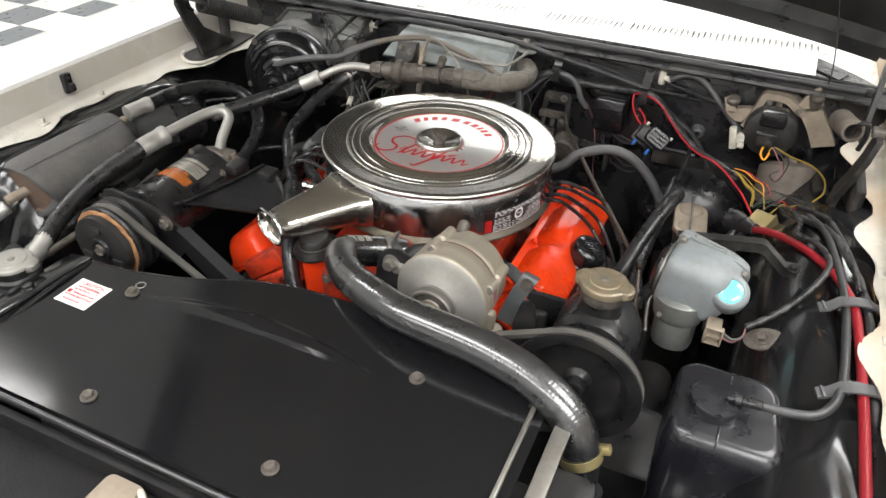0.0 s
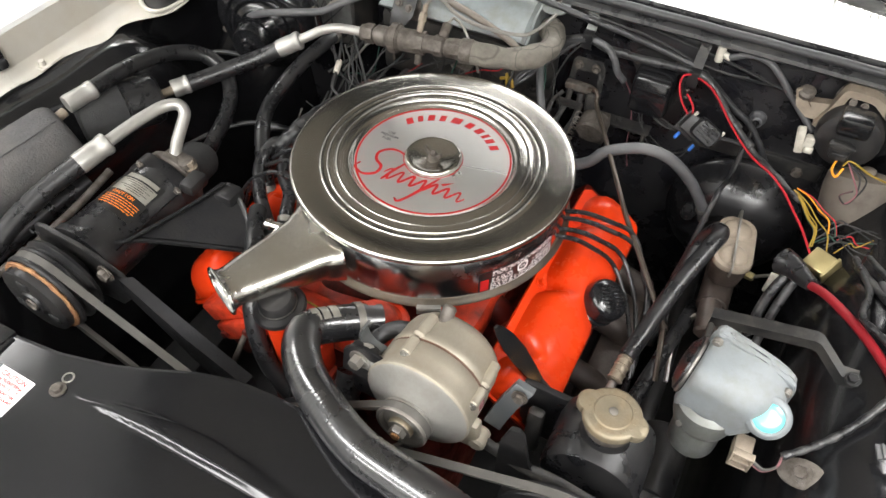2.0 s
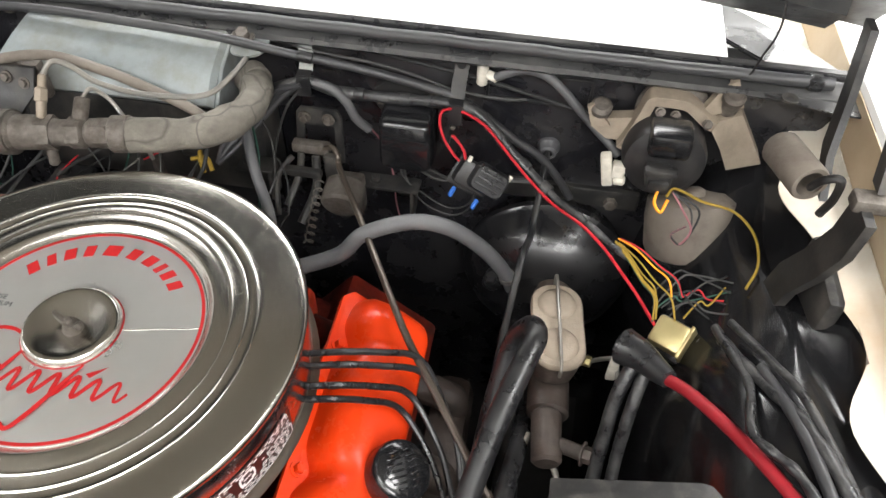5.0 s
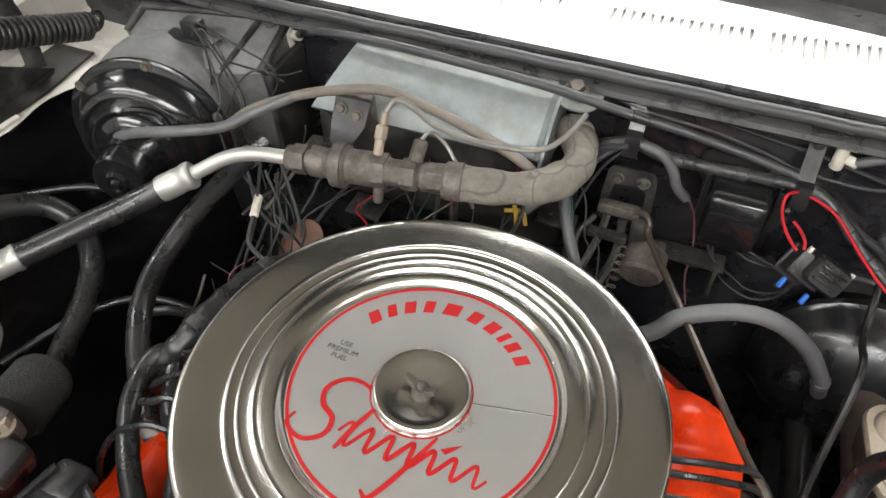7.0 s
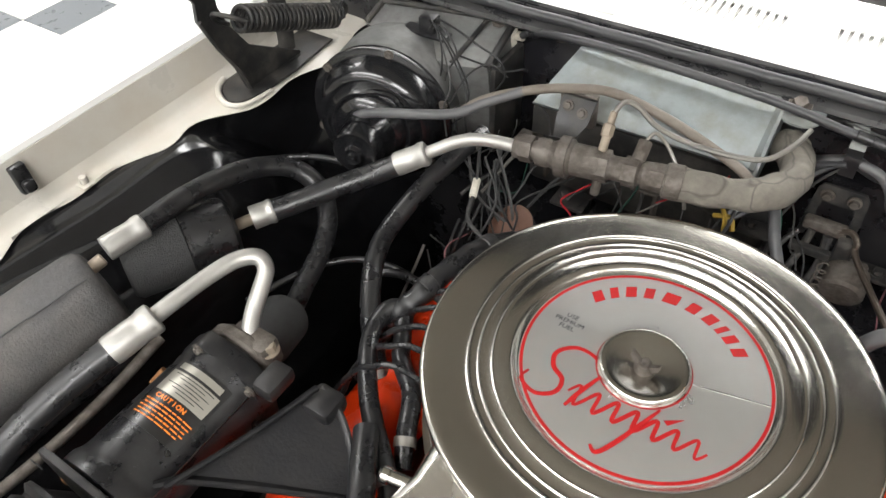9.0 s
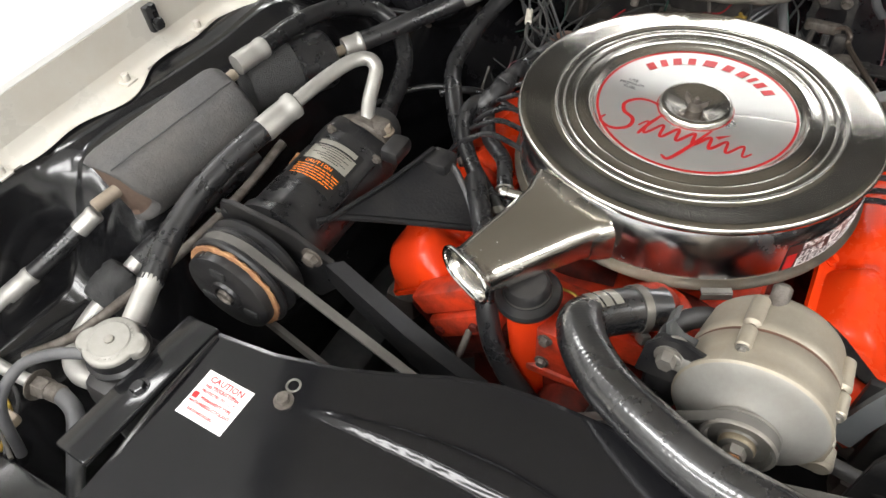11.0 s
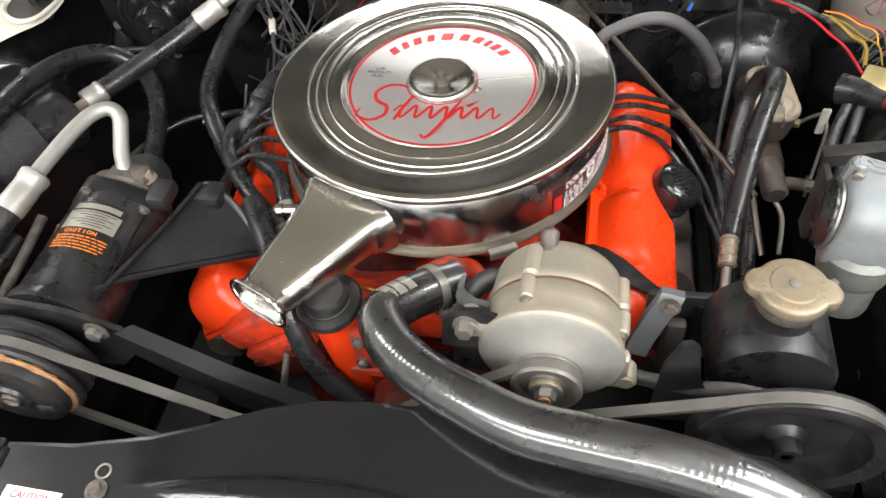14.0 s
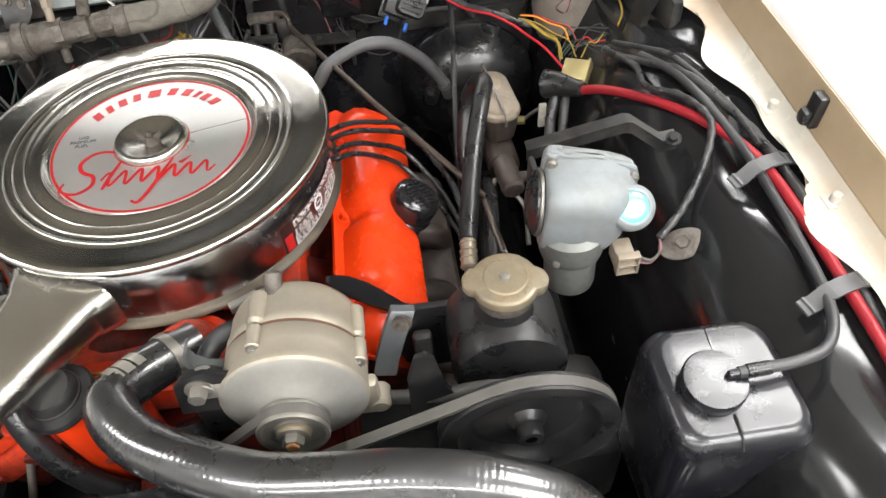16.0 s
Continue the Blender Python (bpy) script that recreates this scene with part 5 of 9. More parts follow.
def radiator_cover():
    c = thing("radiator_cover", (0, -0.6, 0.86), "glossy black pressed steel radiator cover with raised rib", "radiator cover")
    xs = [-0.338 + 0.0085 * k for k in range(84)]
    vs = [k / 70 for k in range(71)]

    def top(x, v):
        y = back_edge(x) + (-0.738 - back_edge(x)) * v
        return (x, y, cover_z(x, y))
    lip = lambda x, d: (x, back_edge(x) + 0.002 * d, 0.898 - 0.008 * d)  # noqa: E731
    part("panel", thicken(bulged(top, xs, vs), 0.0015), PANEL_BLACK, c, "gloss black pressed panel", 50)
    part("back_lip", loft([[(x, back_edge(x) - 0.001, 0.8985), (x, back_edge(x) + 0.003, 0.8975), (x, back_edge(x) + 0.004, 0.889), (x, back_edge(x), 0.889)] for x in xs]), GLOSS_BLACK, c)
    # raised end plate at the filler side
    m = Matrix.Translation((-0.371, -0.585, 0.893)) @ Matrix.Rotation(radians(-4), 4, "Z") @ Matrix.Rotation(radians(-13), 4, "Y")
    part("end_plate", box((0, 0, 0), (0.052, 0.175, 0.008), 0.003, m), PANEL_BLACK, c, "sloping end plate")
    part("seam_bead", tube([(-0.337, -0.508, 0.8985), (-0.336, -0.60, 0.900), (-0.335, -0.735, 0.885)], 0.0032, 8), GLOSS_BLACK, c)
    part("bolt", hexnut((-0.367, -0.590, 0.8985), (-0.2, 0, 1), 0.008, 0.005), GLOSS_BLACK, c)
    for x, y in ((-0.229, -0.535), (0.205, -0.510), (-0.135, -0.705), (0.120, -0.698)):
        part("fastener", join(hexnut((x, y, cover_z(x, y) + 0.002), (0, 0, 1), 0.007, 0.006), rod((x, y, cover_z(x, y)), (x, y, cover_z(x, y) + 0.002), 0.010, 18, 0.001)), GRIME, c, "dull steel fastener")
    part("hole_ring", lathe([(0.0055, 0), (0.0062, 0.0010), (0.0072, 0.0010), (0.008, 0)], Matrix.Translation((-0.231, -0.517, 0.8985)), 20), STEEL, c)
    # front rolled edge
    part("front_roll", tube([(-0.45, -0.738, 0.884), (-0.2, -0.741, 0.884), (0.1, -0.742, 0.884), (0.42, -0.740, 0.884)], 0.006, 10), GLOSS_BLACK, c)
    part("front_face", box((0.0, -0.752, 0.78), (1.0, 0.012, 0.19), 0.004), CASTING_BLACK, c)
    # label
    lm = Matrix.Translation((-0.2880, -0.5670, 0.8988)) @ Matrix.Rotation(radians(-1.0), 4, "Z")
    lab = solo("caution_label", plate([(-0.0285, -0.0255), (0.0285, -0.0255), (0.0285, 0.0255), (-0.0285, 0.0255)], 0.0005, lm), PAPER, "white paper label with red print on the radiator cover", "label")
    rows = [("CAUTION", 0.0092, 0.018), ("THIS COOLING SYSTEM", 0.0040, 0.0098), ("PROTECTED TO ____ F", 0.0040, 0.0042), ("PERMANENT TYPE", 0.0046, -0.0030), ("ANTI-FREEZE-COOLANT", 0.0046, -0.0092), ("DATE INSTALLED ____", 0.0040, -0.0175)]
    for text, size, y in rows:
        o = part("red_print", lettering(text, size, lm @ Matrix.Translation((0.003 if "PERM" in text else 0, y, 0.0003)), "CENTER", 0.00016), RED_INK)
        o.parent = lab
    o = part("red_block", plate([(-0.026, -0.006), (-0.0195, -0.006), (-0.0195, 0.0008), (-0.026, 0.0008)], 0.0003, lm @ Matrix.Translation((0, 0, 0.0004))), RED_INK)
    o.parent = lab
    o = part("red_line", plate([(-0.013, 0.0118), (0.016, 0.0118), (0.016, 0.0126), (-0.013, 0.0126)], 0.0003, lm @ Matrix.Translation((0, 0, 0.0004))), RED_INK)
    o.parent = lab
    return c


radiator_cover()


def radiator():
    r = thing("radiator", (0, -0.58, 0.5), "black radiator with side tanks under its cover", "radiator")
    part("core", box((0.0, -0.60, 0.64), (0.76, 0.05, 0.46), 0.004), VOID, r)
    part("side_tank", box((-0.415, -0.575, 0.68), (0.075, 0.075, 0.40), 0.02), SATIN_BLACK, r)
    part("side_tank", box((0.415, -0.575, 0.66), (0.075, 0.075, 0.44), 0.02), SATIN_BLACK, r)
    part("outlet", rod((0.430, -0.55, 0.80), (0.430, -0.495, 0.80), 0.022, 24, 0.003), SATIN_BLACK, r)
    part("filler_neck", lathe([(0.038, -0.055), (0.035, -0.05), (0.030, -0.046), (0.030, -0.030), (0.034, -0.026), (0.034, -0.022), (0.030, -0.018), (0.030, -0.006)], aim((-0.423, -0.567, 0.914), (0.03, -0.05, 1)), 36), SATIN_BLACK, r)
    winged_cap((-0.423, -0.567, 0.914), (0.03, -0.05, 1), CAP_SILVER, "filler_cap", "silver winged radiator cap", r, r=0.0295, spin=20)
    solo("overflow_hose", tube([(-0.452, -0.585, 0.893), (-0.49, -0.60, 0.886), (-0.53, -0.625, 0.865), (-0.55, -0.66, 0.82), (-0.55, -0.68, 0.74)], 0.0065, 10), GREY_RUBBER, "dusty thin overflow hose from the radiator neck", "hose")
    # hold-down strap at the outlet side
    s = thing("radiator_strap", (0.38, -0.56, 0.87), "worn steel hold-down strap at the end of the radiator cover", "bracket")
    part("strap", box((0.392, -0.565, 0.897), (0.020, 0.16, 0.005), 0.0015, ), STEEL, s, "bare worn steel strap")
    part("edge", box((0.352, -0.56, 0.899), (0.006, 0.16, 0.008), 0.002), STEEL, s)
    part("cross", box((0.372, -0.488, 0.8985), (0.055, 0.012, 0.005), 0.0015), SATIN_BLACK, s)


radiator()


def front_support():
    solo("front_support", join(box((0, -0.80, 0.84), (1.5, 0.10, 0.012), 0.004), box((0, -0.86, 0.79), (1.5, 0.012, 0.12), 0.004)), CASTING_BLACK, "dull black front tie panel before the radiator", "car body", kind="structure")
    l = thing("hood_latch", (-0.015, -0.795, 0.845), "tan painted hood latch on the front panel", "latch")
    part("body", box((-0.015, -0.795, 0.868), (0.052, 0.055, 0.045), 0.010), TAN_METAL, l)
    part("lever", tube([(0.006, -0.775, 0.885), (0.018, -0.783, 0.888), (0.028, -0.800, 0.880)], 0.004, 8), WHITE_PLASTIC, l, "white lever tip")
    part("base", box((-0.015, -0.79, 0.849), (0.09, 0.08, 0.006), 0.002), SATIN_BLACK, l)
    solo("side_filler_panel", box((-0.575, -0.74, 0.735), (0.30, 0.10, 0.010), 0.004), GLOSS_BLACK, "gloss black panel before the condenser lines", "car body", kind="structure")
    solo("side_filler_panel", box((0.60, -0.74, 0.80), (0.28, 0.16, 0.010), 0.004), GLOSS_BLACK, "gloss black panel before the washer bottle", "car body", kind="structure")


front_support()

# ---- air conditioning ----
HEATER_GREY = mat("dusty_heater_case", (0.16, 0.163, 0.158), 0.5, 0.1, 0.2, 50, 0.1, 200, dust=(0.07, 0.063, 0.055), dust_amount=0.4, dust_scale=18)


def crimp(name, a, b, parent, r=0.0185):
    """A swaged aluminium sleeve from a to b."""
    a, b = Vector(a), Vector(b)
    h = (b - a).length
    prof = [(0, 0), (r * 0.84, 0), (r * 0.98, 0.002), (r, 0.004), (r, h * 0.20), (r * 0.93, h * 0.25), (r * 0.92, h * 0.42), (r * 0.95, h * 0.48), (r * 0.96, h * 0.92), (r * 0.94, h), (r * 0.8, h), (0, h)]
    r *= 0.9
    prof = [(p * 0.9, z) for p, z in prof]
    part(name, lathe(prof, aim(a, b - a), 40), ALU, parent, "crimped aluminium sleeve")


def compressor():
    c = thing("compressor", (-0.39, -0.26, 0.78), "glossy black cylindrical air conditioning compressor with labels", "compressor")
    X, Z = -0.390, 0.862
    q = aim((X, -0.352, Z), (0, 1, 0))
    part("shell", lathe([(0, 0), (0.060, 0), (0.060, 0.012), (0.057, 0.018), (0.0555, 0.024), (0.0555, 0.150), (0.0575, 0.154), (0.0575, 0.170), (0.050, 0.182), (0, 0.186)], q, 64), SHELL_BLACK, c)
    # lobed cast flange with bolts at the rear
    lobes = lambda r, y: [(X + (r + 0.0075 * max(0.0, math.cos(2.5 * (t - 0.55))) ** 6 + 0.0075 * max(0.0, -math.cos(2.5 * (t - 0.55))) ** 6) * math.cos(t), y, Z + (r + 0.0075 * abs(math.cos(2.5 * (t - 0.55))) ** 6) * math.sin(t)) for t in [2 * math.pi * k / 90 for k in range(90)]]  # noqa: E731
    part("rear_flange", loft([lobes(0.050, -0.199), lobes(0.0565, -0.197), lobes(0.0575, -0.194), lobes(0.0575, -0.178), lobes(0.0565, -0.175), lobes(0.048, -0.174)]), SATIN_BLACK, c, "cast flange ring with lobes")
    for k in range(5):
        t = 0.55 + 2 * math.pi * k / 5
        part("bolt", hexnut((X + 0.0595 * math.cos(t), -0.199, Z + 0.0595 * math.sin(t)), (0, -1, 0), 0.0048, 0.004), GRIME, c)
    part("shell_seam", tube([(X + 0.050, -0.330, Z + 0.0242), (X + 0.050, -0.27, Z + 0.0245), (X + 0.050, -0.20, Z + 0.0245)], 0.0012, 6), GLOSS_BLACK, c)
    part("rear_head", join(rod((X, -0.17, Z), (X, -0.148, Z), 0.052, 40, 0.006), box((X + 0.012, -0.150, Z + 0.025), (0.055, 0.03, 0.045), 0.008)), GRIME, c)
    part("fitting_block", join(box((-0.379, -0.152, 0.888), (0.036, 0.03, 0.022), 0.005), hexnut((-0.400, -0.158, 0.898), (0, 0, 1), 0.008, 0.012), hexnut((-0.355, -0.15, 0.897), (0, 0, 1), 0.008, 0.010)), TAN_METAL, c)
    # labels wrapped on the shell
    def wrapped(name, t0, t1, ya, yb, material, label, lift=0.0003):
        rows = []
        for k in range(11):
            t = radians(t0 + (t1 - t0) * k / 10)
            for_r = 0.0555 + lift
            cs, sn = math.cos(t), math.sin(t)
            rows.append([(X + for_r * cs, ya, Z + for_r * sn), (X + for_r * cs, yb, Z + for_r * sn), (X + (for_r + 0.0003) * cs, yb, Z + (for_r + 0.0003) * sn), (X + (for_r + 0.0003) * cs, ya, Z + (for_r + 0.0003) * sn)])
        part(name, loft(rows), material, c, label)
    wrapped("label", 42, 116, -0.292, -0.212, LABEL_BLACK, "black label with silver and orange print")
    wrapped("silver_field", 46, 112, -0.252, -0.226, LABEL_SILVER, "silver label field", 0.0006)
    wrapped("brand_bar", 50, 108, -0.223, -0.2155, LABEL_SILVER, "plain silver bar", 0.0006)
    for k in range(6):
        wrapped("dark_bar", 52 + 9 * (k % 2), 104 - 9 * (k % 3), -0.2292 - 0.0037 * k, -0.2284 - 0.0037 * k, LABEL_BLACK, "plain dark print bar", 0.0010)
    for k, letter in enumerate("CAUTION"):
        t = radians(101 - 5.9 * k)
        m = Matrix(((math.sin(t), 0, math.cos(t), X + 0.0561 * math.cos(t)), (0, 1, 0, -0.2575), (-math.cos(t), 0, math.sin(t), Z + 0.0561 * math.sin(t)), (0, 0, 0, 1)))
        part("orange_letter", lettering(letter, 0.0072, m, "CENTER", 0.0002), ORANGE_INK, c, "orange printed letter")
    words = random.Random(8)
    for k in range(5):
        t = 111.0 - 1.5 * (k % 2)
        while t > 50:
            w = min(words.uniform(4, 12), t - 47)
            wrapped("orange_bar", t - w, t, -0.2649 - 0.0042 * k, -0.2636 - 0.0042 * k, ORANGE_INK, "plain orange print bar", 0.0006)
            t -= w + 1.6
    # clutch
    qc = aim((X - 0.002, -0.447, Z + 0.001), (0, 1, 0))
    part("clutch_plate", lathe([(0, 0.006), (0.013, 0.006), (0.014, 0.0), (0.019, 0.0), (0.021, 0.004), (0.050, 0.004), (0.0555, 0.006), (0.0565, 0.012), (0.0565, 0.017), (0, 0.017)], qc, 56), SATIN_BLACK, c, "black clutch face plate")
    # near-black boxes painted in for the shaded cutouts of the plate
    for k in range(3):
        t = radians(30 + 120 * k)
        part("slot", box((0.036 * math.cos(t), 0.036 * math.sin(t), 0.0035), (0.020, 0.013, 0.004), 0.003, qc @ Matrix.Translation((0.0, 0.0, 0.0))), VOID, c)
    part("hub_nut", lathe([(0, 0.001), (0.008, 0.001), (0.0095, -0.002), (0.0105, 0.003)], qc, 24), GRIME, c)
    part("friction_ring", roughen(lathe([(0.050, 0.017), (0.0585, 0.0165), (0.0615, 0.0170), (0.0625, 0.0190), (0.0612, 0.0210), (0.0580, 0.0215), (0.050, 0.0215)], qc, 72), 0.0011, 5), RUST_RING, c, "rusty flaking friction ring")
    part("clutch_pulley", lathe([(0.045, 0.021), (0.0635, 0.022), (0.066, 0.025), (0.066, 0.029), (0.059, 0.034), (0.059, 0.037), (0.0665, 0.042), (0.0665, 0.046), (0.0595, 0.051), (0.0595, 0.054), (0.066, 0.059), (0.064, 0.064), (0.05, 0.066), (0.03, 0.08)], qc, 64), SATIN_BLACK, c, "grooved black clutch pulley")
    b = thing("compressor_bracket", (-0.36, -0.36, 0.78), "black plate brackets holding the compressor to the engine", "bracket")
    mf = aim((-0.39, -0.362, 0.862), (0, -1, 0), (1, 0, 0))
    part("front_plate", plate([(-0.072, 0.030), (-0.064, 0.052), (-0.045, 0.057), (0.02, 0.050), (0.045, 0.042), (0.092, 0.018), (0.088, -0.03), (0.06, -0.06), (-0.05, -0.06)], 0.007, mf, 0.0012), SATIN_BLACK, b, "black front mounting plate")
    # near-black discs set on the plate for the shade inside its holes
    for x, z in ((-0.452, 0.908), (-0.440, 0.912)):
        part("hole", rod((x, -0.3695, z), (x, -0.3705, z), 0.004, 12, 0), VOID, b)
    part("bolt", hexnut((-0.316, -0.372, 0.893), (0, -1, 0), 0.0095, 0.008), GRIME, b, "dirty hex bolt")
    # rear web plate rising towards the engine
    web = [(-0.333, -0.310, 0.893), (-0.300, -0.240, 0.898), (-0.278, -0.165, 0.903), (-0.268, -0.160, 0.902), (-0.215, -0.186, 0.882), (-0.190, -0.222, 0.862), (-0.263, -0.262, 0.875), (-0.322, -0.298, 0.889)]
    low = [(x, y, z - 0.006) for x, y, z in web]
    part("web_plate", loft([low, web]), CASTING_BLACK, b, "black welded web plate")
    part("edge_fold", tube([(-0.332, -0.318, 0.896), (-0.304, -0.250, 0.900), (-0.288, -0.205, 0.903), (-0.274, -0.164, 0.908)], 0.006, 8, flat=0.6), CASTING_BLACK, b)
    part("edge_fold", tube([(-0.345, -0.322, 0.893), (-0.322, -0.300, 0.889), (-0.263, -0.264, 0.875), (-0.196, -0.227, 0.860), (-0.175, -0.215, 0.852)], 0.007, 8, flat=0.6), CASTING_BLACK, b)
    part("edge_fold", tube([(-0.272, -0.160, 0.904), (-0.235, -0.175, 0.890), (-0.190, -0.215, 0.864)], 0.005, 8, flat=0.6), SATIN_BLACK, b)
    part("lower_arm", loft([[(x, y, z) for x, y, z in ((-0.305, -0.365, 0.880), (-0.285, -0.355, 0.886), (-0.285, -0.355, 0.850), (-0.305, -0.365, 0.845))], [(x, y, z) for x, y, z in ((-0.20, -0.372, 0.812), (-0.19, -0.355, 0.816), (-0.19, -0.355, 0.76), (-0.20, -0.372, 0.755))], [(x, y, z) for x, y, z in ((-0.105, -0.376, 0.768), (-0.10, -0.36, 0.772), (-0.10, -0.36, 0.70), (-0.105, -0.376, 0.70))]]), CASTING_BLACK, b, "black cast support arm")
    part("lug", box((-0.262, -0.17, 0.893), (0.035, 0.035, 0.026), 0.007), SATIN_BLACK, b)
    part("lug", box((-0.322, -0.178, 0.900), (0.028, 0.04, 0.022), 0.007), SATIN_BLACK, b)


compressor()


def suction_lines():
    # from the valve at the firewall to the dark canister
    h = thing("suction_hose", (-0.40, 0.10, 0.86), "black air conditioning hose with aluminium crimped ends", "hose")
    part("tube", tube([(-0.262, 0.222, 0.958), (-0.300, 0.210, 0.961), (-0.330, 0.198, 0.955), (-0.360, 0.180, 0.940), (-0.378, 0.168, 0.931)], 0.0085, 16), ALU, h, "bent aluminium tube")
    crimp("crimp_sleeve", (-0.366, 0.176, 0.937), (-0.400, 0.153, 0.920), h)
    part("rubber_hose", tube([(-0.395, 0.156, 0.922), (-0.425, 0.130, 0.909), (-0.462, 0.090, 0.898), (-0.495, 0.045, 0.891), (-0.515, 0.018, 0.888)], 0.0145, 18), RUBBER, h)
    crimp("crimp_sleeve", (-0.510, 0.026, 0.888), (-0.527, 0.000, 0.886), h)
    part("stub", rod((-0.524, 0.004, 0.886), (-0.540, -0.030, 0.885), 0.0075, 14), TAN_METAL, h)
    # dark canister
    c = thing("muffler_canister", (-0.55, -0.10, 0.84), "dark foam wrapped canister in the refrigerant line", "canister")
    q = aim((-0.536, -0.024, 0.885), (-0.50, -1.0, 0.06))
    part("shell", lathe([(0, 0), (0.034, 0.0), (0.042, 0.006), (0.044, 0.014), (0.044, 0.062), (0.042, 0.063)], q, 40), RUBBER, c, "black end sleeve")
    part("foam_wrap", lathe([(0.042, 0.0625), (0.0455, 0.064), (0.0455, 0.13), (0.040, 0.138), (0, 0.14)], q, 40), FOAM_DARK, c, "dark foam wrap")
    # foam accumulator
    f0, f1 = Vector((-0.576, -0.186, 0.903)), Vector((-0.632, -0.380, 0.872))
    a = thing("accumulator", (-0.60, -0.30, 0.82), "large grey foam wrapped cylinder beside the fender", "canister")
    ax = f1 - f0
    L = ax.length
    rows = []
    n = 44
    qa = aim(f0, ax, (0, 0, 1))
    for u, r, rip in ((0.0, 0.030, 0), (-0.01, 0.040, 0), (0.0, 0.049, 0), (0.03, 0.0545, 0), (0.08, 0.0575, 0), (0.3, 0.0585, 0), (0.5, 0.0580, 0), (0.75, 0.058, 0.4), (0.90, 0.0575, 1), (0.965, 0.0555, 1.0), (0.99, 0.051, 1.2), (0.985, 0.042, 1.0), (0.93, 0.034, 0.4), (0.85, 0.012, 0)):
        ring = []
        for k in range(n):
            t = 2 * math.pi * k / n
            rr = r * (1 + 0.015 * math.sin(3 * t + 1) + 0.012 * math.sin(7 * t)) - (0.0014 if k == 40 and 0.02 < u < 0.99 else 0)
            dz = rip * (0.008 * math.sin(t * 2 + 0.6) - (0.022 * math.exp(-((k - 30) / 4) ** 2)))
            ring.append(qa @ Vector((rr * math.cos(t), rr * math.sin(t), u * L + dz)))
        rows.append(ring)
    part("foam_sleeve", loft([[p.lerp(f0, 0.9) for p in rows[0] + rows[0][:1]]] + [r + r[:1] for r in rows[:12]], False, False), FOAM, a, "torn grey foam sleeve", 50)
    part("foam_core", loft(rows[11:]), FOAM_CORE, a, "brown hollow end of the sleeve", 50)
    part("stub", rod(f1 - ax * 0.1, f1 + ax.normalized() * 0.035, 0.009, 16), TAN_METAL, a, "tan pipe stub")
    seam = [qa @ Vector((0.0598 * math.cos(t), 0.0598 * math.sin(t), u * L)) for u, t in [(0.03 + 0.93 * k / 20, -0.50 + 0.006 * math.sin(k * 0.9)) for k in range(21)]]
    part("seam", sweep(seam, 0.0010, 6), FOAM_SEAM, a, "dark glued seam")
    part("stub", rod((-0.583, -0.170, 0.935), (-0.592, -0.215, 0.925), 0.008, 16), TAN_METAL, a)
    # hose over the top
    g = thing("liquid_hose", (-0.55, 0.0, 0.86), "black hose arching beside the blower to the compressor", "hose")
    crimp("crimp_sleeve", (-0.574, -0.112, 0.945), (-0.585, -0.163, 0.942), g, 0.0175)
    part("rubber_hose", tube([(-0.575, -0.120, 0.945), (-0.572, -0.06, 0.944), (-0.565, 0.0, 0.937), (-0.553, 0.055, 0.922), (-0.528, 0.092, 0.902), (-0.494, 0.098, 0.875), (-0.468, 0.075, 0.848), (-0.453, 0.035, 0.828), (-0.444, -0.015, 0.812), (-0.430, -0.07, 0.80), (-0.41, -0.115, 0.80)], 0.0135, 18), RUBBER, g)
    part("foam_block", lathe([(0, 0), (0.030, 0), (0.034, 0.008), (0.034, 0.06), (0.030, 0.068), (0, 0.068)], aim((-0.432, -0.060, 0.812), (0.25, -0.9, 0.25)), 24), FOAM_DARK, g, "dark foam sleeve")
    # lower front lines
    l = thing("condenser_hose", (-0.66, -0.48, 0.74), "black hose with aluminium ends at the front corner", "hose")
    crimp("crimp_sleeve", (-0.644, -0.412, 0.856), (-0.655, -0.440, 0.843), l, 0.0145)
    part("rubber_hose", tube([(-0.652, -0.432, 0.846), (-0.668, -0.475, 0.828), (-0.690, -0.525, 0.808)], 0.0115, 16), RUBBER, l)
    crimp("crimp_sleeve", (-0.682, -0.508, 0.815), (-0.700, -0.545, 0.799), l, 0.0145)
    part("tube", tube([(-0.697, -0.540, 0.802), (-0.713, -0.575, 0.784), (-0.722, -0.600, 0.770), (-0.705, -0.612, 0.760), (-0.650, -0.612, 0.752), (-0.605, -0.608, 0.748)], 0.0085, 14), ALU, l, "bent aluminium tube")
    part("hex_fitting", join(hexnut((-0.602, -0.608, 0.748), (1, 0.1, 0), 0.014, 0.020), rod((-0.582, -0.606, 0.748), (-0.562, -0.604, 0.748), 0.012, 16)), GRIME, l)
    part("tail", tube([(-0.565, -0.604, 0.748), (-0.535, -0.612, 0.742), (-0.515, -0.64, 0.72), (-0.51, -0.68, 0.66)], 0.011, 12), GREY_RUBBER, l)
    # discharge hose with hooked tube
    d = thing("discharge_hose", (-0.46, -0.40, 0.84), "black discharge hose with hooked bare aluminium tube", "hose")
    crimp("crimp_sleeve", (-0.452, -0.202, 0.948), (-0.466, -0.255, 0.938), d, 0.0195)
    part("rubber_hose", tube([(-0.463, -0.245, 0.940), (-0.480, -0.300, 0.926), (-0.490, -0.360, 0.910), (-0.488, -0.420, 0.892), (-0.478, -0.475, 0.873)], 0.0155, 18), RUBBER, d)
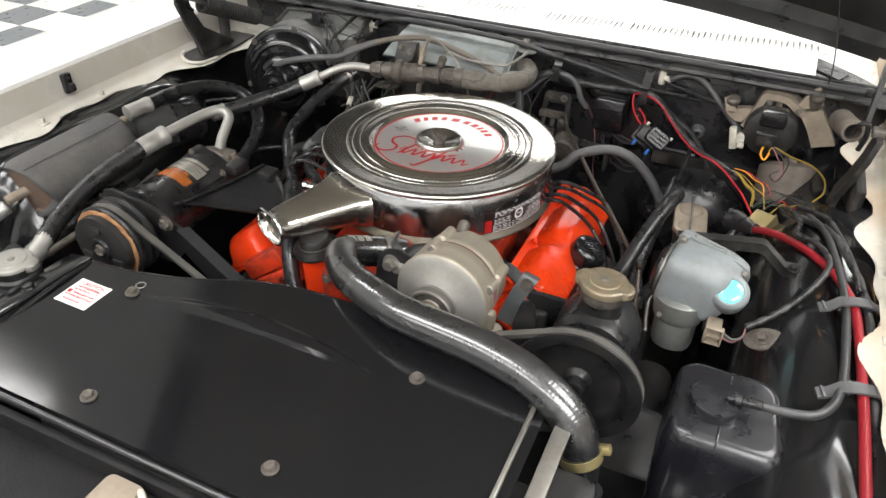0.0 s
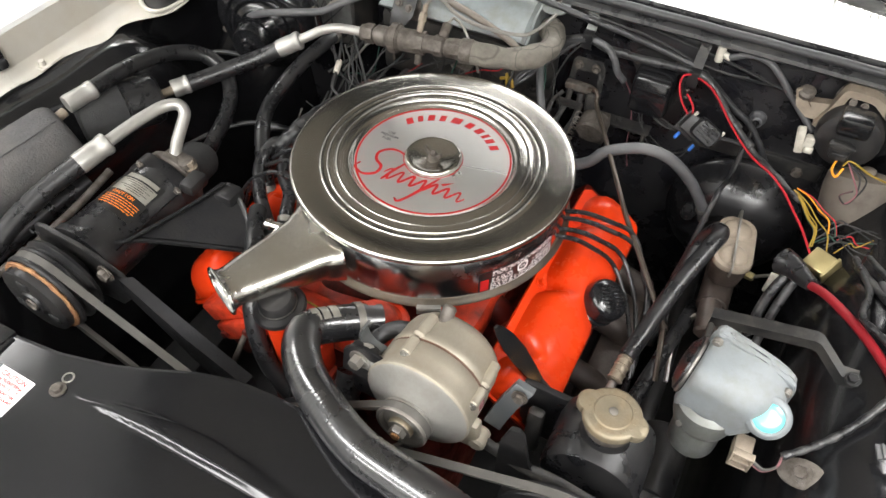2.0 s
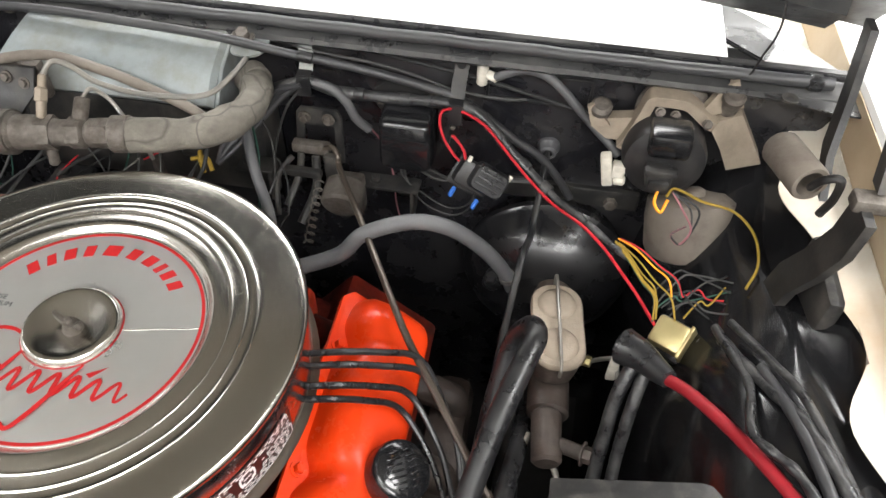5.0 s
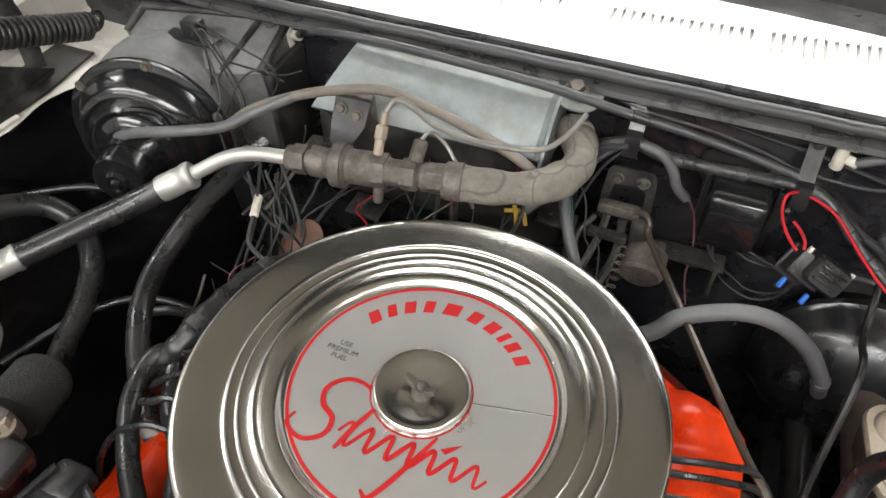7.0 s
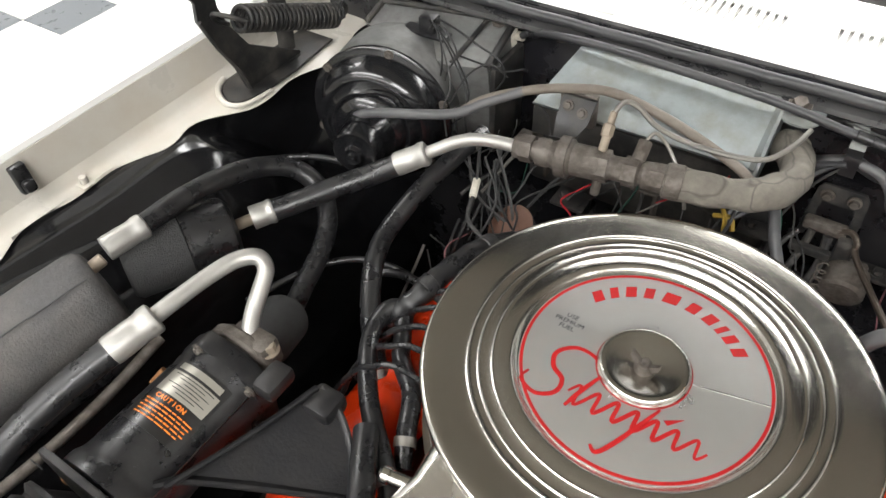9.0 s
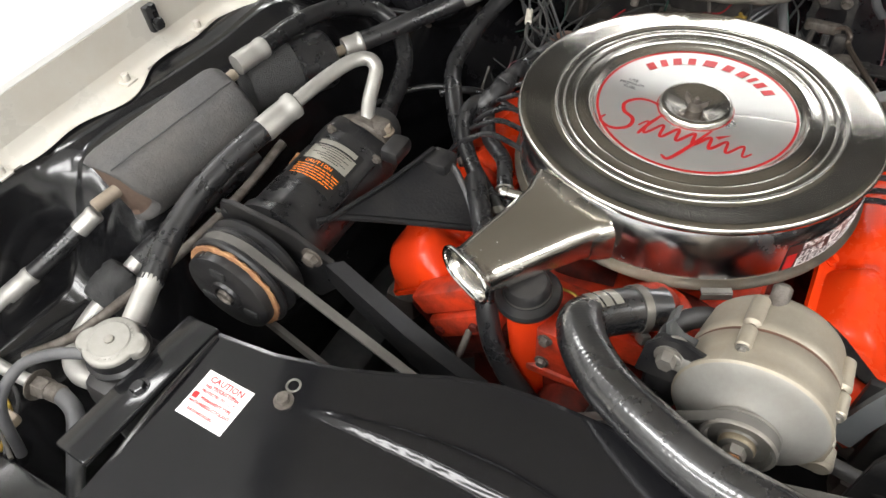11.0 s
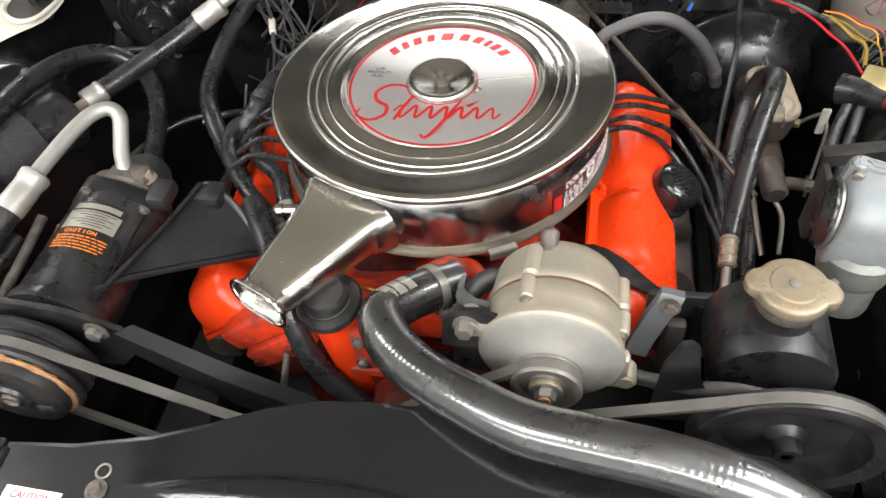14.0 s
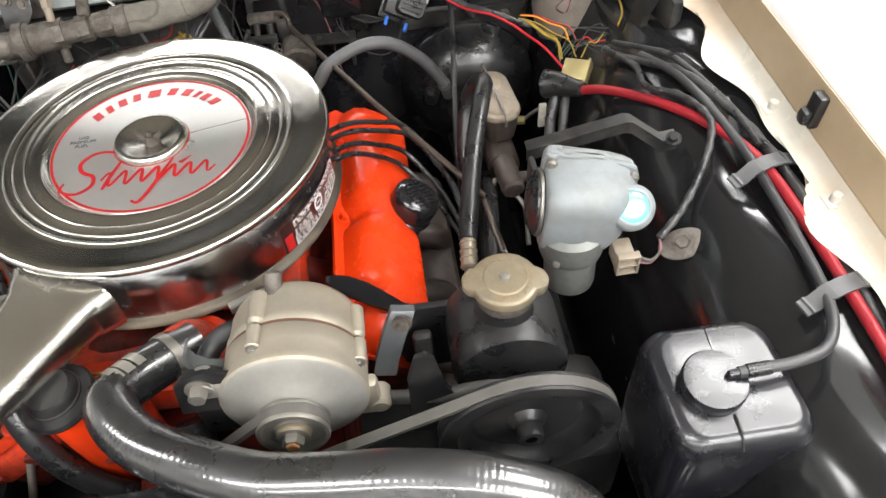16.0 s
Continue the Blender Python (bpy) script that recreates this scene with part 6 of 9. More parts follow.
    crimp("crimp_sleeve", (-0.480, -0.465, 0.877), (-0.466, -0.520, 0.858), d, 0.0165)
    part("tail_tube", tube([(-0.466, -0.520, 0.859), (-0.455, -0.555, 0.845), (-0.450, -0.58, 0.80)], 0.010, 14), ALU, d)
    part("hook_tube", tube([(-0.456, -0.215, 0.946), (-0.449, -0.175, 0.950), (-0.441, -0.135, 0.953), (-0.430, -0.103, 0.955), (-0.415, -0.087, 0.953), (-0.402, -0.090, 0.944), (-0.397, -0.108, 0.931), (-0.393, -0.128, 0.917), (-0.384, -0.148, 0.903), (-0.380, -0.152, 0.892)], 0.0095, 18, 10), ALU, d, "hooked bare aluminium tube")
    # lower foam sleeve and pipes beside the radiator cap
    p = thing("liquid_line", (-0.60, -0.48, 0.70), "aluminium liquid line with dark foam sleeve", "pipe")
    part("pipe", tube([(-0.585, -0.330, 0.800), (-0.600, -0.40, 0.785), (-0.612, -0.455, 0.765), (-0.618, -0.51, 0.748), (-0.604, -0.552, 0.742), (-0.572, -0.570, 0.742), (-0.535, -0.566, 0.745), (-0.505, -0.555, 0.75)], 0.0135, 16), ALU, p, "bent aluminium pipe")
    part("rubber_sleeve", tube([(-0.560, -0.20, 0.815), (-0.578, -0.29, 0.805), (-0.594, -0.375, 0.790), (-0.603, -0.415, 0.780)], 0.0165, 16), RUBBER, p)
    part("foam_sleeve", roughen(lathe([(0.014, 0), (0.024, 0.0), (0.030, 0.002), (0.033, 0.007), (0.034, 0.013), (0.033, 0.019), (0.034, 0.025), (0.033, 0.031), (0.034, 0.037), (0.033, 0.043), (0.033, 0.049), (0.030, 0.055), (0.022, 0.057), (0.014, 0.056)], aim((-0.606, -0.430, 0.774), (-0.15, -0.9, -0.3)), 44), 0.0016, 3), FOAM_DARK, p, "dark porous foam sleeve")
    solo("dryer_line", tube([(-0.52, -0.18, 0.84), (-0.525, -0.28, 0.82), (-0.545, -0.40, 0.80), (-0.60, -0.53, 0.765), (-0.66, -0.585, 0.74)], 0.007, 10), GRIME, "dusty thin steel refrigerant line", "pipe")
    s = thing("pressure_switch", (-0.455, -0.24, 0.86), "rusty brown pressure switch on a thin line", "switch")
    part("body", tube([(-0.440, -0.222, 0.875), (-0.447, -0.25, 0.862), (-0.455, -0.29, 0.848), (-0.47, -0.36, 0.83)], lambda u: 0.013 if u < 0.25 else 0.0055, 14), RUSTY, s)
    # corner wiring
    for k, cname in enumerate(("white", "grey", "yellow", "black")):
        solo("loose_wire", tube([(-0.72 + 0.02 * k, -0.64, 0.735), (-0.66 + 0.01 * k, -0.66 + 0.012 * k, 0.752), (-0.60, -0.672 + 0.01 * k, 0.745), (-0.555 - 0.01 * k, -0.69, 0.742)], 0.0028, 8), WIRES[cname], "loose wire at the front corner of the bay", "wire", "corner wires")
    solo("wire_connector", box((-0.60, -0.66, 0.756), (0.05, 0.022, 0.016), 0.005, ), TAN_METAL, "small tan wire connector at the front corner", "connector")


suction_lines()


def expansion_valve():
    v = thing("suction_valve", (-0.17, 0.235, 0.93), "grimy brown suction valve with hex fittings", "valve")
    a, b = Vector((-0.262, 0.2225, 0.958)), Vector((-0.066, 0.2445, 0.968))
    L = (b - a).length
    prof = [(0, 0), (0.0145, 0), (0.0150, 0.022), (0.0125, 0.024), (0.0125, 0.030), (0.0180, 0.031), (0.0180, 0.045), (0.0165, 0.048), (0.0195, 0.055), (0.0195, 0.066), (0.0235, 0.068), (0.0235, 0.073), (0.0200, 0.076), (0.0200, 0.108), (0.0170, 0.112), (0.0170, 0.120), (0.0150, 0.123), (0.0150, 0.140), (0.0170, 0.142), (0.0170, 0.155), (0.013, 0.158), (0.0165, 0.162), (0.0165, 0.176), (0.014, 0.18), (0.016, L - 0.01), (0.016, L), (0, L)]
    part("body", lathe(prof, aim(a, b - a), 28), GRIME, v)
    for u, r in ((0.04, 0.0175), (0.53, 0.0205), (0.70, 0.0185), (0.86, 0.0175)):
        part("hex", lathe([(0, 0), (r, 0), (r, 0.016), (0, 0.016)], aim(a.lerp(b, u), b - a), 6), GRIME, v)
    part("port", join(rod((-0.155, 0.238, 0.98), (-0.158, 0.262, 1.006), 0.0055, 14), rod((-0.157, 0.250, 0.993), (-0.1585, 0.262, 1.005), 0.0075, 6), rod((-0.157, 0.256, 0.999), (-0.159, 0.272, 1.016), 0.0045, 10)), TAN_METAL, v, "pale service port")
    part("port", rod((-0.112, 0.243, 0.98), (-0.112, 0.262, 0.998), 0.0085, 14), GRIME, v)
    part("drop_port", rod((-0.152, 0.232, 0.955), (-0.152, 0.224, 0.925), 0.006, 12), GRIME, v)
    part("mount", loft([[(-0.236, 0.298, 1.000), (-0.192, 0.300, 1.000), (-0.192, 0.304, 1.000), (-0.236, 0.302, 1.000)], [(-0.238, 0.284, 0.972), (-0.196, 0.286, 0.972), (-0.196, 0.290, 0.972), (-0.238, 0.288, 0.972)], [(-0.230, 0.262, 0.960), (-0.204, 0.264, 0.960), (-0.204, 0.266, 0.956), (-0.230, 0.264, 0.956)], [(-0.226, 0.238, 0.978), (-0.208, 0.240, 0.978), (-0.208, 0.242, 0.972), (-0.226, 0.240, 0.972)]]), DUSTY_BLACK, v, "dirty sheet mounting bracket")
    for x, z in ((-0.226, 0.990), (-0.206, 0.984)):
        part("bolt", hexnut((x, 0.291, z), (0, -0.9, 0.4), 0.005, 0.004), GRIME, v)
    part("clamp_ring", lathe([(0.0215, 0), (0.026, 0.001), (0.026, 0.014), (0.0215, 0.015)], aim(a.lerp(b, 0.29), b - a), 24), GRIME, v)
    h = thing("insulated_hose", (0.0, 0.28, 0.92), "thick putty coated suction pipe bending into the evaporator case", "hose")
    part("putty_coat", tube([(-0.078, 0.243, 0.967), (-0.045, 0.250, 0.965), (-0.010, 0.262, 0.962), (0.018, 0.276, 0.961), (0.038, 0.298, 0.960), (0.049, 0.328, 0.957), (0.046, 0.362, 0.953), (0.034, 0.392, 0.950), (0.016, 0.408, 0.949)], lambda u: 0.0195 + 0.0012 * math.sin(17 * u) + 0.0008 * math.sin(41 * u), 22, 10), INSULATION, h, "cracked grey putty coat")
    part("collar", lathe([(0.0180, -0.012), (0.0212, -0.010), (0.0215, 0.008), (0.0185, 0.011)], aim((-0.066, 0.2455, 0.9665), (0.98, 0.2, 0)), 24), GRIME, h, "grimy metal collar")
    part("wrap_end", lathe([(0.0190, -0.010), (0.0222, -0.008), (0.0225, 0.009), (0.0190, 0.011)], aim((0.030, 0.397, 0.950), (-0.7, 0.7, 0.0)), 24), INSULATION, h, "lumpy putty end")


expansion_valve()


def evaporator():
    e = thing("evaporator_case", (-0.14, 0.40, 0.90), "dusty grey galvanised evaporator case on the firewall", "evaporator case")
    prof = [(0.442, 0.998), (0.420, 1.001), (0.405, 0.999), (0.375, 0.990), (0.350, 0.976), (0.330, 0.957), (0.327, 0.951), (0.331, 0.945), (0.36, 0.932), (0.442, 0.90)]
    x0, x1 = -0.292, 0.004
    slant = lambda z: 0.55 * max(0.0, z - 0.93)  # noqa: E731
    rows = [[(x0 - 0.012 + slant(z), y, z) for y, z in prof], [(x0 + 0.002 + slant(z), y, z) for y, z in prof], [(x1 - 0.006, y, z + 0.004) for y, z in prof], [(x1, y, z) for y, z in [(0.442, 0.996), (0.42, 0.998), (0.405, 0.996), (0.377, 0.987), (0.353, 0.974), (0.334, 0.956), (0.331, 0.950), (0.335, 0.944), (0.36, 0.932), (0.442, 0.90)]]]
    part("case", loft(rows), GALV, e)
    part("end_flange", plate([(-0.062, -0.012), (-0.050, 0.010), (-0.020, 0.038), (0.030, 0.058), (0.050, 0.058), (0.050, -0.03), (-0.03, -0.03)], 0.005, Matrix.Translation((0.008, 0.388, 0.945)) @ Matrix(((0, 0, 1, 0), (1, 0, 0, 0), (0, 1, 0, 0), (0, 0, 0, 1))), 0.001), GALV, e)
    part("rear_flange", box((-0.122, 0.434, 1.000), (0.28, 0.014, 0.004), 0.001), GALV, e)
    part("corner_tab", plate([(x * 0.9 + 0.002, y) for x, y in round_rect(0.060, 0.052, 0.022, 6)], 0.004, aim((0.024, 0.414, 0.9985), (0, -0.35, 0.94), (1, 0, 0)), 0.001), GALV, e)
    part("washer", lathe([(0.006, 0.0), (0.0145, 0.0), (0.0145, 0.0022), (0.006, 0.0026)], aim((0.021, 0.412, 1.0015), (0, -0.35, 0.94)), 24), STEEL, e)
    part("corner_bolt", hexnut((0.021, 0.4112, 1.0035), (0, -0.35, 0.94), 0.0095, 0.008), GRIME, e, "hex bolt with washer")
    part("corner_bolt", hexnut((-0.302, 0.430, 0.996), (0, -0.4, 1), 0.008, 0.007), GRIME, e)
    part("lower_case", box((-0.14, 0.41, 0.84), (0.36, 0.07, 0.14), 0.012), DUSTY_BLACK, e)
    part("valve_bracket", join(box((-0.222, 0.318, 0.972), (0.050, 0.014, 0.050), 0.004, Matrix.Identity(4)), hexnut((-0.230, 0.310, 0.985), (0, -1, 0.3), 0.005, 0.004), hexnut((-0.212, 0.310, 0.978), (0, -1, 0.3), 0.005, 0.004)), GRIME, e, "bolted sheet bracket")
    # heater box
    b = thing("heater_box", (-0.49, 0.38, 0.90), "dusty black and grey heater box on the firewall", "heater box")
    top = [(-0.600, 0.415, 0.985), (-0.385, 0.440, 0.988), (-0.380, 0.352, 0.962), (-0.44, 0.340, 0.955), (-0.610, 0.372, 0.962)]
    low = [(x, y + 0.03, 0.80) for x, y, z in top]
    part("case", loft([low, top]), HEATER_GREY, b)
    rim = tube([(-0.600, 0.405, 0.988), (-0.50, 0.423, 0.990), (-0.395, 0.440, 0.991)], 0.005, 8)
    part("rim", join(rim, tube([(-0.385, 0.440, 0.991), (-0.382, 0.39, 0.976), (-0.380, 0.352, 0.964)], 0.006, 8), tube([(-0.425, 0.432, 0.989), (-0.430, 0.385, 0.973), (-0.436, 0.345, 0.958)], 0.004, 8), tube([(-0.600, 0.412, 0.988), (-0.606, 0.39, 0.974), (-0.610, 0.372, 0.964)], 0.005, 8)), DUSTY_BLACK, b)
    part("bolt", hexnut((-0.404, 0.428, 0.992), (0, -0.3, 1), 0.0075, 0.006), GRIME, b)
    part("resistor", join(box((-0.492, 0.375, 0.990), (0.026, 0.022, 0.028), 0.003), box((-0.495, 0.370, 0.979), (0.075, 0.024, 0.004), 0.001)), SATIN_BLACK, b, "black resistor plug")
    part("side", box((-0.374, 0.40, 0.885), (0.012, 0.09, 0.15), 0.005), DUSTY_BLACK, b)
    # blower
    w = thing("blower_motor", (-0.50, 0.24, 0.86), "glossy black blower motor on a round flange", "blower")
    ax = Vector((0.27, -0.96, 0.07))
    q = aim(Vector((-0.525, 0.298, 0.881)), ax, (1, 0, 0))
    qf = q @ Matrix.Translation((0, 0, 0.030))
    part("flange", lathe([(0.095, -0.014), (0.108, -0.013), (0.110, -0.010), (0.110, -0.004), (0.105, -0.001), (0.099, 0.000), (0.096, 0.010), (0.090, 0.022), (0.083, 0.030), (0.077, 0.032), (0.074, 0.029), (0.070, 0.034), (0.062, 0.042), (0.058, 0.042), (0.055, 0.040), (0.050, 0.046), (0.042, 0.050), (0.038, 0.060), (0.0365, 0.075)], qf, 72), GLOSS_BLACK, w, "ridged black flange")
    part("housing_ring", lathe([(0.060, -0.10), (0.104, -0.10), (0.1065, -0.08), (0.1065, -0.0145), (0.06, -0.0145)], qf, 64), HEATER_GREY, w, "dusty round housing")
    part("motor_can", lathe([(0.0355, 0.080), (0.0355, 0.120), (0.0340, 0.131), (0.0320, 0.134), (0.0300, 0.1335), (0.016, 0.137), (0.013, 0.143), (0.011, 0.143), (0.009, 0.140), (0.005, 0.146), (0, 0.147)], q, 56), GLOSS_BLACK, w, "glossy black motor can")
    for k in range(6):
        t = radians(60 * k + 20)
        part("screw", hexnut(qf @ Vector((0.104 * math.cos(t), 0.104 * math.sin(t), -0.0005)), ax, 0.005, 0.004), GRIME, w)
    for k in range(3):
        t0 = radians(35 + 120 * k)
        pts = [qf @ Vector(((0.064 + 0.006 * math.sin(4 * u)) * math.cos(t0 + u), (0.064 + 0.006 * math.sin(4 * u)) * math.sin(t0 + u), 0.0385)) for u in (0, 0.4, 0.8, 1.2)]
        part("pressed_rib", tube(pts, 0.005, 8), GLOSS_BLACK, w)
    solo("cooling_tube", tube([(-0.560, 0.255, 0.850), (-0.556, 0.232, 0.865), (-0.540, 0.222, 0.893), (-0.508, 0.214, 0.923), (-0.465, 0.210, 0.944), (-0.404, 0.215, 0.960), (-0.360, 0.240, 0.962), (-0.330, 0.266, 0.974), (-0.29, 0.290, 0.990)], 0.0068, 12), GREY_RUBBER, "dusty grey cooling tube of the blower motor", "hose")


evaporator()

# ---- driver's side things ----
def cruise_servo():
    s = thing("cruise_control_servo", (0.51, -0.15, 0.78), "pale grey cast cruise control servo with pale aqua end disc", "servo unit")
    m = Matrix.Translation((0.497, -0.148, 0.896)) @ Matrix.Rotation(radians(-8), 4, "Z") @ Matrix.Rotation(radians(6), 4, "Y")
    secs = []
    for x, w, h, r, dy, dz in ((-0.053, 0.074, 0.080, 0.018, 0, 0), (-0.050, 0.084, 0.090, 0.022, 0, 0), (-0.040, 0.090, 0.096, 0.024, 0, 0.001), (0.004, 0.092, 0.099, 0.026, 0, 0.002), (0.024, 0.088, 0.094, 0.026, 0.002, 0.001), (0.040, 0.074, 0.078, 0.024, 0.008, 0.002), (0.049, 0.056, 0.060, 0.020, 0.014, 0.004), (0.053, 0.040, 0.046, 0.016, 0.016, 0.004)):
        secs.append([m @ Vector((x, dy + a, dz + b)) for a, b in round_rect(w, h, r, 6)])
    part("housing", loft(secs), SERVO, s, "pale grey cast housing", 50)
    # back flange with a stepped edge, ribs and screws
    edge = [(-0.056, 0.050), (-0.050, 0.057), (-0.038, 0.057), (-0.032, 0.052), (0.012, 0.052), (0.020, 0.047), (0.040, 0.044), (0.052, 0.040), (0.057, 0.030), (0.060, 0.004), (0.056, -0.022), (0.046, -0.036), (-0.050, -0.040), (-0.056, -0.034)]
    part("back_flange", plate(edge, 0.008, m @ Matrix(((1, 0, 0, 0), (0, 0, -1, 0.020), (0, 1, 0, 0), (0, 0, 0, 1))), 0.0015), SERVO, s)
    part("back_cover", plate([(x * 0.96, z * 0.96) for x, z in edge], 0.010, m @ Matrix(((1, 0, 0, 0), (0, 0, -1, 0.0295), (0, 1, 0, 0), (0, 0, 0, 1))), 0.002), SERVO, s)
    for x, z in ((-0.047, 0.049), (0.048, 0.034), (0.049, -0.024)):
        part("screw", lathe([(0.0062, -0.003), (0.0062, 0.002), (0.0045, 0.003), (0.0042, 0.0045), (0, 0.005)], m @ Matrix.Translation((x, 0.012, z)) @ Matrix.Rotation(radians(90), 4, "X"), 16), STEEL, s)
    for k in range(5):
        part("cast_rib", box((0.0575, 0.010 + 0.0035 * k, -0.004), (0.003, 0.0014, 0.020), 0.0004, m), SERVO, s)
    part("lug", rod(m @ Vector((-0.046, 0.026, 0.040)), m @ Vector((-0.046, 0.026, 0.056)), 0.008, 16), SERVO, s)
    part("arm", box((0.034, -0.004, 0.020), (0.028, 0.044, 0.040), 0.013, m, 4), SERVO, s)
    # end disc faces the front
    d = Vector((-0.02, -0.66, 0.75)).normalized()
    base = Vector((0.538, -0.185, 0.922)) - d * 0.012
    q = aim(base, d)
    part("end_barrel", lathe([(0.016, -0.050), (0.0250, -0.032), (0.0268, -0.004), (0.0262, 0.004), (0.0240, 0.0085), (0.0200, 0.0105), (0.0178, 0.0100), (0.0172, 0.0075)], q, 36), SERVO, s)
    part("end_disc", lathe([(0.0176, 0.002), (0.0174, 0.0088), (0.016, 0.0100), (0.010, 0.0106), (0, 0.0108)], q, 36), TEAL, s, "shiny pale aqua plastic disc")
    # diaphragm
    qd = aim(m @ Vector((-0.048, 0.0, 0.0)), m.to_3x3() @ Vector((-1, 0, 0)))
    part("diaphragm", lathe([(0.030, -0.004), (0.034, 0.0), (0.0375, 0.002), (0.0375, 0.006), (0.034, 0.008), (0.0375, 0.010), (0.0375, 0.014), (0.030, 0.018), (0.027, 0.020), (0.024, 0.019), (0.021, 0.021), (0.017, 0.020), (0.013, 0.022), (0, 0.021)], qd, 40), RUBBER, s, "black ribbed rubber bellows")
    part("ring", lathe([(0.0375, 0.006), (0.0395, 0.007), (0.0395, 0.010), (0.0375, 0.011)], qd, 40), STEEL, s)
    part("lower_can", lathe([(0.0300, 0.045), (0.0312, 0.0), (0.0305, -0.030), (0.0285, -0.037), (0, -0.038)], aim((0.477, -0.172, 0.834), (0, 0.15, 1)), 40), ZINC, s, "dull zinc lower can")
    part("can_ring", lathe([(0.0312, 0.006), (0.0350, 0.010), (0.0375, 0.018), (0.0380, 0.040), (0.030, 0.046)], aim((0.477, -0.172, 0.834), (0, 0.15, 1)), 40), ZINC, s)
    part("can_screw", lathe([(0.0055, -0.002), (0.0055, 0.001), (0.0042, 0.003), (0, 0.0035)], aim((0.454, -0.197, 0.856), (-0.45, -0.75, 0.5)), 14), STEEL, s)
    conn = part("connector", box((0.530, -0.196, 0.857), (0.022, 0.028, 0.024), 0.002), TAN_METAL, s, "tan wire connector")
    for z in (0.870, 0.857, 0.844):
        part("frame_bar", box((0.532, -0.211, z), (0.026, 0.010, 0.003), 0.001), TAN_METAL, conn)
    for x in (0.5205, 0.5435):
        part("frame_side", box((x, -0.211, 0.857), (0.003, 0.010, 0.030), 0.001), TAN_METAL, conn)
    for k, cname in enumerate(("pink", "grey", "white")):
        solo("servo_wire", tube([(0.545, -0.212, 0.858 + 0.004 * k), (0.558, -0.214, 0.858 + 0.002 * k), (0.570, -0.206, 0.866), (0.571, -0.196, 0.876)], 0.0016, 6), WIRES[cname], "thin wire from the servo connector", "wire", "servo wires")
    b = thing("servo_bracket", (0.55, -0.055, 0.90), "worn black steel strap bracket over the servo", "bracket")
    pts = [(0.444, -0.066, 0.906), (0.566, -0.056, 0.922), (0.574, -0.057, 0.921), (0.606, -0.080, 0.906), (0.624, -0.080, 0.908)]
    secs = [[(x, y - 0.0015, z + 0.009), (x, y + 0.0015, z + 0.009), (x, y + 0.0015, z - 0.007), (x, y - 0.0015, z - 0.007)] for x, y, z in pts]
    part("strap", loft(secs), DUSTY_BLACK, b)
    part("flange", loft([[(x, y - 0.0025, z + 0.0105), (x, y + 0.015, z + 0.0105), (x, y + 0.015, z + 0.0085), (x, y - 0.0025, z + 0.0085)] for x, y, z in pts]), DUSTY_BLACK, b)
    part("bolt", hexnut((0.618, -0.082, 0.919), (-0.2, -0.3, 1), 0.0065, 0.006), SATIN_BLACK, b)
    part("post", box((0.448, -0.085, 0.86), (0.008, 0.03, 0.10), 0.003), DUSTY_BLACK, b)
    g = thing("ground_tab", (0.600, -0.205, 0.86), "steel ground tab bolted on the inner fender", "tab")
    part("tab", lathe([(0, -0.003), (0.020, -0.003), (0.021, 0.0), (0.020, 0.002), (0.012, 0.004), (0, 0.004)], aim((0.597, -0.203, 0.869), (-0.5, -0.4, 0.8), (1, -0.2, 0.5)) @ Matrix.Diagonal((1.35, 0.85, 1, 1)), 24), GRIME, g)
    part("bolt", hexnut((0.596, -0.205, 0.874), (-0.5, -0.4, 0.8), 0.008, 0.008), GRIME, g)


cruise_servo()


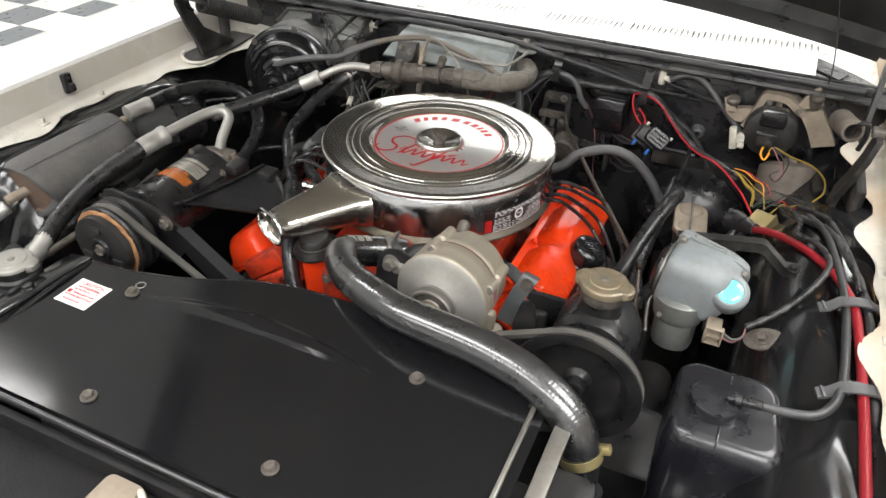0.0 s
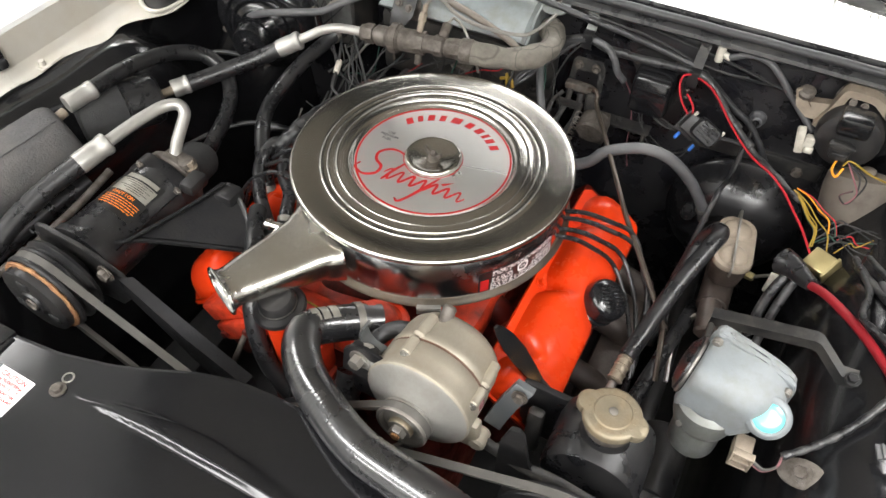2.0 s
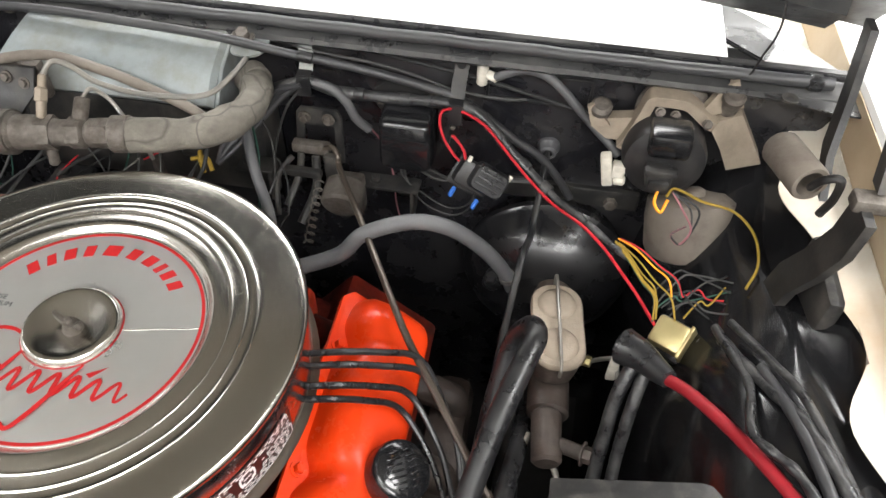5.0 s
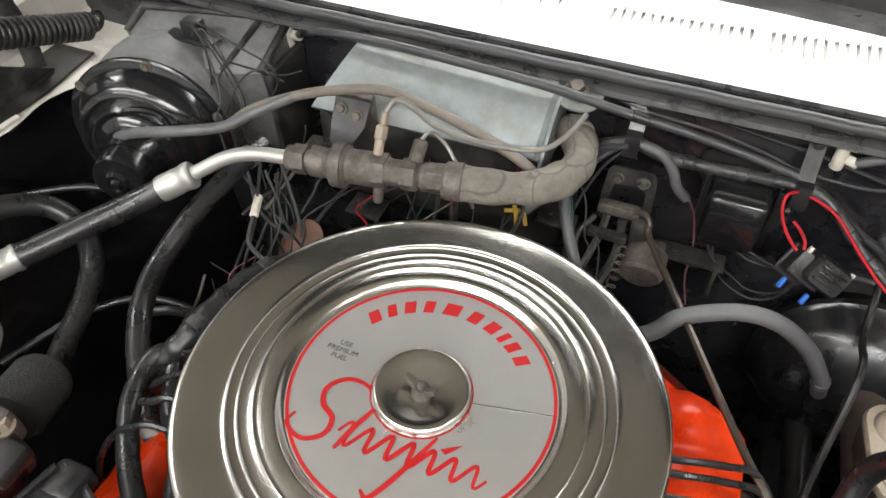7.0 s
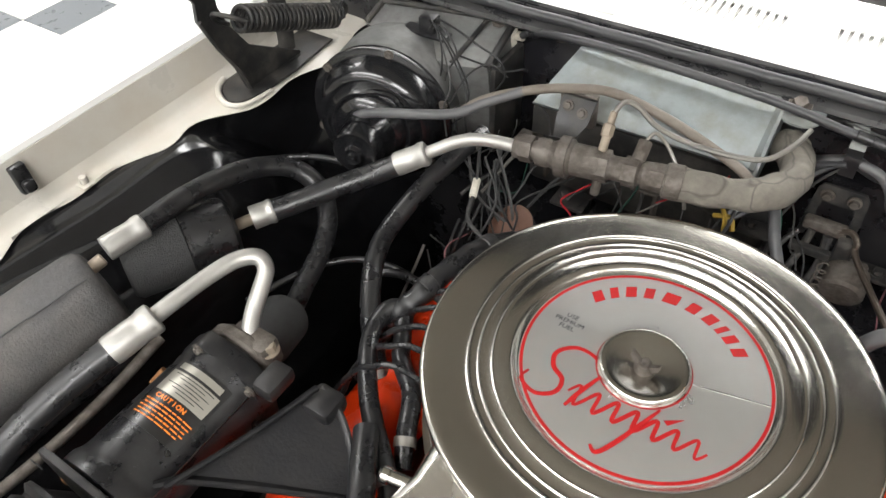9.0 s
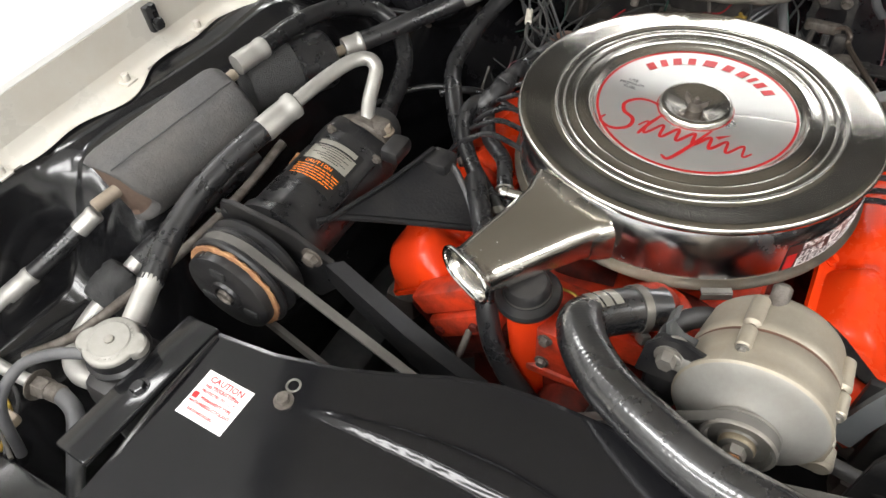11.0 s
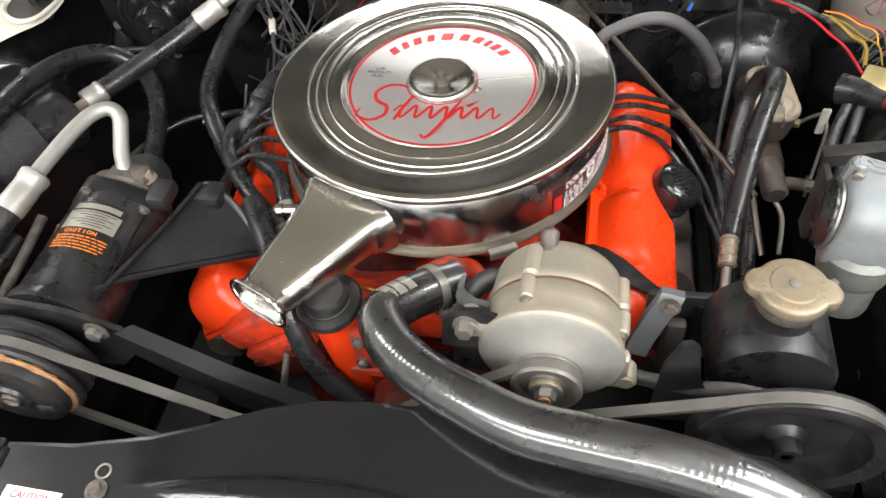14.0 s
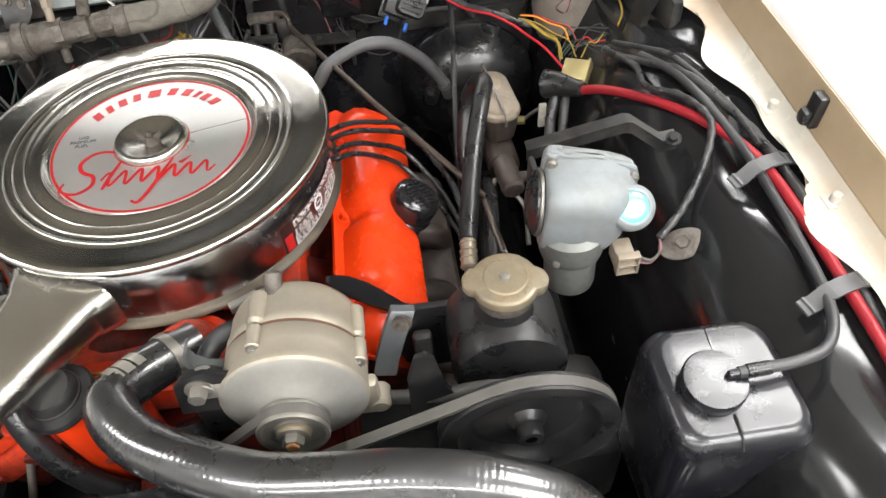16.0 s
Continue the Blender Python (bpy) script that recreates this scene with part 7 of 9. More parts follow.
def washer_bottle():
    w = thing("washer_bottle", (0.558, -0.395, 0.70), "glossy black plastic washer bottle with round cap", "washer bottle")
    cx, cy = 0.558, -0.396
    secs = []
    for z, sx, sy, r in ((0.70, 0.108, 0.108, 0.02), (0.72, 0.122, 0.122, 0.024), (0.80, 0.128, 0.128, 0.024), (0.885, 0.126, 0.128, 0.024), (0.897, 0.121, 0.123, 0.024), (0.904, 0.112, 0.114, 0.022), (0.907, 0.100, 0.102, 0.020), (0.9072, 0.095, 0.097, 0.018), (0.9072, 0.02, 0.02, 0.004)):
        secs.append([(cx + x + 0.006 * (z - 0.8) + (0.012 * (0.5 - y / sy) if x > 0 else 0.004 * (0.5 - y / sy)), cy + y, z + 0.10 * y if z > 0.85 else z) for x, y in round_rect(sx, sy, r, 5)])
    part("bottle", loft(secs), BOTTLE, w, "", 45)
    part("neck", rod((0.548, -0.398, 0.895), (0.547, -0.400, 0.917), 0.026, 32, 0.001), BOTTLE, w)
    q = aim((0.5465, -0.4005, 0.9065), (0.0, -0.10, 1))
    part("cap", lathe([(0.0275, 0), (0.0295, 0.001), (0.0300, 0.004), (0.0300, 0.013), (0.0285, 0.0155), (0.010, 0.0165), (0, 0.0165)], q, 48), BOTTLE, w, "satin black push-on cap")
    part("spout", rod((0.556, -0.402, 0.926), (0.574, -0.402, 0.928), 0.0042, 12), BOTTLE, w)
    part("seam", tube([(0.560, -0.333, 0.900), (0.560, -0.345, 0.9115), (0.560, -0.366, 0.9095)], 0.0013, 6), BOTTLE, w)
    part("seam", tube([(0.557, -0.43, 0.9050), (0.557, -0.447, 0.9035), (0.557, -0.459, 0.890)], 0.0013, 6), BOTTLE, w)
    washer = solo("washer_tube", tube([(0.566, -0.402, 0.927), (0.590, -0.402, 0.929), (0.620, -0.400, 0.929), (0.650, -0.392, 0.930), (0.668, -0.370, 0.931), (0.677, -0.340, 0.931), (0.682, -0.30, 0.930), (0.684, -0.22, 0.931), (0.683, -0.15, 0.932), (0.672, -0.07, 0.935), (0.655, 0.02, 0.932), (0.636, 0.10, 0.91)], 0.0056, 12), TUBE_RUBBER, "dusty black washer tube running along the inner fender", "hose")
    part("end_sleeve", rod((0.572, -0.402, 0.9275), (0.596, -0.402, 0.929), 0.0066, 14, 0.0015), RUBBER, washer, "short black end sleeve")


washer_bottle()


def cables():
    r = thing("battery_cable", (0.69, -0.2, 0.91), "thick red battery cable with black boot", "cable")
    part("red_cable", tube([(0.556, 0.112, 0.852), (0.576, 0.085, 0.872), (0.600, 0.045, 0.892), (0.628, -0.005, 0.911), (0.656, -0.058, 0.924), (0.680, -0.110, 0.930), (0.694, -0.165, 0.932), (0.700, -0.24, 0.931), (0.702, -0.33, 0.930), (0.704, -0.42, 0.925), (0.710, -0.55, 0.90), (0.715, -0.68, 0.86)], 0.0064, 14), RED_RUBBER, r)
    part("boot", tube([(0.520, 0.150, 0.842), (0.535, 0.138, 0.848), (0.550, 0.120, 0.853), (0.562, 0.104, 0.860)], lambda u: 0.021 - 0.011 * u, 18), RUBBER, r, "black rubber boot")
    b = thing("wiring_loom", (0.66, 0.0, 0.90), "black taped wiring loom along the inner fender", "wiring")
    part("taped_run", tube([(0.612, 0.150, 0.880), (0.630, 0.095, 0.905), (0.652, 0.045, 0.927), (0.668, 0.0, 0.938), (0.684, -0.045, 0.938), (0.700, -0.10, 0.936), (0.710, -0.165, 0.934), (0.714, -0.25, 0.93), (0.716, -0.34, 0.925), (0.72, -0.5, 0.90), (0.72, -0.66, 0.85)], lambda u: 0.0058 + 0.0006 * math.sin(90 * u), 10, 12), TAPE, b)
    part("taped_run", tube([(0.606, 0.163, 0.882), (0.624, 0.084, 0.905), (0.617, 0.022, 0.918), (0.646, -0.018, 0.93), (0.661, -0.07, 0.936), (0.653, -0.104, 0.926), (0.628, -0.142, 0.905), (0.601, -0.172, 0.89), (0.571, -0.196, 0.876)], lambda u: 0.0045 + 0.0006 * math.sin(110 * u), 10, 12), TAPE, b)
    part("taped_run", tube([(0.622, 0.17, 0.885), (0.645, 0.10, 0.918), (0.662, 0.05, 0.935), (0.690, -0.06, 0.940), (0.700, -0.13, 0.935)], 0.0042, 10), TAPE, b)
    first = thing("cable_clip", (0.692, -0.163, 0.93), "black plastic strap clip over the cables", "clip", "cable clips")
    m = Matrix.Translation((0.692, -0.163, 0.938)) @ Matrix.Rotation(radians(14), 4, "Z")
    part("strap", loft([[m @ Vector((x, -0.009, z + 0.0015)), m @ Vector((x, 0.009, z + 0.0015)), m @ Vector((x, 0.009, z - 0.0015)), m @ Vector((x, -0.009, z - 0.0015))] for x, z in ((-0.042, -0.012), (-0.030, -0.009), (-0.018, 0.002), (0.000, 0.005), (0.018, 0.003), (0.034, -0.004), (0.044, -0.008))]), GREY_RUBBER, first)
    for x in (-0.036, -0.012, 0.022):
        part("rib", box((x, 0, 0.002 if x > -0.03 else -0.009), (0.003, 0.019, 0.005), 0.001, m), GREY_RUBBER, first)
    copy_thing(first, Matrix.Translation((0.694, -0.333, 0.926)))


cables()


def brakes():
    b = thing("brake_booster", (0.44, 0.36, 0.66), "round black brake booster on the firewall", "brake booster")
    q = aim((0.437, 0.452, 0.668), (-0.02, -1, 0.06))
    part("shell", lathe([(0, 0), (0.095, 0.0), (0.105, 0.01), (0.112, 0.04), (0.118, 0.046), (0.118, 0.056), (0.112, 0.062), (0.104, 0.084), (0.086, 0.105), (0.060, 0.118), (0.045, 0.122), (0.042, 0.135), (0, 0.136)], q @ Matrix.Diagonal((1.05, 1.05, 1, 1)), 72), BOOSTER_BLACK, b)
    part("check_valve", join(rod(q @ Vector((-0.066, 0.03, 0.10)), q @ Vector((-0.074, 0.03, 0.135)), 0.013, 18), rod(q @ Vector((-0.074, 0.03, 0.13)), q @ Vector((-0.074, 0.05, 0.138)), 0.009, 14)), RUBBER, b)
    m = thing("master_cylinder", (0.452, 0.205, 0.70), "tan cast master cylinder with domed lid and wire bail", "master cylinder")
    c = Matrix.Translation((0.452, 0.206, 0.0)) @ Matrix.Rotation(radians(6), 4, "Z")
    part("reservoir", loft([[c @ Vector((x, y, z)) for x, y in round_rect(w, h, r, 5)] for z, w, h, r in ((0.735, 0.050, 0.10, 0.02), (0.76, 0.056, 0.115, 0.024), (0.783, 0.058, 0.118, 0.026))]), OILY, m)
    part("lid", loft([[c @ Vector((x, y, z)) for x, y in round_rect(w, h, r, 5)] for z, w, h, r in ((0.783, 0.064, 0.124, 0.028), (0.788, 0.064, 0.124, 0.028), (0.791, 0.060, 0.120, 0.026))]), TAN_METAL, m, "tan stamped lid")
    for y in (0.030, -0.030):
        part("dome", lathe([(0.024, 0.0), (0.0225, 0.003), (0.018, 0.006), (0.010, 0.0085), (0, 0.009)], c @ Matrix.Translation((0, y, 0.790)), 32), TAN_METAL, m)
    part("bail", tube([c @ Vector((0.0, 0.068, 0.775)), c @ Vector((0.0, 0.068, 0.800)), c @ Vector((0.0, 0.03, 0.8015)), c @ Vector((0.0, -0.06, 0.800)), c @ Vector((0.0, -0.068, 0.78))], 0.0022, 8), STEEL, m, "steel wire bail")
    part("bore", join(rod((0.448, 0.33, 0.705), (0.456, 0.13, 0.702), 0.026, 24, 0.004), rod((0.456, 0.14, 0.702), (0.457, 0.105, 0.702), 0.018, 20, 0.004)), OILY, m)
    part("line_nut", join(rod((0.482, 0.195, 0.742), (0.500, 0.190, 0.744), 0.007, 6, 0.001)), BRASS, m, "brass line nut")
    solo("brake_line", tube([(0.498, 0.191, 0.744), (0.512, 0.187, 0.760), (0.524, 0.180, 0.770), (0.530, 0.165, 0.755), (0.528, 0.15, 0.72), (0.52, 0.12, 0.66)], 0.0028, 8), STEEL, "thin steel brake line at the master cylinder", "pipe")
    solo("wire_flag", box((0.523, 0.172, 0.765), (0.012, 0.006, 0.045), 0.002, ), WHITE_PLASTIC, "white paper tag on a brake line", "tag")
    for p in (((0.452, 0.09, 0.70), (0.475, 0.06, 0.68), (0.47, 0.0, 0.66)), ((0.436, 0.10, 0.71), (0.42, 0.05, 0.69), (0.43, -0.02, 0.67))):
        solo("brake_line", tube(p, 0.004, 8), STEEL, "thin steel brake line under the master cylinder", "pipe", "brake lines")
    solo("proportioning_valve", join(rod((0.452, 0.125, 0.722), (0.458, 0.060, 0.718), 0.018, 20, 0.004), rod((0.470, 0.085, 0.722), (0.498, 0.075, 0.728), 0.009, 12), hexnut((0.498, 0.075, 0.728), (0.9, -0.3, 0.2), 0.010, 0.010)), OILY, "grimy brass valve block before the master cylinder", "valve")
    vac = solo("vacuum_hose", tube([(0.06, 0.2, 0.79), (0.168, 0.235, 0.819), (0.203, 0.252, 0.849), (0.257, 0.266, 0.867), (0.301, 0.275, 0.859), (0.341, 0.286, 0.823), (0.368, 0.296, 0.782), (0.383, 0.303, 0.749), (0.391, 0.312, 0.718)], 0.0098, 18), GREY_RUBBER, "thick grey vacuum hose to the brake booster", "hose")
    part("hose_clamp", lathe([(0.0099, -0.005), (0.0110, -0.005), (0.0110, 0.005), (0.0099, 0.005)], aim((0.383, 0.303, 0.749), (0.1, 0.25, -1)), 20), STEEL, vac, "dull steel hose clamp")
    # steering hoses looping before the master cylinder
    h = thing("steering_hose", (0.40, 0.02, 0.80), "black power steering pressure hose with steel crimp", "hose")
    part("rubber_hose", tube([(0.364, -0.101, 0.808), (0.373, -0.060, 0.822), (0.382, -0.02, 0.840), (0.396, 0.03, 0.864), (0.414, 0.085, 0.883), (0.422, 0.115, 0.884), (0.416, 0.138, 0.868), (0.402, 0.140, 0.835), (0.392, 0.11, 0.79), (0.385, 0.07, 0.74), (0.38, 0.03, 0.68)], 0.0122, 16, 10), RUBBER, h)
    top, foot = Vector((0.364, -0.101, 0.808)), Vector((0.360, -0.140, 0.796))
    part("crimp", join(rod(top, foot, 0.0104, 18, 0.002), *[rod(top.lerp(foot, u), top.lerp(foot, u + 0.12), 0.0116, 18, 0.002) for u in (0.08, 0.34, 0.60, 0.86)]), CRIMP_TAN, h, "tan steel crimp")
    part("tail", rod(foot, foot + (foot - top) * 0.9, 0.006, 12), STEEL, h)
    solo("steering_hose_return", tube([(0.43, 0.16, 0.66), (0.425, 0.09, 0.70), (0.415, 0.02, 0.73), (0.405, -0.05, 0.74), (0.39, -0.15, 0.74), (0.385, -0.21, 0.76)], 0.011, 12), RUBBER, "black return hose under the steering pump", "hose")
    solo("firewall_bolt", hexnut((0.511, 0.440, 0.787), (0, -1, 0), 0.010, 0.014), GRIME, "grimy hex bolt on the firewall by the booster", "bolt")
    # steering shaft, frame shadows
    solo("steering_shaft", tube([(0.40, 0.44, 0.62), (0.42, 0.10, 0.55), (0.43, -0.30, 0.48)], 0.018, 12), SATIN_BLACK, "black steering shaft below the booster", "shaft")
    s = thing("steering_box", (0.45, -0.28, 0.5), "black steering gear box low on the frame", "steering box")
    part("body", box((0.46, -0.28, 0.60), (0.12, 0.16, 0.16), 0.03), SATIN_BLACK, s)
    part("input_shaft", rod((0.46, -0.20, 0.62), (0.46, -0.08, 0.62), 0.04, 24), SATIN_BLACK, s)


brakes()


def starter_relay():
    r = thing("relay", (0.568, 0.180, 0.815), "gold passivated relay box with terminals", "relay")
    m = aim((0.573, 0.179, 0.834), (-0.35, -0.35, 0.87), (0.8, -0.5, 0.1))
    part("can", box((0, 0, 0), (0.038, 0.034, 0.026), 0.004, m), BRASS, r)
    part("rim", box((0.019, 0, -0.003), (0.004, 0.040, 0.030), 0.001, m), BRASS, r)
    part("base", box((0, 0, -0.018), (0.05, 0.046, 0.010), 0.003, m), SATIN_BLACK, r)
    part("terminal", join(hexnut(m @ Vector((0.028, 0.01, -0.01)), m.to_3x3() @ Vector((1, 0, 0)), 0.005, 0.010), hexnut(m @ Vector((0.028, -0.012, -0.01)), m.to_3x3() @ Vector((1, 0, 0)), 0.005, 0.010)), STEEL, r)
    solo("relay_lead", tube([(0.532, 0.135, 0.83), (0.520, 0.11, 0.80), (0.515, 0.08, 0.75), (0.51, 0.04, 0.68)], 0.008, 10), TAPE, "thick black lead dropping from the relay", "wire")
    solo("relay_lead", tube([(0.545, 0.13, 0.835), (0.535, 0.095, 0.80), (0.53, 0.06, 0.74), (0.53, 0.02, 0.68)], 0.007, 10), TAPE, "thick black lead dropping from the relay", "wire")


starter_relay()


def wiper_motor():
    w = thing("wiper_motor", (0.54, 0.40, 0.88), "black wiper motor in a tan cast bracket", "wiper motor")
    # cast frame: bushing ear, flat arm, rim over the motor, diagonal strut and end slab
    def slab(outline, depth):
        return loft([outline, [(x, y + depth, z) for x, y, z in outline]])
    rim = smooth_line([(0.499, 0.392, 0.917), (0.506, 0.394, 0.932), (0.513, 0.398, 0.95), (0.518, 0.4, 0.966), (0.523, 0.402, 0.983), (0.53, 0.402, 0.985), (0.549, 0.402, 0.985), (0.565, 0.402, 0.983), (0.577, 0.4, 0.976), (0.59, 0.398, 0.966), (0.601, 0.398, 0.961)], 4)
    ring = []
    for k, c in enumerate(rim):
        d = (rim[min(k + 1, len(rim) - 1)] - rim[max(k - 1, 0)]).normalized()
        n = Vector((-d.z, 0, d.x)).normalized() * 0.0062
        ring.append([c - n, c + n, c + n + Vector((0, 0.022, 0)), c - n + Vector((0, 0.022, 0))])
    part("rim", loft(ring), TAN_METAL, w, "tan cast rim over the motor")
    part("arm", slab([(0.462, 0.41, 0.932), (0.461, 0.412, 0.943), (0.481, 0.412, 0.947), (0.514, 0.412, 0.953), (0.524, 0.412, 0.955), (0.514, 0.405, 0.923), (0.502, 0.405, 0.921), (0.48, 0.405, 0.921)], 0.016), TAN_METAL, w, "tan cast arm")
    part("ear", slab([(0.45, 0.402, 0.967), (0.458, 0.405, 0.97), (0.481, 0.4, 0.944), (0.459, 0.4, 0.94)], 0.006), TAN_METAL, w)
    part("end_slab", slab([(0.592, 0.402, 0.965), (0.605, 0.406, 0.965), (0.632, 0.415, 0.972), (0.674, 0.41, 0.907), (0.633, 0.4, 0.899), (0.616, 0.398, 0.931)], 0.03), TAN_METAL, w)
    part("strut", slab([(0.586, 0.412, 0.976), (0.603, 0.42, 1.007), (0.616, 0.42, 1.014), (0.632, 0.42, 0.979), (0.598, 0.412, 0.969)], 0.012), TAN_METAL, w)
    part("gear_dome", lathe([(0.044, 0.0), (0.045, 0.008), (0.041, 0.013), (0.032, 0.016), (0, 0.017)], aim((0.554, 0.436, 0.954), (0, -1, 0.2)), 40), GRIME, w, "dusty round gear cover")
    for at, r in (((0.467, 0.414, 0.952), 0.0135), ((0.615, 0.42, 0.983), 0.0135)):
        part("bushing", lathe([(0, -0.012), (r * 0.85, -0.012), (r * 0.85, 0.006), (r, 0.008), (r, 0.015), (r * 0.7, 0.019), (0, 0.019)], aim(at, (0, -0.35, 0.94)), 24), GRIME, w, "dusty rubber bushing")
    for at in ((0.509, 0.388, 0.934), (0.523, 0.392, 0.953), (0.534, 0.396, 0.976), (0.552, 0.396, 0.974), (0.59, 0.392, 0.969)):
        part("screw", hexnut(at, (0, -1, 0.4), 0.0042, 0.003), GRIME, w)
    q = aim((0.550, 0.425, 0.920), (0.0, -1, 0.10))
    part("motor", lathe([(0, 0), (0.048, 0.0), (0.050, 0.01), (0.050, 0.050), (0.047, 0.060), (0.040, 0.063), (0.036, 0.066), (0, 0.067)], q, 40), SATIN_BLACK, w, "black motor body")
    part("cover", box((0.549, 0.372, 0.958), (0.050, 0.045, 0.034), 0.008), GLOSS_BLACK, w, "shiny black cover")
    part("plug", join(box((0.543, 0.346, 0.922), (0.030, 0.026, 0.020), 0.003), box((0.543, 0.338, 0.934), (0.038, 0.012, 0.008), 0.002), box((0.543, 0.334, 0.918), (0.024, 0.012, 0.014), 0.003)), DUSTY_BLACK, w)
    part("white_plug", join(box((0.486, 0.372, 0.900), (0.014, 0.016, 0.046), 0.003, Matrix.Translation((0.486, 0.372, 0.9)) @ Matrix.Rotation(radians(-12), 4, "Y") @ Matrix.Translation((-0.486, -0.372, -0.9))), box((0.500, 0.370, 0.903), (0.016, 0.014, 0.020), 0.002), rod((0.496, 0.366, 0.890), (0.510, 0.366, 0.890), 0.007, 14)), WHITE_PLASTIC, w, "yellowed white plastic plug")
    p = thing("washer_pump", (0.615, 0.36, 0.80), "dusty taupe washer pump can below the wiper motor", "pump")
    q2 = aim((0.604, 0.398, 0.855), (0.12, -0.46, -0.86))
    part("can", lathe([(0, 0), (0.046, 0.0), (0.055, 0.006), (0.058, 0.03), (0.057, 0.070), (0.053, 0.080), (0.043, 0.085), (0, 0.087)], q2, 40), TAUPE, p)
    part("face", lathe([(0.0, -0.0035), (0.040, -0.003), (0.044, -0.0005)], q2, 32), TAUPE, p)
    part("nub", lathe([(0.013, -0.001), (0.012, -0.010), (0.007, -0.013), (0, -0.013)], q2 @ Matrix.Translation((0, 0.018, 0)), 20), TAUPE, p)


wiper_motor()


def firewall_bits():
    for (x, y, z), (bx, by, bz), lab in (((0.090, 0.436, 1.003), (0.098, 0.405, 0.958), "tarnished steel clip holding the loom"), ((0.292, 0.436, 0.990), (0.291, 0.405, 0.942), "black bent steel clip holding the loom")):
        c = thing("loom_clip", (x, y, z), lab, "clip", "loom clips")
        pts = [(x, y, z + 0.004), (x, y - 0.005, z - 0.012), (bx, by + 0.012, (z + bz) / 2), (bx, by, bz + 0.008), (bx, by - 0.004, bz - 0.008), (bx, by + 0.008, bz - 0.014)]
        band = lambda line: loft([[(px - 0.009, py, pz), (px + 0.009, py, pz), (px + 0.009, py + 0.002, pz + 0.001), (px - 0.009, py + 0.002, pz + 0.001)] for px, py, pz in line])  # noqa: E731
        part("strip", band(pts[:4]), ZINC if x < 0.2 else DUSTY_BLACK, c)
        part("hook", band([(bx, by - 0.002, bz + 0.010), (bx, by - 0.012, bz + 0.008), (bx, by - 0.015, bz - 0.004), (bx, by - 0.013, bz - 0.020), (bx, by - 0.004, bz - 0.026)]), SATIN_BLACK, c, "black folded hook")
        part("screw", hexnut((x, y - 0.005, z - 0.003), (0, -1, 0.2), 0.005, 0.004), RUSTY if x < 0.2 else SATIN_BLACK, c)
    # regulator box
    r = thing("voltage_regulator", (0.226, 0.42, 0.87), "black square voltage regulator on the firewall", "regulator")
    part("cover", loft([[(0.231 + x, y, 0.893 + z) for x, z in round_rect(w, h, r0, 4)] for y, w, h, r0 in ((0.418, 0.070, 0.080, 0.008), (0.384, 0.070, 0.080, 0.010), (0.372, 0.067, 0.076, 0.011), (0.367, 0.060, 0.068, 0.010))]), GLOSS_BLACK, r, "glossy black drawn cover", 50)
    part("flange", loft([[(0.231 + x, y, 0.893 + z) for x, z in round_rect(w, h, 0.012, 4)] for y, w, h in ((0.421, 0.080, 0.090), (0.415, 0.080, 0.090))]), SATIN_BLACK, r)
    part("base", plate([(-0.040, -0.044), (0.040, -0.044), (0.044, 0.02), (0.046, 0.046), (0.030, 0.054), (0.012, 0.050), (-0.004, 0.058), (-0.034, 0.058), (-0.052, 0.044), (-0.052, 0.020), (-0.042, 0.010)], 0.012, aim((0.231, 0.428, 0.893), (0, -1, 0), (1, 0, 0)), 0.001), SATIN_BLACK, r)
    part("rib", box((0.231, 0.366, 0.908), (0.056, 0.004, 0.004), 0.0012), GLOSS_BLACK, r)
    part("terminal_block", box((0.277, 0.415, 0.905), (0.014, 0.025, 0.052), 0.003), SATIN_BLACK, r)
    for z in (0.890, 0.905, 0.920):
        part("terminal", box((0.286, 0.408, z), (0.008, 0.006, 0.004), 0.001), GRIME, r)
    for x, z in ((0.190, 0.928), (0.262, 0.944)):
        part("screw", hexnut((x, 0.420, z), (0, -1, 0), 0.006, 0.006), GRIME, r)
    j = thing("junction_plug", (0.338, 0.375, 0.85), "black and silver wiring junction plug", "connector")
    m = Matrix.Translation((0.334, 0.356, 0.872)) @ Matrix.Rotation(radians(30), 4, "Y") @ Matrix.Rotation(radians(-32), 4, "X")
    part("plate", box((-0.016, 0.014, -0.008), (0.040, 0.004, 0.040), 0.002, m), SATIN_BLACK, j)
    part("shell", box((-0.010, 0.004, -0.004), (0.046, 0.022, 0.034), 0.004, m), SATIN_BLACK, j)
    part("plug_cover", loft([[m @ Vector((0.006 + x, y, 0.002 + z)) for x, z in round_rect(w, h, 0.008, 4)] for y, w, h in ((-0.006, 0.048, 0.036), (-0.014, 0.047, 0.035), (-0.018, 0.042, 0.030))]), RUBBER, j, "shiny black ribbed plug cover")
    for z in (-0.006, 0.002, 0.010):
        part("rib", box((0.006, -0.019, z), (0.034, 0.004, 0.003), 0.001, m), RUBBER, j)
    for x in (-0.026, 0.008):
        part("blue_terminal", rod(m @ Vector((x, -0.006, -0.026)), m @ Vector((x, -0.008, -0.040)), 0.0032, 10), WIRES["blue"], j, "blue crimp terminal")
    for x, z in ((-0.028, 0.014), (0.030, 0.018)):
        part("white_tab", box((x, -0.006, z), (0.005, 0.005, 0.008), 0.001, m), WHITE_PLASTIC, j, "small white tab")
    t = thing("throttle_bracket", (0.105, 0.40, 0.82), "dusty throttle pivot bracket on the firewall", "bracket")
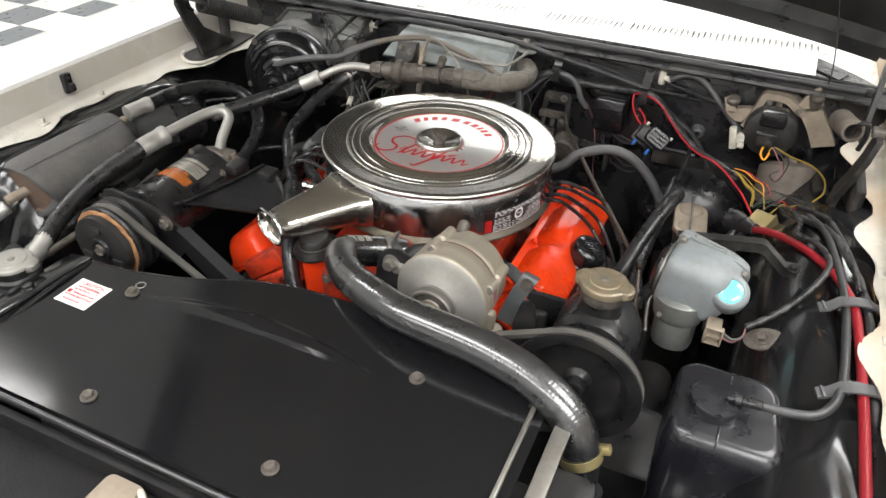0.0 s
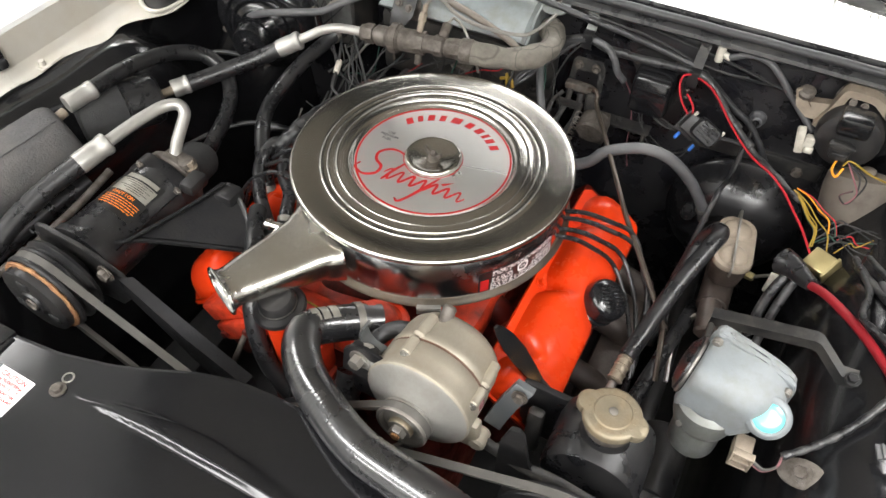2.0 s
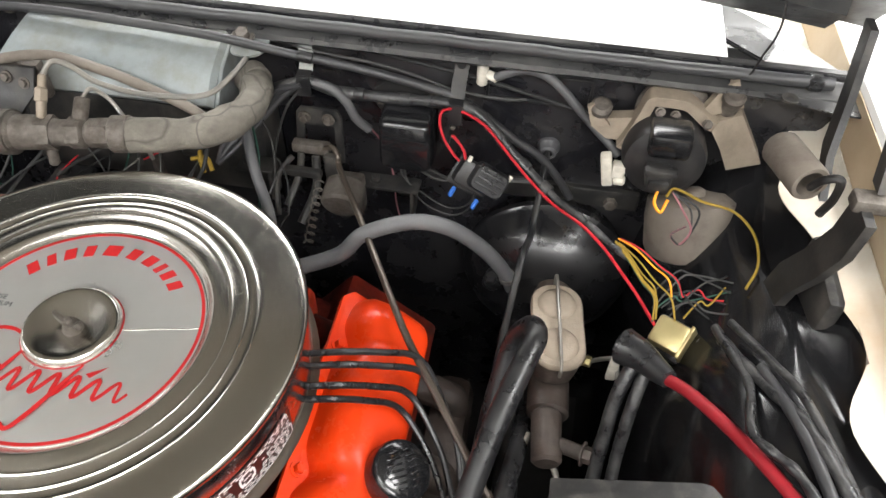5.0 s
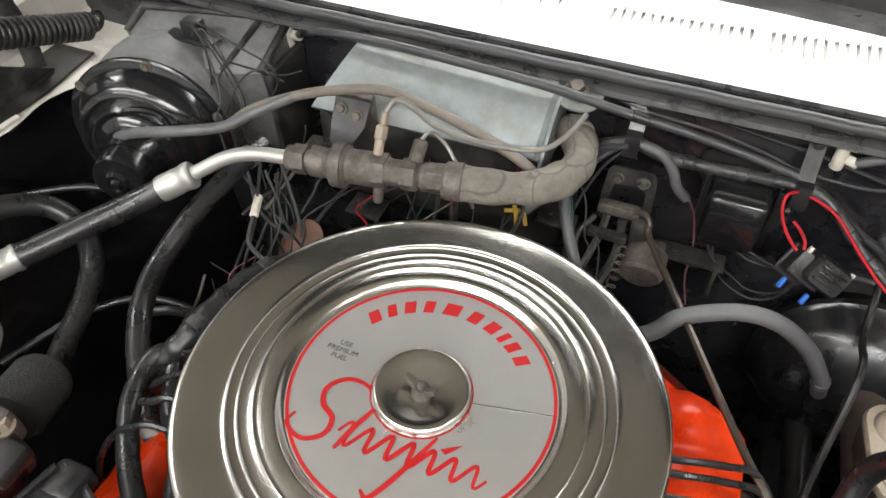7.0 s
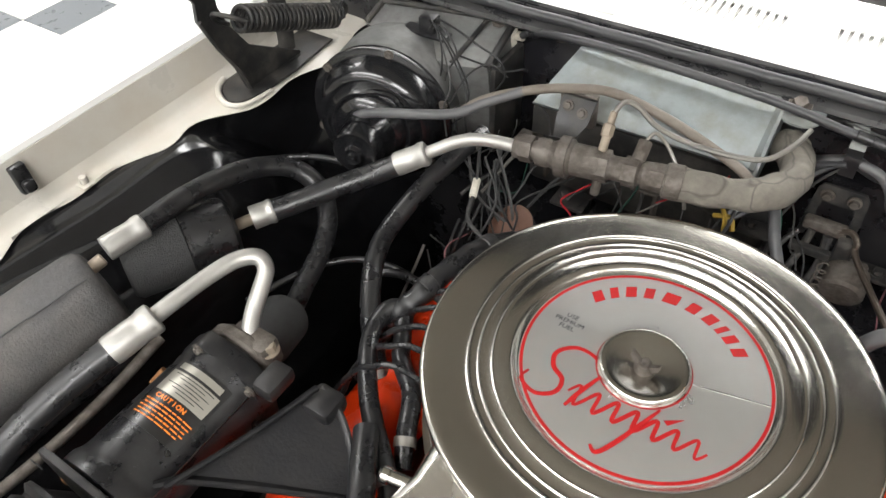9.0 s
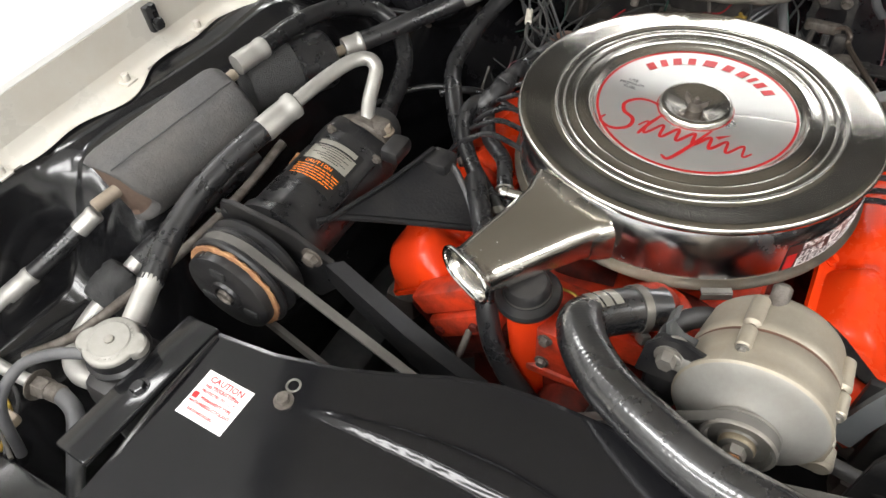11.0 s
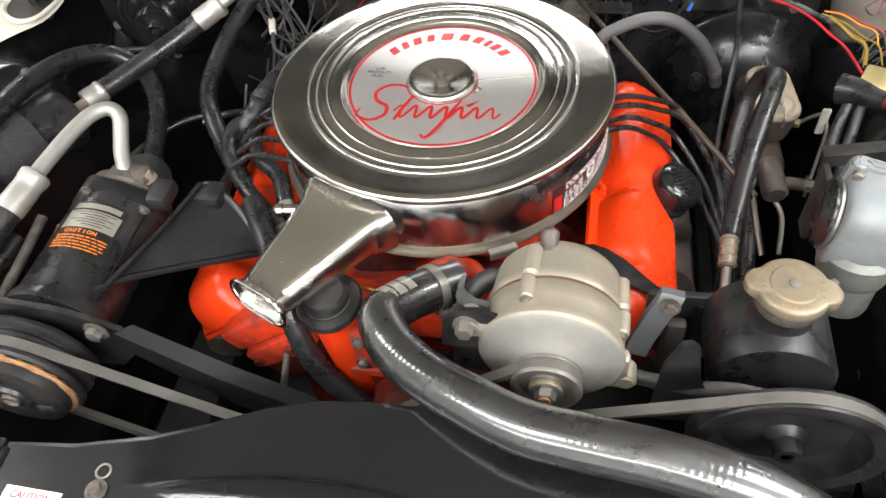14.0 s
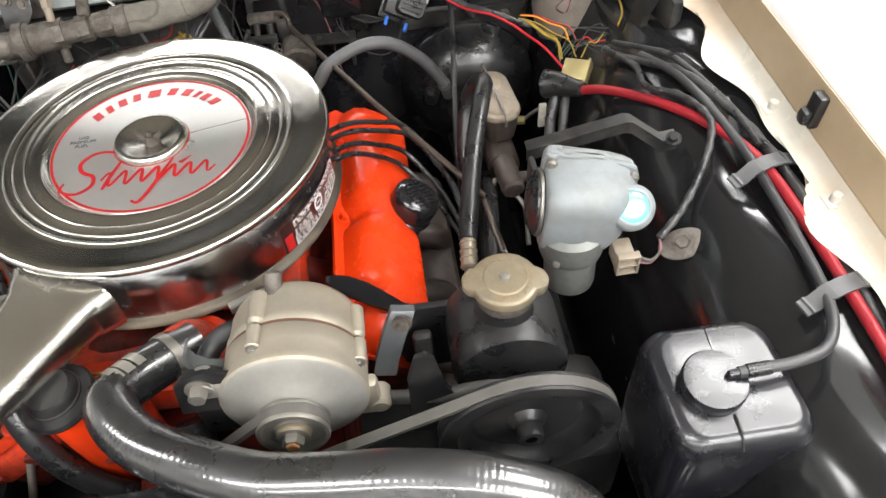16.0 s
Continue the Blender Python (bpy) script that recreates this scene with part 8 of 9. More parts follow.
    part("plate", plate([(-0.034, -0.05), (-0.030, 0.022), (-0.024, 0.030), (0.026, 0.030), (0.032, 0.02), (0.034, -0.05), (0.024, -0.05), (0.022, 0.006), (-0.020, 0.006), (-0.024, -0.05)], 0.005, aim((0.106, 0.404, 0.878), (0, -1, 0.15), (1, 0, 0)), 0.0008), DUSTY_BLACK, t)
    part("pivot", box((0.102, 0.380, 0.866), (0.052, 0.016, 0.016), 0.004), GRIME, t)
    for x in (0.090, 0.122):
        part("bolt", hexnut((x, 0.400, 0.898), (0, -1, 0), 0.006, 0.006), GRIME, t)
    part("lever", join(tube([(0.090, 0.372, 0.862), (0.086, 0.36, 0.83), (0.076, 0.33, 0.80)], 0.005, 8), tube([(0.110, 0.370, 0.860), (0.112, 0.35, 0.82), (0.10, 0.31, 0.79)], 0.006, 8), box((0.096, 0.355, 0.842), (0.05, 0.012, 0.012), 0.003), box((0.132, 0.37, 0.835), (0.022, 0.012, 0.06), 0.004), tube([(0.075, 0.375, 0.85), (0.06, 0.35, 0.83), (0.07, 0.31, 0.80)], 0.004, 8)), DUSTY_BLACK, t)
    part("spring", sweep([Vector((0.118 + 0.006 * math.cos(k * 0.9), 0.35 - 0.0012 * k, 0.832 + 0.006 * math.sin(k * 0.9) - 0.0008 * k)) for k in range(60)], 0.0012, 6), GRIME, t, "small coil spring")
    part("drum", join(rod((0.148, 0.372, 0.815), (0.148, 0.335, 0.805), 0.028, 20, 0.004), box((0.145, 0.38, 0.79), (0.05, 0.03, 0.06), 0.006)), GRIME, t, "grimy switch body")
    solo("kickdown_rod", tube([(0.118, 0.376, 0.868), (0.132, 0.374, 0.874), (0.142, 0.366, 0.868), (0.148, 0.352, 0.856), (0.20, 0.265, 0.850), (0.28, 0.125, 0.846), (0.323, 0.065, 0.837), (0.393, -0.029, 0.814), (0.395, -0.031, 0.809), (0.412, -0.091, 0.764)], 0.0042, 8), LINKAGE, "long thin steel linkage rod across the engine", "rod")
    solo("shift_rod", tube([(0.4135, 0.445, 0.868), (0.411, 0.4, 0.849), (0.406, 0.33, 0.811), (0.397, 0.26, 0.824), (0.385, 0.16, 0.7), (0.4, 0.09, 0.66)], 0.0045, 8), SATIN_BLACK, "thin black rod passing the brake booster", "rod")
    solo("column_seal", lathe([(0.006, 0.0), (0.0150, 0.0), (0.0150, 0.006), (0.0125, 0.009), (0.0115, 0.016), (0.0085, 0.018), (0.006, 0.017)], aim((0.4135, 0.444, 0.868), (0, -1, -0.1)), 24), GREY_RUBBER, "black rubber grommet on the firewall", "grommet")
    # long loom and vacuum tube along the firewall
    tube_run = solo("heater_control_tube", tube([(-0.372, 0.438, 0.972), (-0.35, 0.425, 0.990), (-0.30, 0.410, 1.006), (-0.22, 0.405, 1.012), (-0.10, 0.398, 1.012), (0.0, 0.392, 1.010), (0.08, 0.402, 0.992), (0.16, 0.412, 0.976), (0.25, 0.415, 0.958), (0.30, 0.412, 0.945), (0.37, 0.412, 0.893), (0.402, 0.415, 0.871), (0.431, 0.418, 0.835), (0.453, 0.42, 0.799)], 0.0056, 12), TUBE_RUBBER, "long grey rubber tube along the top of the firewall", "hose")
    for p, d in (((-0.345, 0.4235, 0.992), (0.9, -0.2, 0.3)), ((0.10, 0.4045, 0.988), (0.95, 0.1, -0.2)), ((0.30, 0.412, 0.945), (0.9, 0, -0.3))):
        part("sleeve", lathe([(0.0058, -0.010), (0.0070, -0.009), (0.0070, 0.009), (0.0058, 0.010)], aim(p, d), 14), RUBBER, tube_run, "short black sleeve")
    solo("tube_elbow", join(rod((-0.385, 0.436, 0.972), (-0.366, 0.438, 0.972), 0.007, 12), tube([(-0.384, 0.436, 0.985), (-0.384, 0.434, 0.972), (-0.384, 0.436, 0.956)], 0.006, 10)), WHITE_PLASTIC, "white plastic elbow on the firewall", "elbow")
    solo("tube_elbow", join(rod((0.318, 0.436, 0.975), (0.338, 0.430, 0.972), 0.006, 12), tube([(0.318, 0.436, 0.988), (0.318, 0.434, 0.975), (0.318, 0.436, 0.960)], 0.0075, 10)), WHITE_PLASTIC, "white plastic elbow on the firewall", "elbow")
    solo("washer_feed_tube", tube([(0.334, 0.431, 0.973), (0.368, 0.43, 0.989), (0.397, 0.43, 0.984), (0.421, 0.428, 0.966), (0.445, 0.424, 0.943), (0.471, 0.418, 0.92), (0.491, 0.41, 0.905), (0.501, 0.402, 0.898)], 0.0058, 12), GREY_RUBBER, "grey tube from the firewall elbow to the washer pump", "hose")
    loom = solo("firewall_loom", tube([(0.05, 0.4, 0.935), (0.098, 0.402, 0.955), (0.131, 0.408, 0.94), (0.199, 0.41, 0.938), (0.252, 0.408, 0.942), (0.29, 0.404, 0.945), (0.317, 0.4, 0.939), (0.343, 0.392, 0.92), (0.37, 0.38, 0.897), (0.4, 0.362, 0.88), (0.431, 0.336, 0.87), (0.464, 0.3, 0.876), (0.493, 0.268, 0.879), (0.516, 0.245, 0.88)], lambda u: 0.0075 - 0.007 * max(0, u - 0.5) + 0.0006 * math.sin(80 * u), 12, 12), TAPE, "dusty taped loom hanging from the firewall clips", "wiring")
    for p, d in (((0.165, 0.409, 0.939), (0.068, 0.002, -0.002)), ((0.2255, 0.409, 0.94), (0.053, -0.002, 0.004)), ((0.3565, 0.386, 0.9085), (0.027, -0.012, -0.023)), ((0.385, 0.371, 0.8885), (0.03, -0.018, -0.017)), ((0.4155, 0.349, 0.875), (0.031, -0.026, -0.01))):
        part("tape_band", lathe([(0.0072, -0.007), (0.0081, -0.006), (0.0083, 0.006), (0.0072, 0.007)], aim(p, d), 14), TAPE, loom, "crinkled tape wrap")
    solo("loom_branch", tube([(0.098, 0.402, 0.955), (0.13, 0.40, 0.950), (0.150, 0.40, 0.93), (0.160, 0.402, 0.905), (0.175, 0.408, 0.885)], 0.0062, 10), GREY_RUBBER, "grey loom branch curving down the firewall", "wiring")
    for k, dx in enumerate((0, 0.010, 0.018)):
        solo("loom_branch", tube([(0.095, 0.400 - 0.004 * k, 0.955), (0.070 - dx, 0.392, 0.935), (0.045 - dx, 0.375, 0.91 - 0.01 * k), (0.015 - dx, 0.35, 0.88), (-0.01, 0.33, 0.86)], 0.0042, 8), TUBE_RUBBER, "grey loom strand dropping behind the air cleaner", "wiring", "loom strands")
    solo("heater_vacuum_tube", tube([(0.035, 0.34, 0.92), (0.055, 0.30, 0.888), (0.085, 0.255, 0.85), (0.095, 0.21, 0.82)], 0.007, 10), GREY_RUBBER, "grey tube dropping behind the air cleaner", "hose")
    solo("thin_cable", tube([(0.12, 0.44, 0.995), (0.20, 0.438, 0.982), (0.30, 0.436, 0.968), (0.38, 0.43, 0.955), (0.44, 0.425, 0.945), (0.475, 0.42, 0.95)], 0.0028, 8), WIRES["black"], "thin black cable along the firewall", "wire")
    solo("thin_cable", tube([(0.52, 0.438, 0.97), (0.545, 0.44, 0.995), (0.59, 0.44, 1.008), (0.64, 0.442, 1.008), (0.68, 0.45, 1.0)], 0.0022, 8), WIRES["black"], "thin black cable behind the wiper motor", "wire")
    solo("capillary_tube", tube([(-0.159, 0.270, 1.014), (-0.152, 0.285, 1.024), (-0.135, 0.290, 1.018), (-0.11, 0.290, 1.000), (-0.07, 0.292, 0.99), (-0.02, 0.298, 0.987), (0.015, 0.310, 0.988), (0.036, 0.335, 1.000), (0.045, 0.36, 1.008)], 0.0032, 8), STEEL, "thin bare capillary tube over the evaporator pipe", "pipe")
    solo("capillary_tube", tube([(-0.112, 0.262, 0.998), (-0.105, 0.272, 1.004), (-0.09, 0.275, 0.99), (-0.075, 0.268, 0.975), (-0.06, 0.262, 0.955), (-0.05, 0.26, 0.92)], 0.0024, 8), STEEL, "thin bare capillary tube beside the suction valve", "pipe")
    solo("vacuum_line", tube([(-0.36, 0.250, 0.958), (-0.335, 0.268, 0.975), (-0.29, 0.290, 0.990), (-0.24, 0.302, 1.004), (-0.18, 0.315, 1.010), (-0.11, 0.312, 1.000), (-0.05, 0.305, 0.985), (0.0, 0.30, 0.965), (0.02, 0.295, 0.94)], 0.0062, 12), TAUPE, "dusty tan vacuum line across the evaporator case", "hose")
    solo("wall_strap", box((0.44, 0.441, 0.790), (0.22, 0.012, 0.032), 0.004), DUSTY_BLACK, "dusty black reinforcing strip on the firewall", "strip", kind="structure")
    solo("raised_plate", join(box((0.39, 0.4425, 0.975), (0.13, 0.004, 0.004), 0.001), box((0.39, 0.4425, 0.935), (0.13, 0.004, 0.004), 0.001), box((0.325, 0.4425, 0.955), (0.004, 0.004, 0.04), 0.001), box((0.455, 0.4425, 0.955), (0.004, 0.004, 0.04), 0.001)), SATIN_BLACK, "black embossed rectangle on the firewall", "panel", kind="structure")


firewall_bits()


def coloured_wires():
    rnd = random.Random(4)
    for line in ([(0.292, 0.398, 0.945), (0.276, 0.385, 0.946), (0.275, 0.376, 0.932), (0.283, 0.368, 0.915), (0.294, 0.362, 0.902), (0.304, 0.356, 0.895)], [(0.291, 0.374, 0.92), (0.298, 0.37, 0.916), (0.308, 0.364, 0.906), (0.311, 0.358, 0.897)]):
        solo("red_wire", tube(line, 0.0019, 8), WIRES["red"], "bright red wire looping from the loom clip", "wire", "red wires")
    solo("red_wire", tube([(0.296, 0.396, 0.94), (0.306, 0.388, 0.945), (0.333, 0.38, 0.934), (0.369, 0.366, 0.901), (0.397, 0.35, 0.881), (0.428, 0.322, 0.874), (0.462, 0.288, 0.88), (0.489, 0.258, 0.878), (0.509, 0.232, 0.872), (0.529, 0.205, 0.866), (0.557, 0.185, 0.837)], 0.0019, 8), WIRES["red"], "bright red wire running over the booster", "wire", "red wires")
    start, end = Vector((0.504, 0.27, 0.88)), Vector((0.554, 0.205, 0.88))
    for k, cname in enumerate(("yellow", "yellow", "green", "yellow", "green", "red", "yellow", "orange")):
        j = Vector((rnd.uniform(-0.012, 0.012), rnd.uniform(-0.012, 0.012), rnd.uniform(-0.006, 0.012)))
        solo("harness_wire", tube([start + j * 0.3, start.lerp(end, 0.35) + j * 0.7 + Vector((0, 0, 0.004)), start.lerp(end, 0.7) + j * 1.0, end + j * 1.2, end + Vector((0.006, -0.012, -0.02)) + j * 1.6], 0.0011, 6), WIRES[cname], "thin coloured harness wire by the relay", "wire", "harness wires")
    for k in range(9):
        cname = ("yellow", "black", "red", "black", "grey", "black", "green", "black", "grey")[k]
        a = Vector((0.570 + rnd.uniform(-0.02, 0.02), 0.215 + rnd.uniform(-0.02, 0.02), 0.845))
        b = Vector((0.630 + rnd.uniform(-0.02, 0.02), 0.225 + rnd.uniform(-0.03, 0.05), 0.850))
        mid = (a + b) / 2 + Vector((rnd.uniform(-0.02, 0.02), rnd.uniform(-0.02, 0.02), rnd.uniform(0.0, 0.025)))
        solo("harness_wire", tube([a, a.lerp(mid, 0.6) + Vector((0, 0.008, 0.006)), mid, b], 0.0011, 6), WIRES[cname], "thin coloured harness wire by the relay", "wire", "harness wires")
    solo("yellow_wire", tube([(0.556, 0.330, 0.905), (0.566, 0.340, 0.910), (0.60, 0.335, 0.900), (0.64, 0.335, 0.890), (0.664, 0.31, 0.880), (0.666, 0.27, 0.872), (0.650, 0.235, 0.868)], 0.0017, 8), WIRES["yellow"], "yellow wire draped over the washer pump", "wire", "yellow wires")
    solo("orange_wire", tube([(0.545, 0.332, 0.914), (0.543, 0.322, 0.900), (0.552, 0.316, 0.892), (0.558, 0.326, 0.904)], 0.002, 8), WIRES["orange"], "orange wire at the wiper motor plug", "wire")
    for k in range(3):
        solo("pump_wire", tube([(0.560, 0.325, 0.918), (0.575 + 0.01 * k, 0.318, 0.90), (0.590, 0.305, 0.880 - 0.006 * k), (0.580, 0.296, 0.862), (0.570, 0.305, 0.868), (0.585, 0.31, 0.88)], 0.0014, 6), WIRES[("pink", "grey", "black")[k]], "thin wire curl on the washer pump", "wire", "pump wires")
    for k in range(3):
        solo("regulator_wire", tube([(0.228 + 0.006 * k, 0.405, 0.874), (0.235 + 0.01 * k, 0.395, 0.850 - 0.004 * k), (0.265, 0.388, 0.832 + 0.006 * k), (0.300, 0.38, 0.838), (0.322, 0.372, 0.852)], 0.0018, 6), WIRES[("grey", "black", "grey")[k]], "thin dark wire under the voltage regulator", "wire", "regulator wires")
    solo("thin_cable", tube([(0.060, 0.432, 0.990), (0.104, 0.425, 0.984), (0.186, 0.425, 0.976), (0.244, 0.425, 0.963), (0.284, 0.425, 0.951), (0.345, 0.428, 0.944), (0.376, 0.432, 0.945)], 0.0022, 6), WIRES["grey"], "thin grey cable along the firewall", "wire")
    solo("thin_cable", tube([(0.096, 0.398, 0.950), (0.073, 0.390, 0.921), (0.055, 0.388, 0.875), (0.044, 0.386, 0.830), (0.040, 0.380, 0.780)], 0.0018, 6), WIRES["grey"], "thin grey wire dropping from the loom clip", "wire")
    solo("thin_cable", tube([(0.350, 0.395, 0.836), (0.368, 0.408, 0.828), (0.392, 0.412, 0.826), (0.420, 0.415, 0.822)], 0.0034, 8), GREY_RUBBER, "short grey tube on the firewall by the junction plug", "hose")
    solo("thin_cable", tube([(0.178, 0.410, 0.884), (0.192, 0.418, 0.850), (0.203, 0.420, 0.795), (0.206, 0.420, 0.740), (0.219, 0.415, 0.690)], 0.0013, 6), WIRES["pink"], "thin brownish wire down the firewall", "wire")
    for k in range(2):
        solo("regulator_wire", tube([(0.222 - 0.006 * k, 0.400, 0.860), (0.226 - 0.004 * k, 0.400, 0.815), (0.248 + 0.01 * k, 0.398, 0.775 + 0.01 * k), (0.286, 0.396, 0.758 + 0.014 * k), (0.314, 0.390, 0.778 + 0.01 * k), (0.330, 0.378, 0.840)], 0.0013, 6), WIRES["grey"], "thin dark wire under the voltage regulator", "wire", "regulator wires")
    # hoses and wires low beside the engine
    for line, r in (([(-0.510, -0.060, 0.790), (-0.468, 0.021, 0.800), (-0.427, 0.066, 0.802), (-0.375, 0.083, 0.802), (-0.322, 0.079, 0.800), (-0.270, 0.060, 0.790)], 0.0045),
                    ([(-0.668, 0.112, 0.838), (-0.631, 0.147, 0.840), (-0.573, 0.181, 0.842), (-0.52, 0.20, 0.835)], 0.005),
                    ([(-0.390, 0.050, 0.812), (-0.350, 0.062, 0.822), (-0.313, 0.064, 0.822), (-0.253, 0.053, 0.815)], 0.006)):
        solo("small_hose", tube(line, r, 10), RUBBER, "thin black rubber hose beside the engine", "hose", "small hoses")
    plug = thing("wire_connector", (-0.306, 0.19, 0.87), "pale plastic wire connector behind the air cleaner", "connector")
    part("shell", rod((-0.316, 0.218, 0.883), (-0.304, 0.186, 0.880), 0.0055, 12), WHITE_PLASTIC, plug)
    part("lead", tube([(-0.304, 0.186, 0.880), (-0.298, 0.166, 0.876), (-0.286, 0.148, 0.874), (-0.254, 0.134, 0.868)], 0.003, 8), WIRES["grey"], plug)
    for k in range(16):
        a = Vector((-0.345 + 0.009 * k + rnd.uniform(-0.01, 0.01), 0.14 + rnd.uniform(-0.04, 0.04), 0.83 + rnd.uniform(-0.02, 0.02)))
        b = a + Vector((rnd.uniform(0.01, 0.10), rnd.uniform(-0.10, 0.02), rnd.uniform(-0.05, 0.03)))
        c = a.lerp(b, 0.5) + Vector((rnd.uniform(-0.02, 0.02), rnd.uniform(-0.02, 0.02), rnd.uniform(-0.02, 0.03)))
        solo("engine_wire", tube([a, c, b], rnd.choice((0.0010, 0.0014, 0.0020)), 6), WIRES[("grey", "black", "white", "black", "pink", "grey", "black", "green")[k % 8]], "thin wire in the tangle behind the air cleaner", "wire", "engine wires")
    # blower and heater wires
    for k, (cname, line) in enumerate((
            ("black", [(-0.478, 0.366, 1.000), (-0.455, 0.345, 1.022), (-0.410, 0.330, 1.022), (-0.382, 0.330, 1.010), (-0.349, 0.332, 0.994), (-0.342, 0.332, 0.966), (-0.379, 0.325, 0.917), (-0.415, 0.31, 0.880)]),
            ("grey", [(-0.482, 0.366, 0.996), (-0.452, 0.350, 1.008), (-0.423, 0.340, 0.980), (-0.439, 0.335, 0.943), (-0.437, 0.325, 0.902), (-0.430, 0.315, 0.874)]),
            ("grey", [(-0.345, 0.350, 0.960), (-0.364, 0.332, 0.984), (-0.395, 0.328, 0.962), (-0.418, 0.322, 0.921), (-0.436, 0.315, 0.880)]),
            ("black", [(-0.484, 0.364, 1.002), (-0.470, 0.350, 1.012), (-0.448, 0.338, 0.990), (-0.444, 0.330, 0.950), (-0.452, 0.318, 0.915)]),
            ("black", [(-0.329, 0.372, 0.966), (-0.356, 0.360, 0.960), (-0.387, 0.350, 0.968), (-0.42, 0.345, 0.974)]))):
        solo("blower_wire", tube(line, 0.0014, 6), WIRES[cname], "thin dark wire from the blower resistor", "wire", "blower wires")
    for k in range(3):
        a = Vector((-0.484 + 0.003 * k, 0.360, 0.990))
        b = Vector((-0.412 + 0.010 * (k % 4), 0.285 + 0.012 * (k % 3), 0.925 - 0.008 * k))
        bow = Vector((rnd.uniform(0.01, 0.05), rnd.uniform(-0.02, 0.01), rnd.uniform(-0.01, 0.03)))
        solo("blower_wire", tube([a, a + Vector((0.014, -0.004, 0.012)), a.lerp(b, 0.4) + bow, a.lerp(b, 0.75) + bow * 0.9, b, b + Vector((0.01, -0.01, -0.04))], 0.0014, 6), WIRES[("grey", "black", "black")[k]], "thin dark wire from the blower resistor", "wire", "blower wires")
    for k in range(12):
        a = Vector((-0.33 + rnd.uniform(-0.03, 0.03), 0.26 + rnd.uniform(-0.03, 0.02), 0.90))
        b = Vector((-0.27 + rnd.uniform(-0.05, 0.05), 0.16 + rnd.uniform(-0.03, 0.04), 0.83 + rnd.uniform(-0.02, 0.02)))
        mid = a.lerp(b, 0.5) + Vector((rnd.uniform(-0.03, 0.03), rnd.uniform(-0.02, 0.02), rnd.uniform(-0.02, 0.02)))
        solo("engine_wire", tube([a, mid, b], 0.0012 + 0.0006 * (k % 3), 6), WIRES[("grey", "black", "black", "grey")[k % 4]], "thin wire in the tangle behind the air cleaner", "wire", "engine wires")
    for k in range(26):
        a = Vector((-0.345 + 0.016 * k + rnd.uniform(-0.02, 0.02), 0.30 + rnd.uniform(-0.02, 0.08), 0.90 + rnd.uniform(-0.03, 0.02)))
        b = a + Vector((rnd.uniform(-0.08, 0.08), rnd.uniform(-0.13, -0.04), rnd.uniform(-0.09, -0.02)))
        c = a.lerp(b, 0.5) + Vector((rnd.uniform(-0.04, 0.04), rnd.uniform(-0.02, 0.03), rnd.uniform(-0.03, 0.015)))
        cname = ("black", "grey", "black", "grey", "green", "black", "white", "grey", "black", "red")[k % 10]
        solo("engine_wire", tube([a, a.lerp(c, 0.5) + Vector((0.006, 0, 0.008)), c, c.lerp(b, 0.6) + Vector((0, 0.008, 0)), b], rnd.choice((0.0009, 0.0012, 0.0016, 0.0024)), 6), WIRES[cname], "thin wire in the tangle behind the air cleaner", "wire", "engine wires")
    d = thing("distributor", (-0.06, 0.225, 0.80), "grimy black distributor cap behind the air cleaner", "distributor")
    part("cap", lathe([(0.045, 0.0), (0.047, 0.004), (0.046, 0.03), (0.040, 0.045), (0.020, 0.05), (0, 0.05)], Matrix.Translation((-0.05, 0.255, 0.79)), 32), RUBBER, d)
    for k in range(8):
        t = radians(45 * k)
        part("tower", rod((-0.05 + 0.033 * math.cos(t), 0.255 + 0.033 * math.sin(t), 0.825), (-0.05 + 0.035 * math.cos(t), 0.255 + 0.035 * math.sin(t), 0.855), 0.0075, 12), RUBBER, d)
    part("body", rod((-0.05, 0.255, 0.70), (-0.05, 0.255, 0.79), 0.04, 24), GRIME, d)
    for x, y, z, sx, sy, sz, m in ((-0.30, 0.36, 0.86, 0.06, 0.03, 0.05, GRIME), (-0.21, 0.30, 0.83, 0.05, 0.04, 0.06, DUSTY_BLACK), (-0.12, 0.34, 0.86, 0.04, 0.02, 0.07, GRIME), (0.03, 0.36, 0.84, 0.05, 0.03, 0.05, DUSTY_BLACK), (0.20, 0.40, 0.80, 0.09, 0.03, 0.05, DUSTY_BLACK)):
        solo("engine_bracket", join(box((x, y, z), (sx, sy, 0.006), 0.002), box((x + sx * 0.4, y, z - sz * 0.5), (0.006, sy, sz), 0.002), hexnut((x - sx * 0.2, y, z + 0.004), (0, 0, 1), 0.006, 0.006)), m, "grimy sheet bracket at the rear of the engine", "bracket", "engine brackets")
    solo("yellow_connector", join(tube([(-0.012, 0.30, 0.905), (-0.005, 0.285, 0.905), (-0.002, 0.28, 0.89)], 0.003, 6), tube([(-0.02, 0.29, 0.90), (0.0, 0.29, 0.905), (0.008, 0.283, 0.892)], 0.003, 6)), WIRES["yellow"], "yellow wires behind the air cleaner", "wire")


coloured_wires()


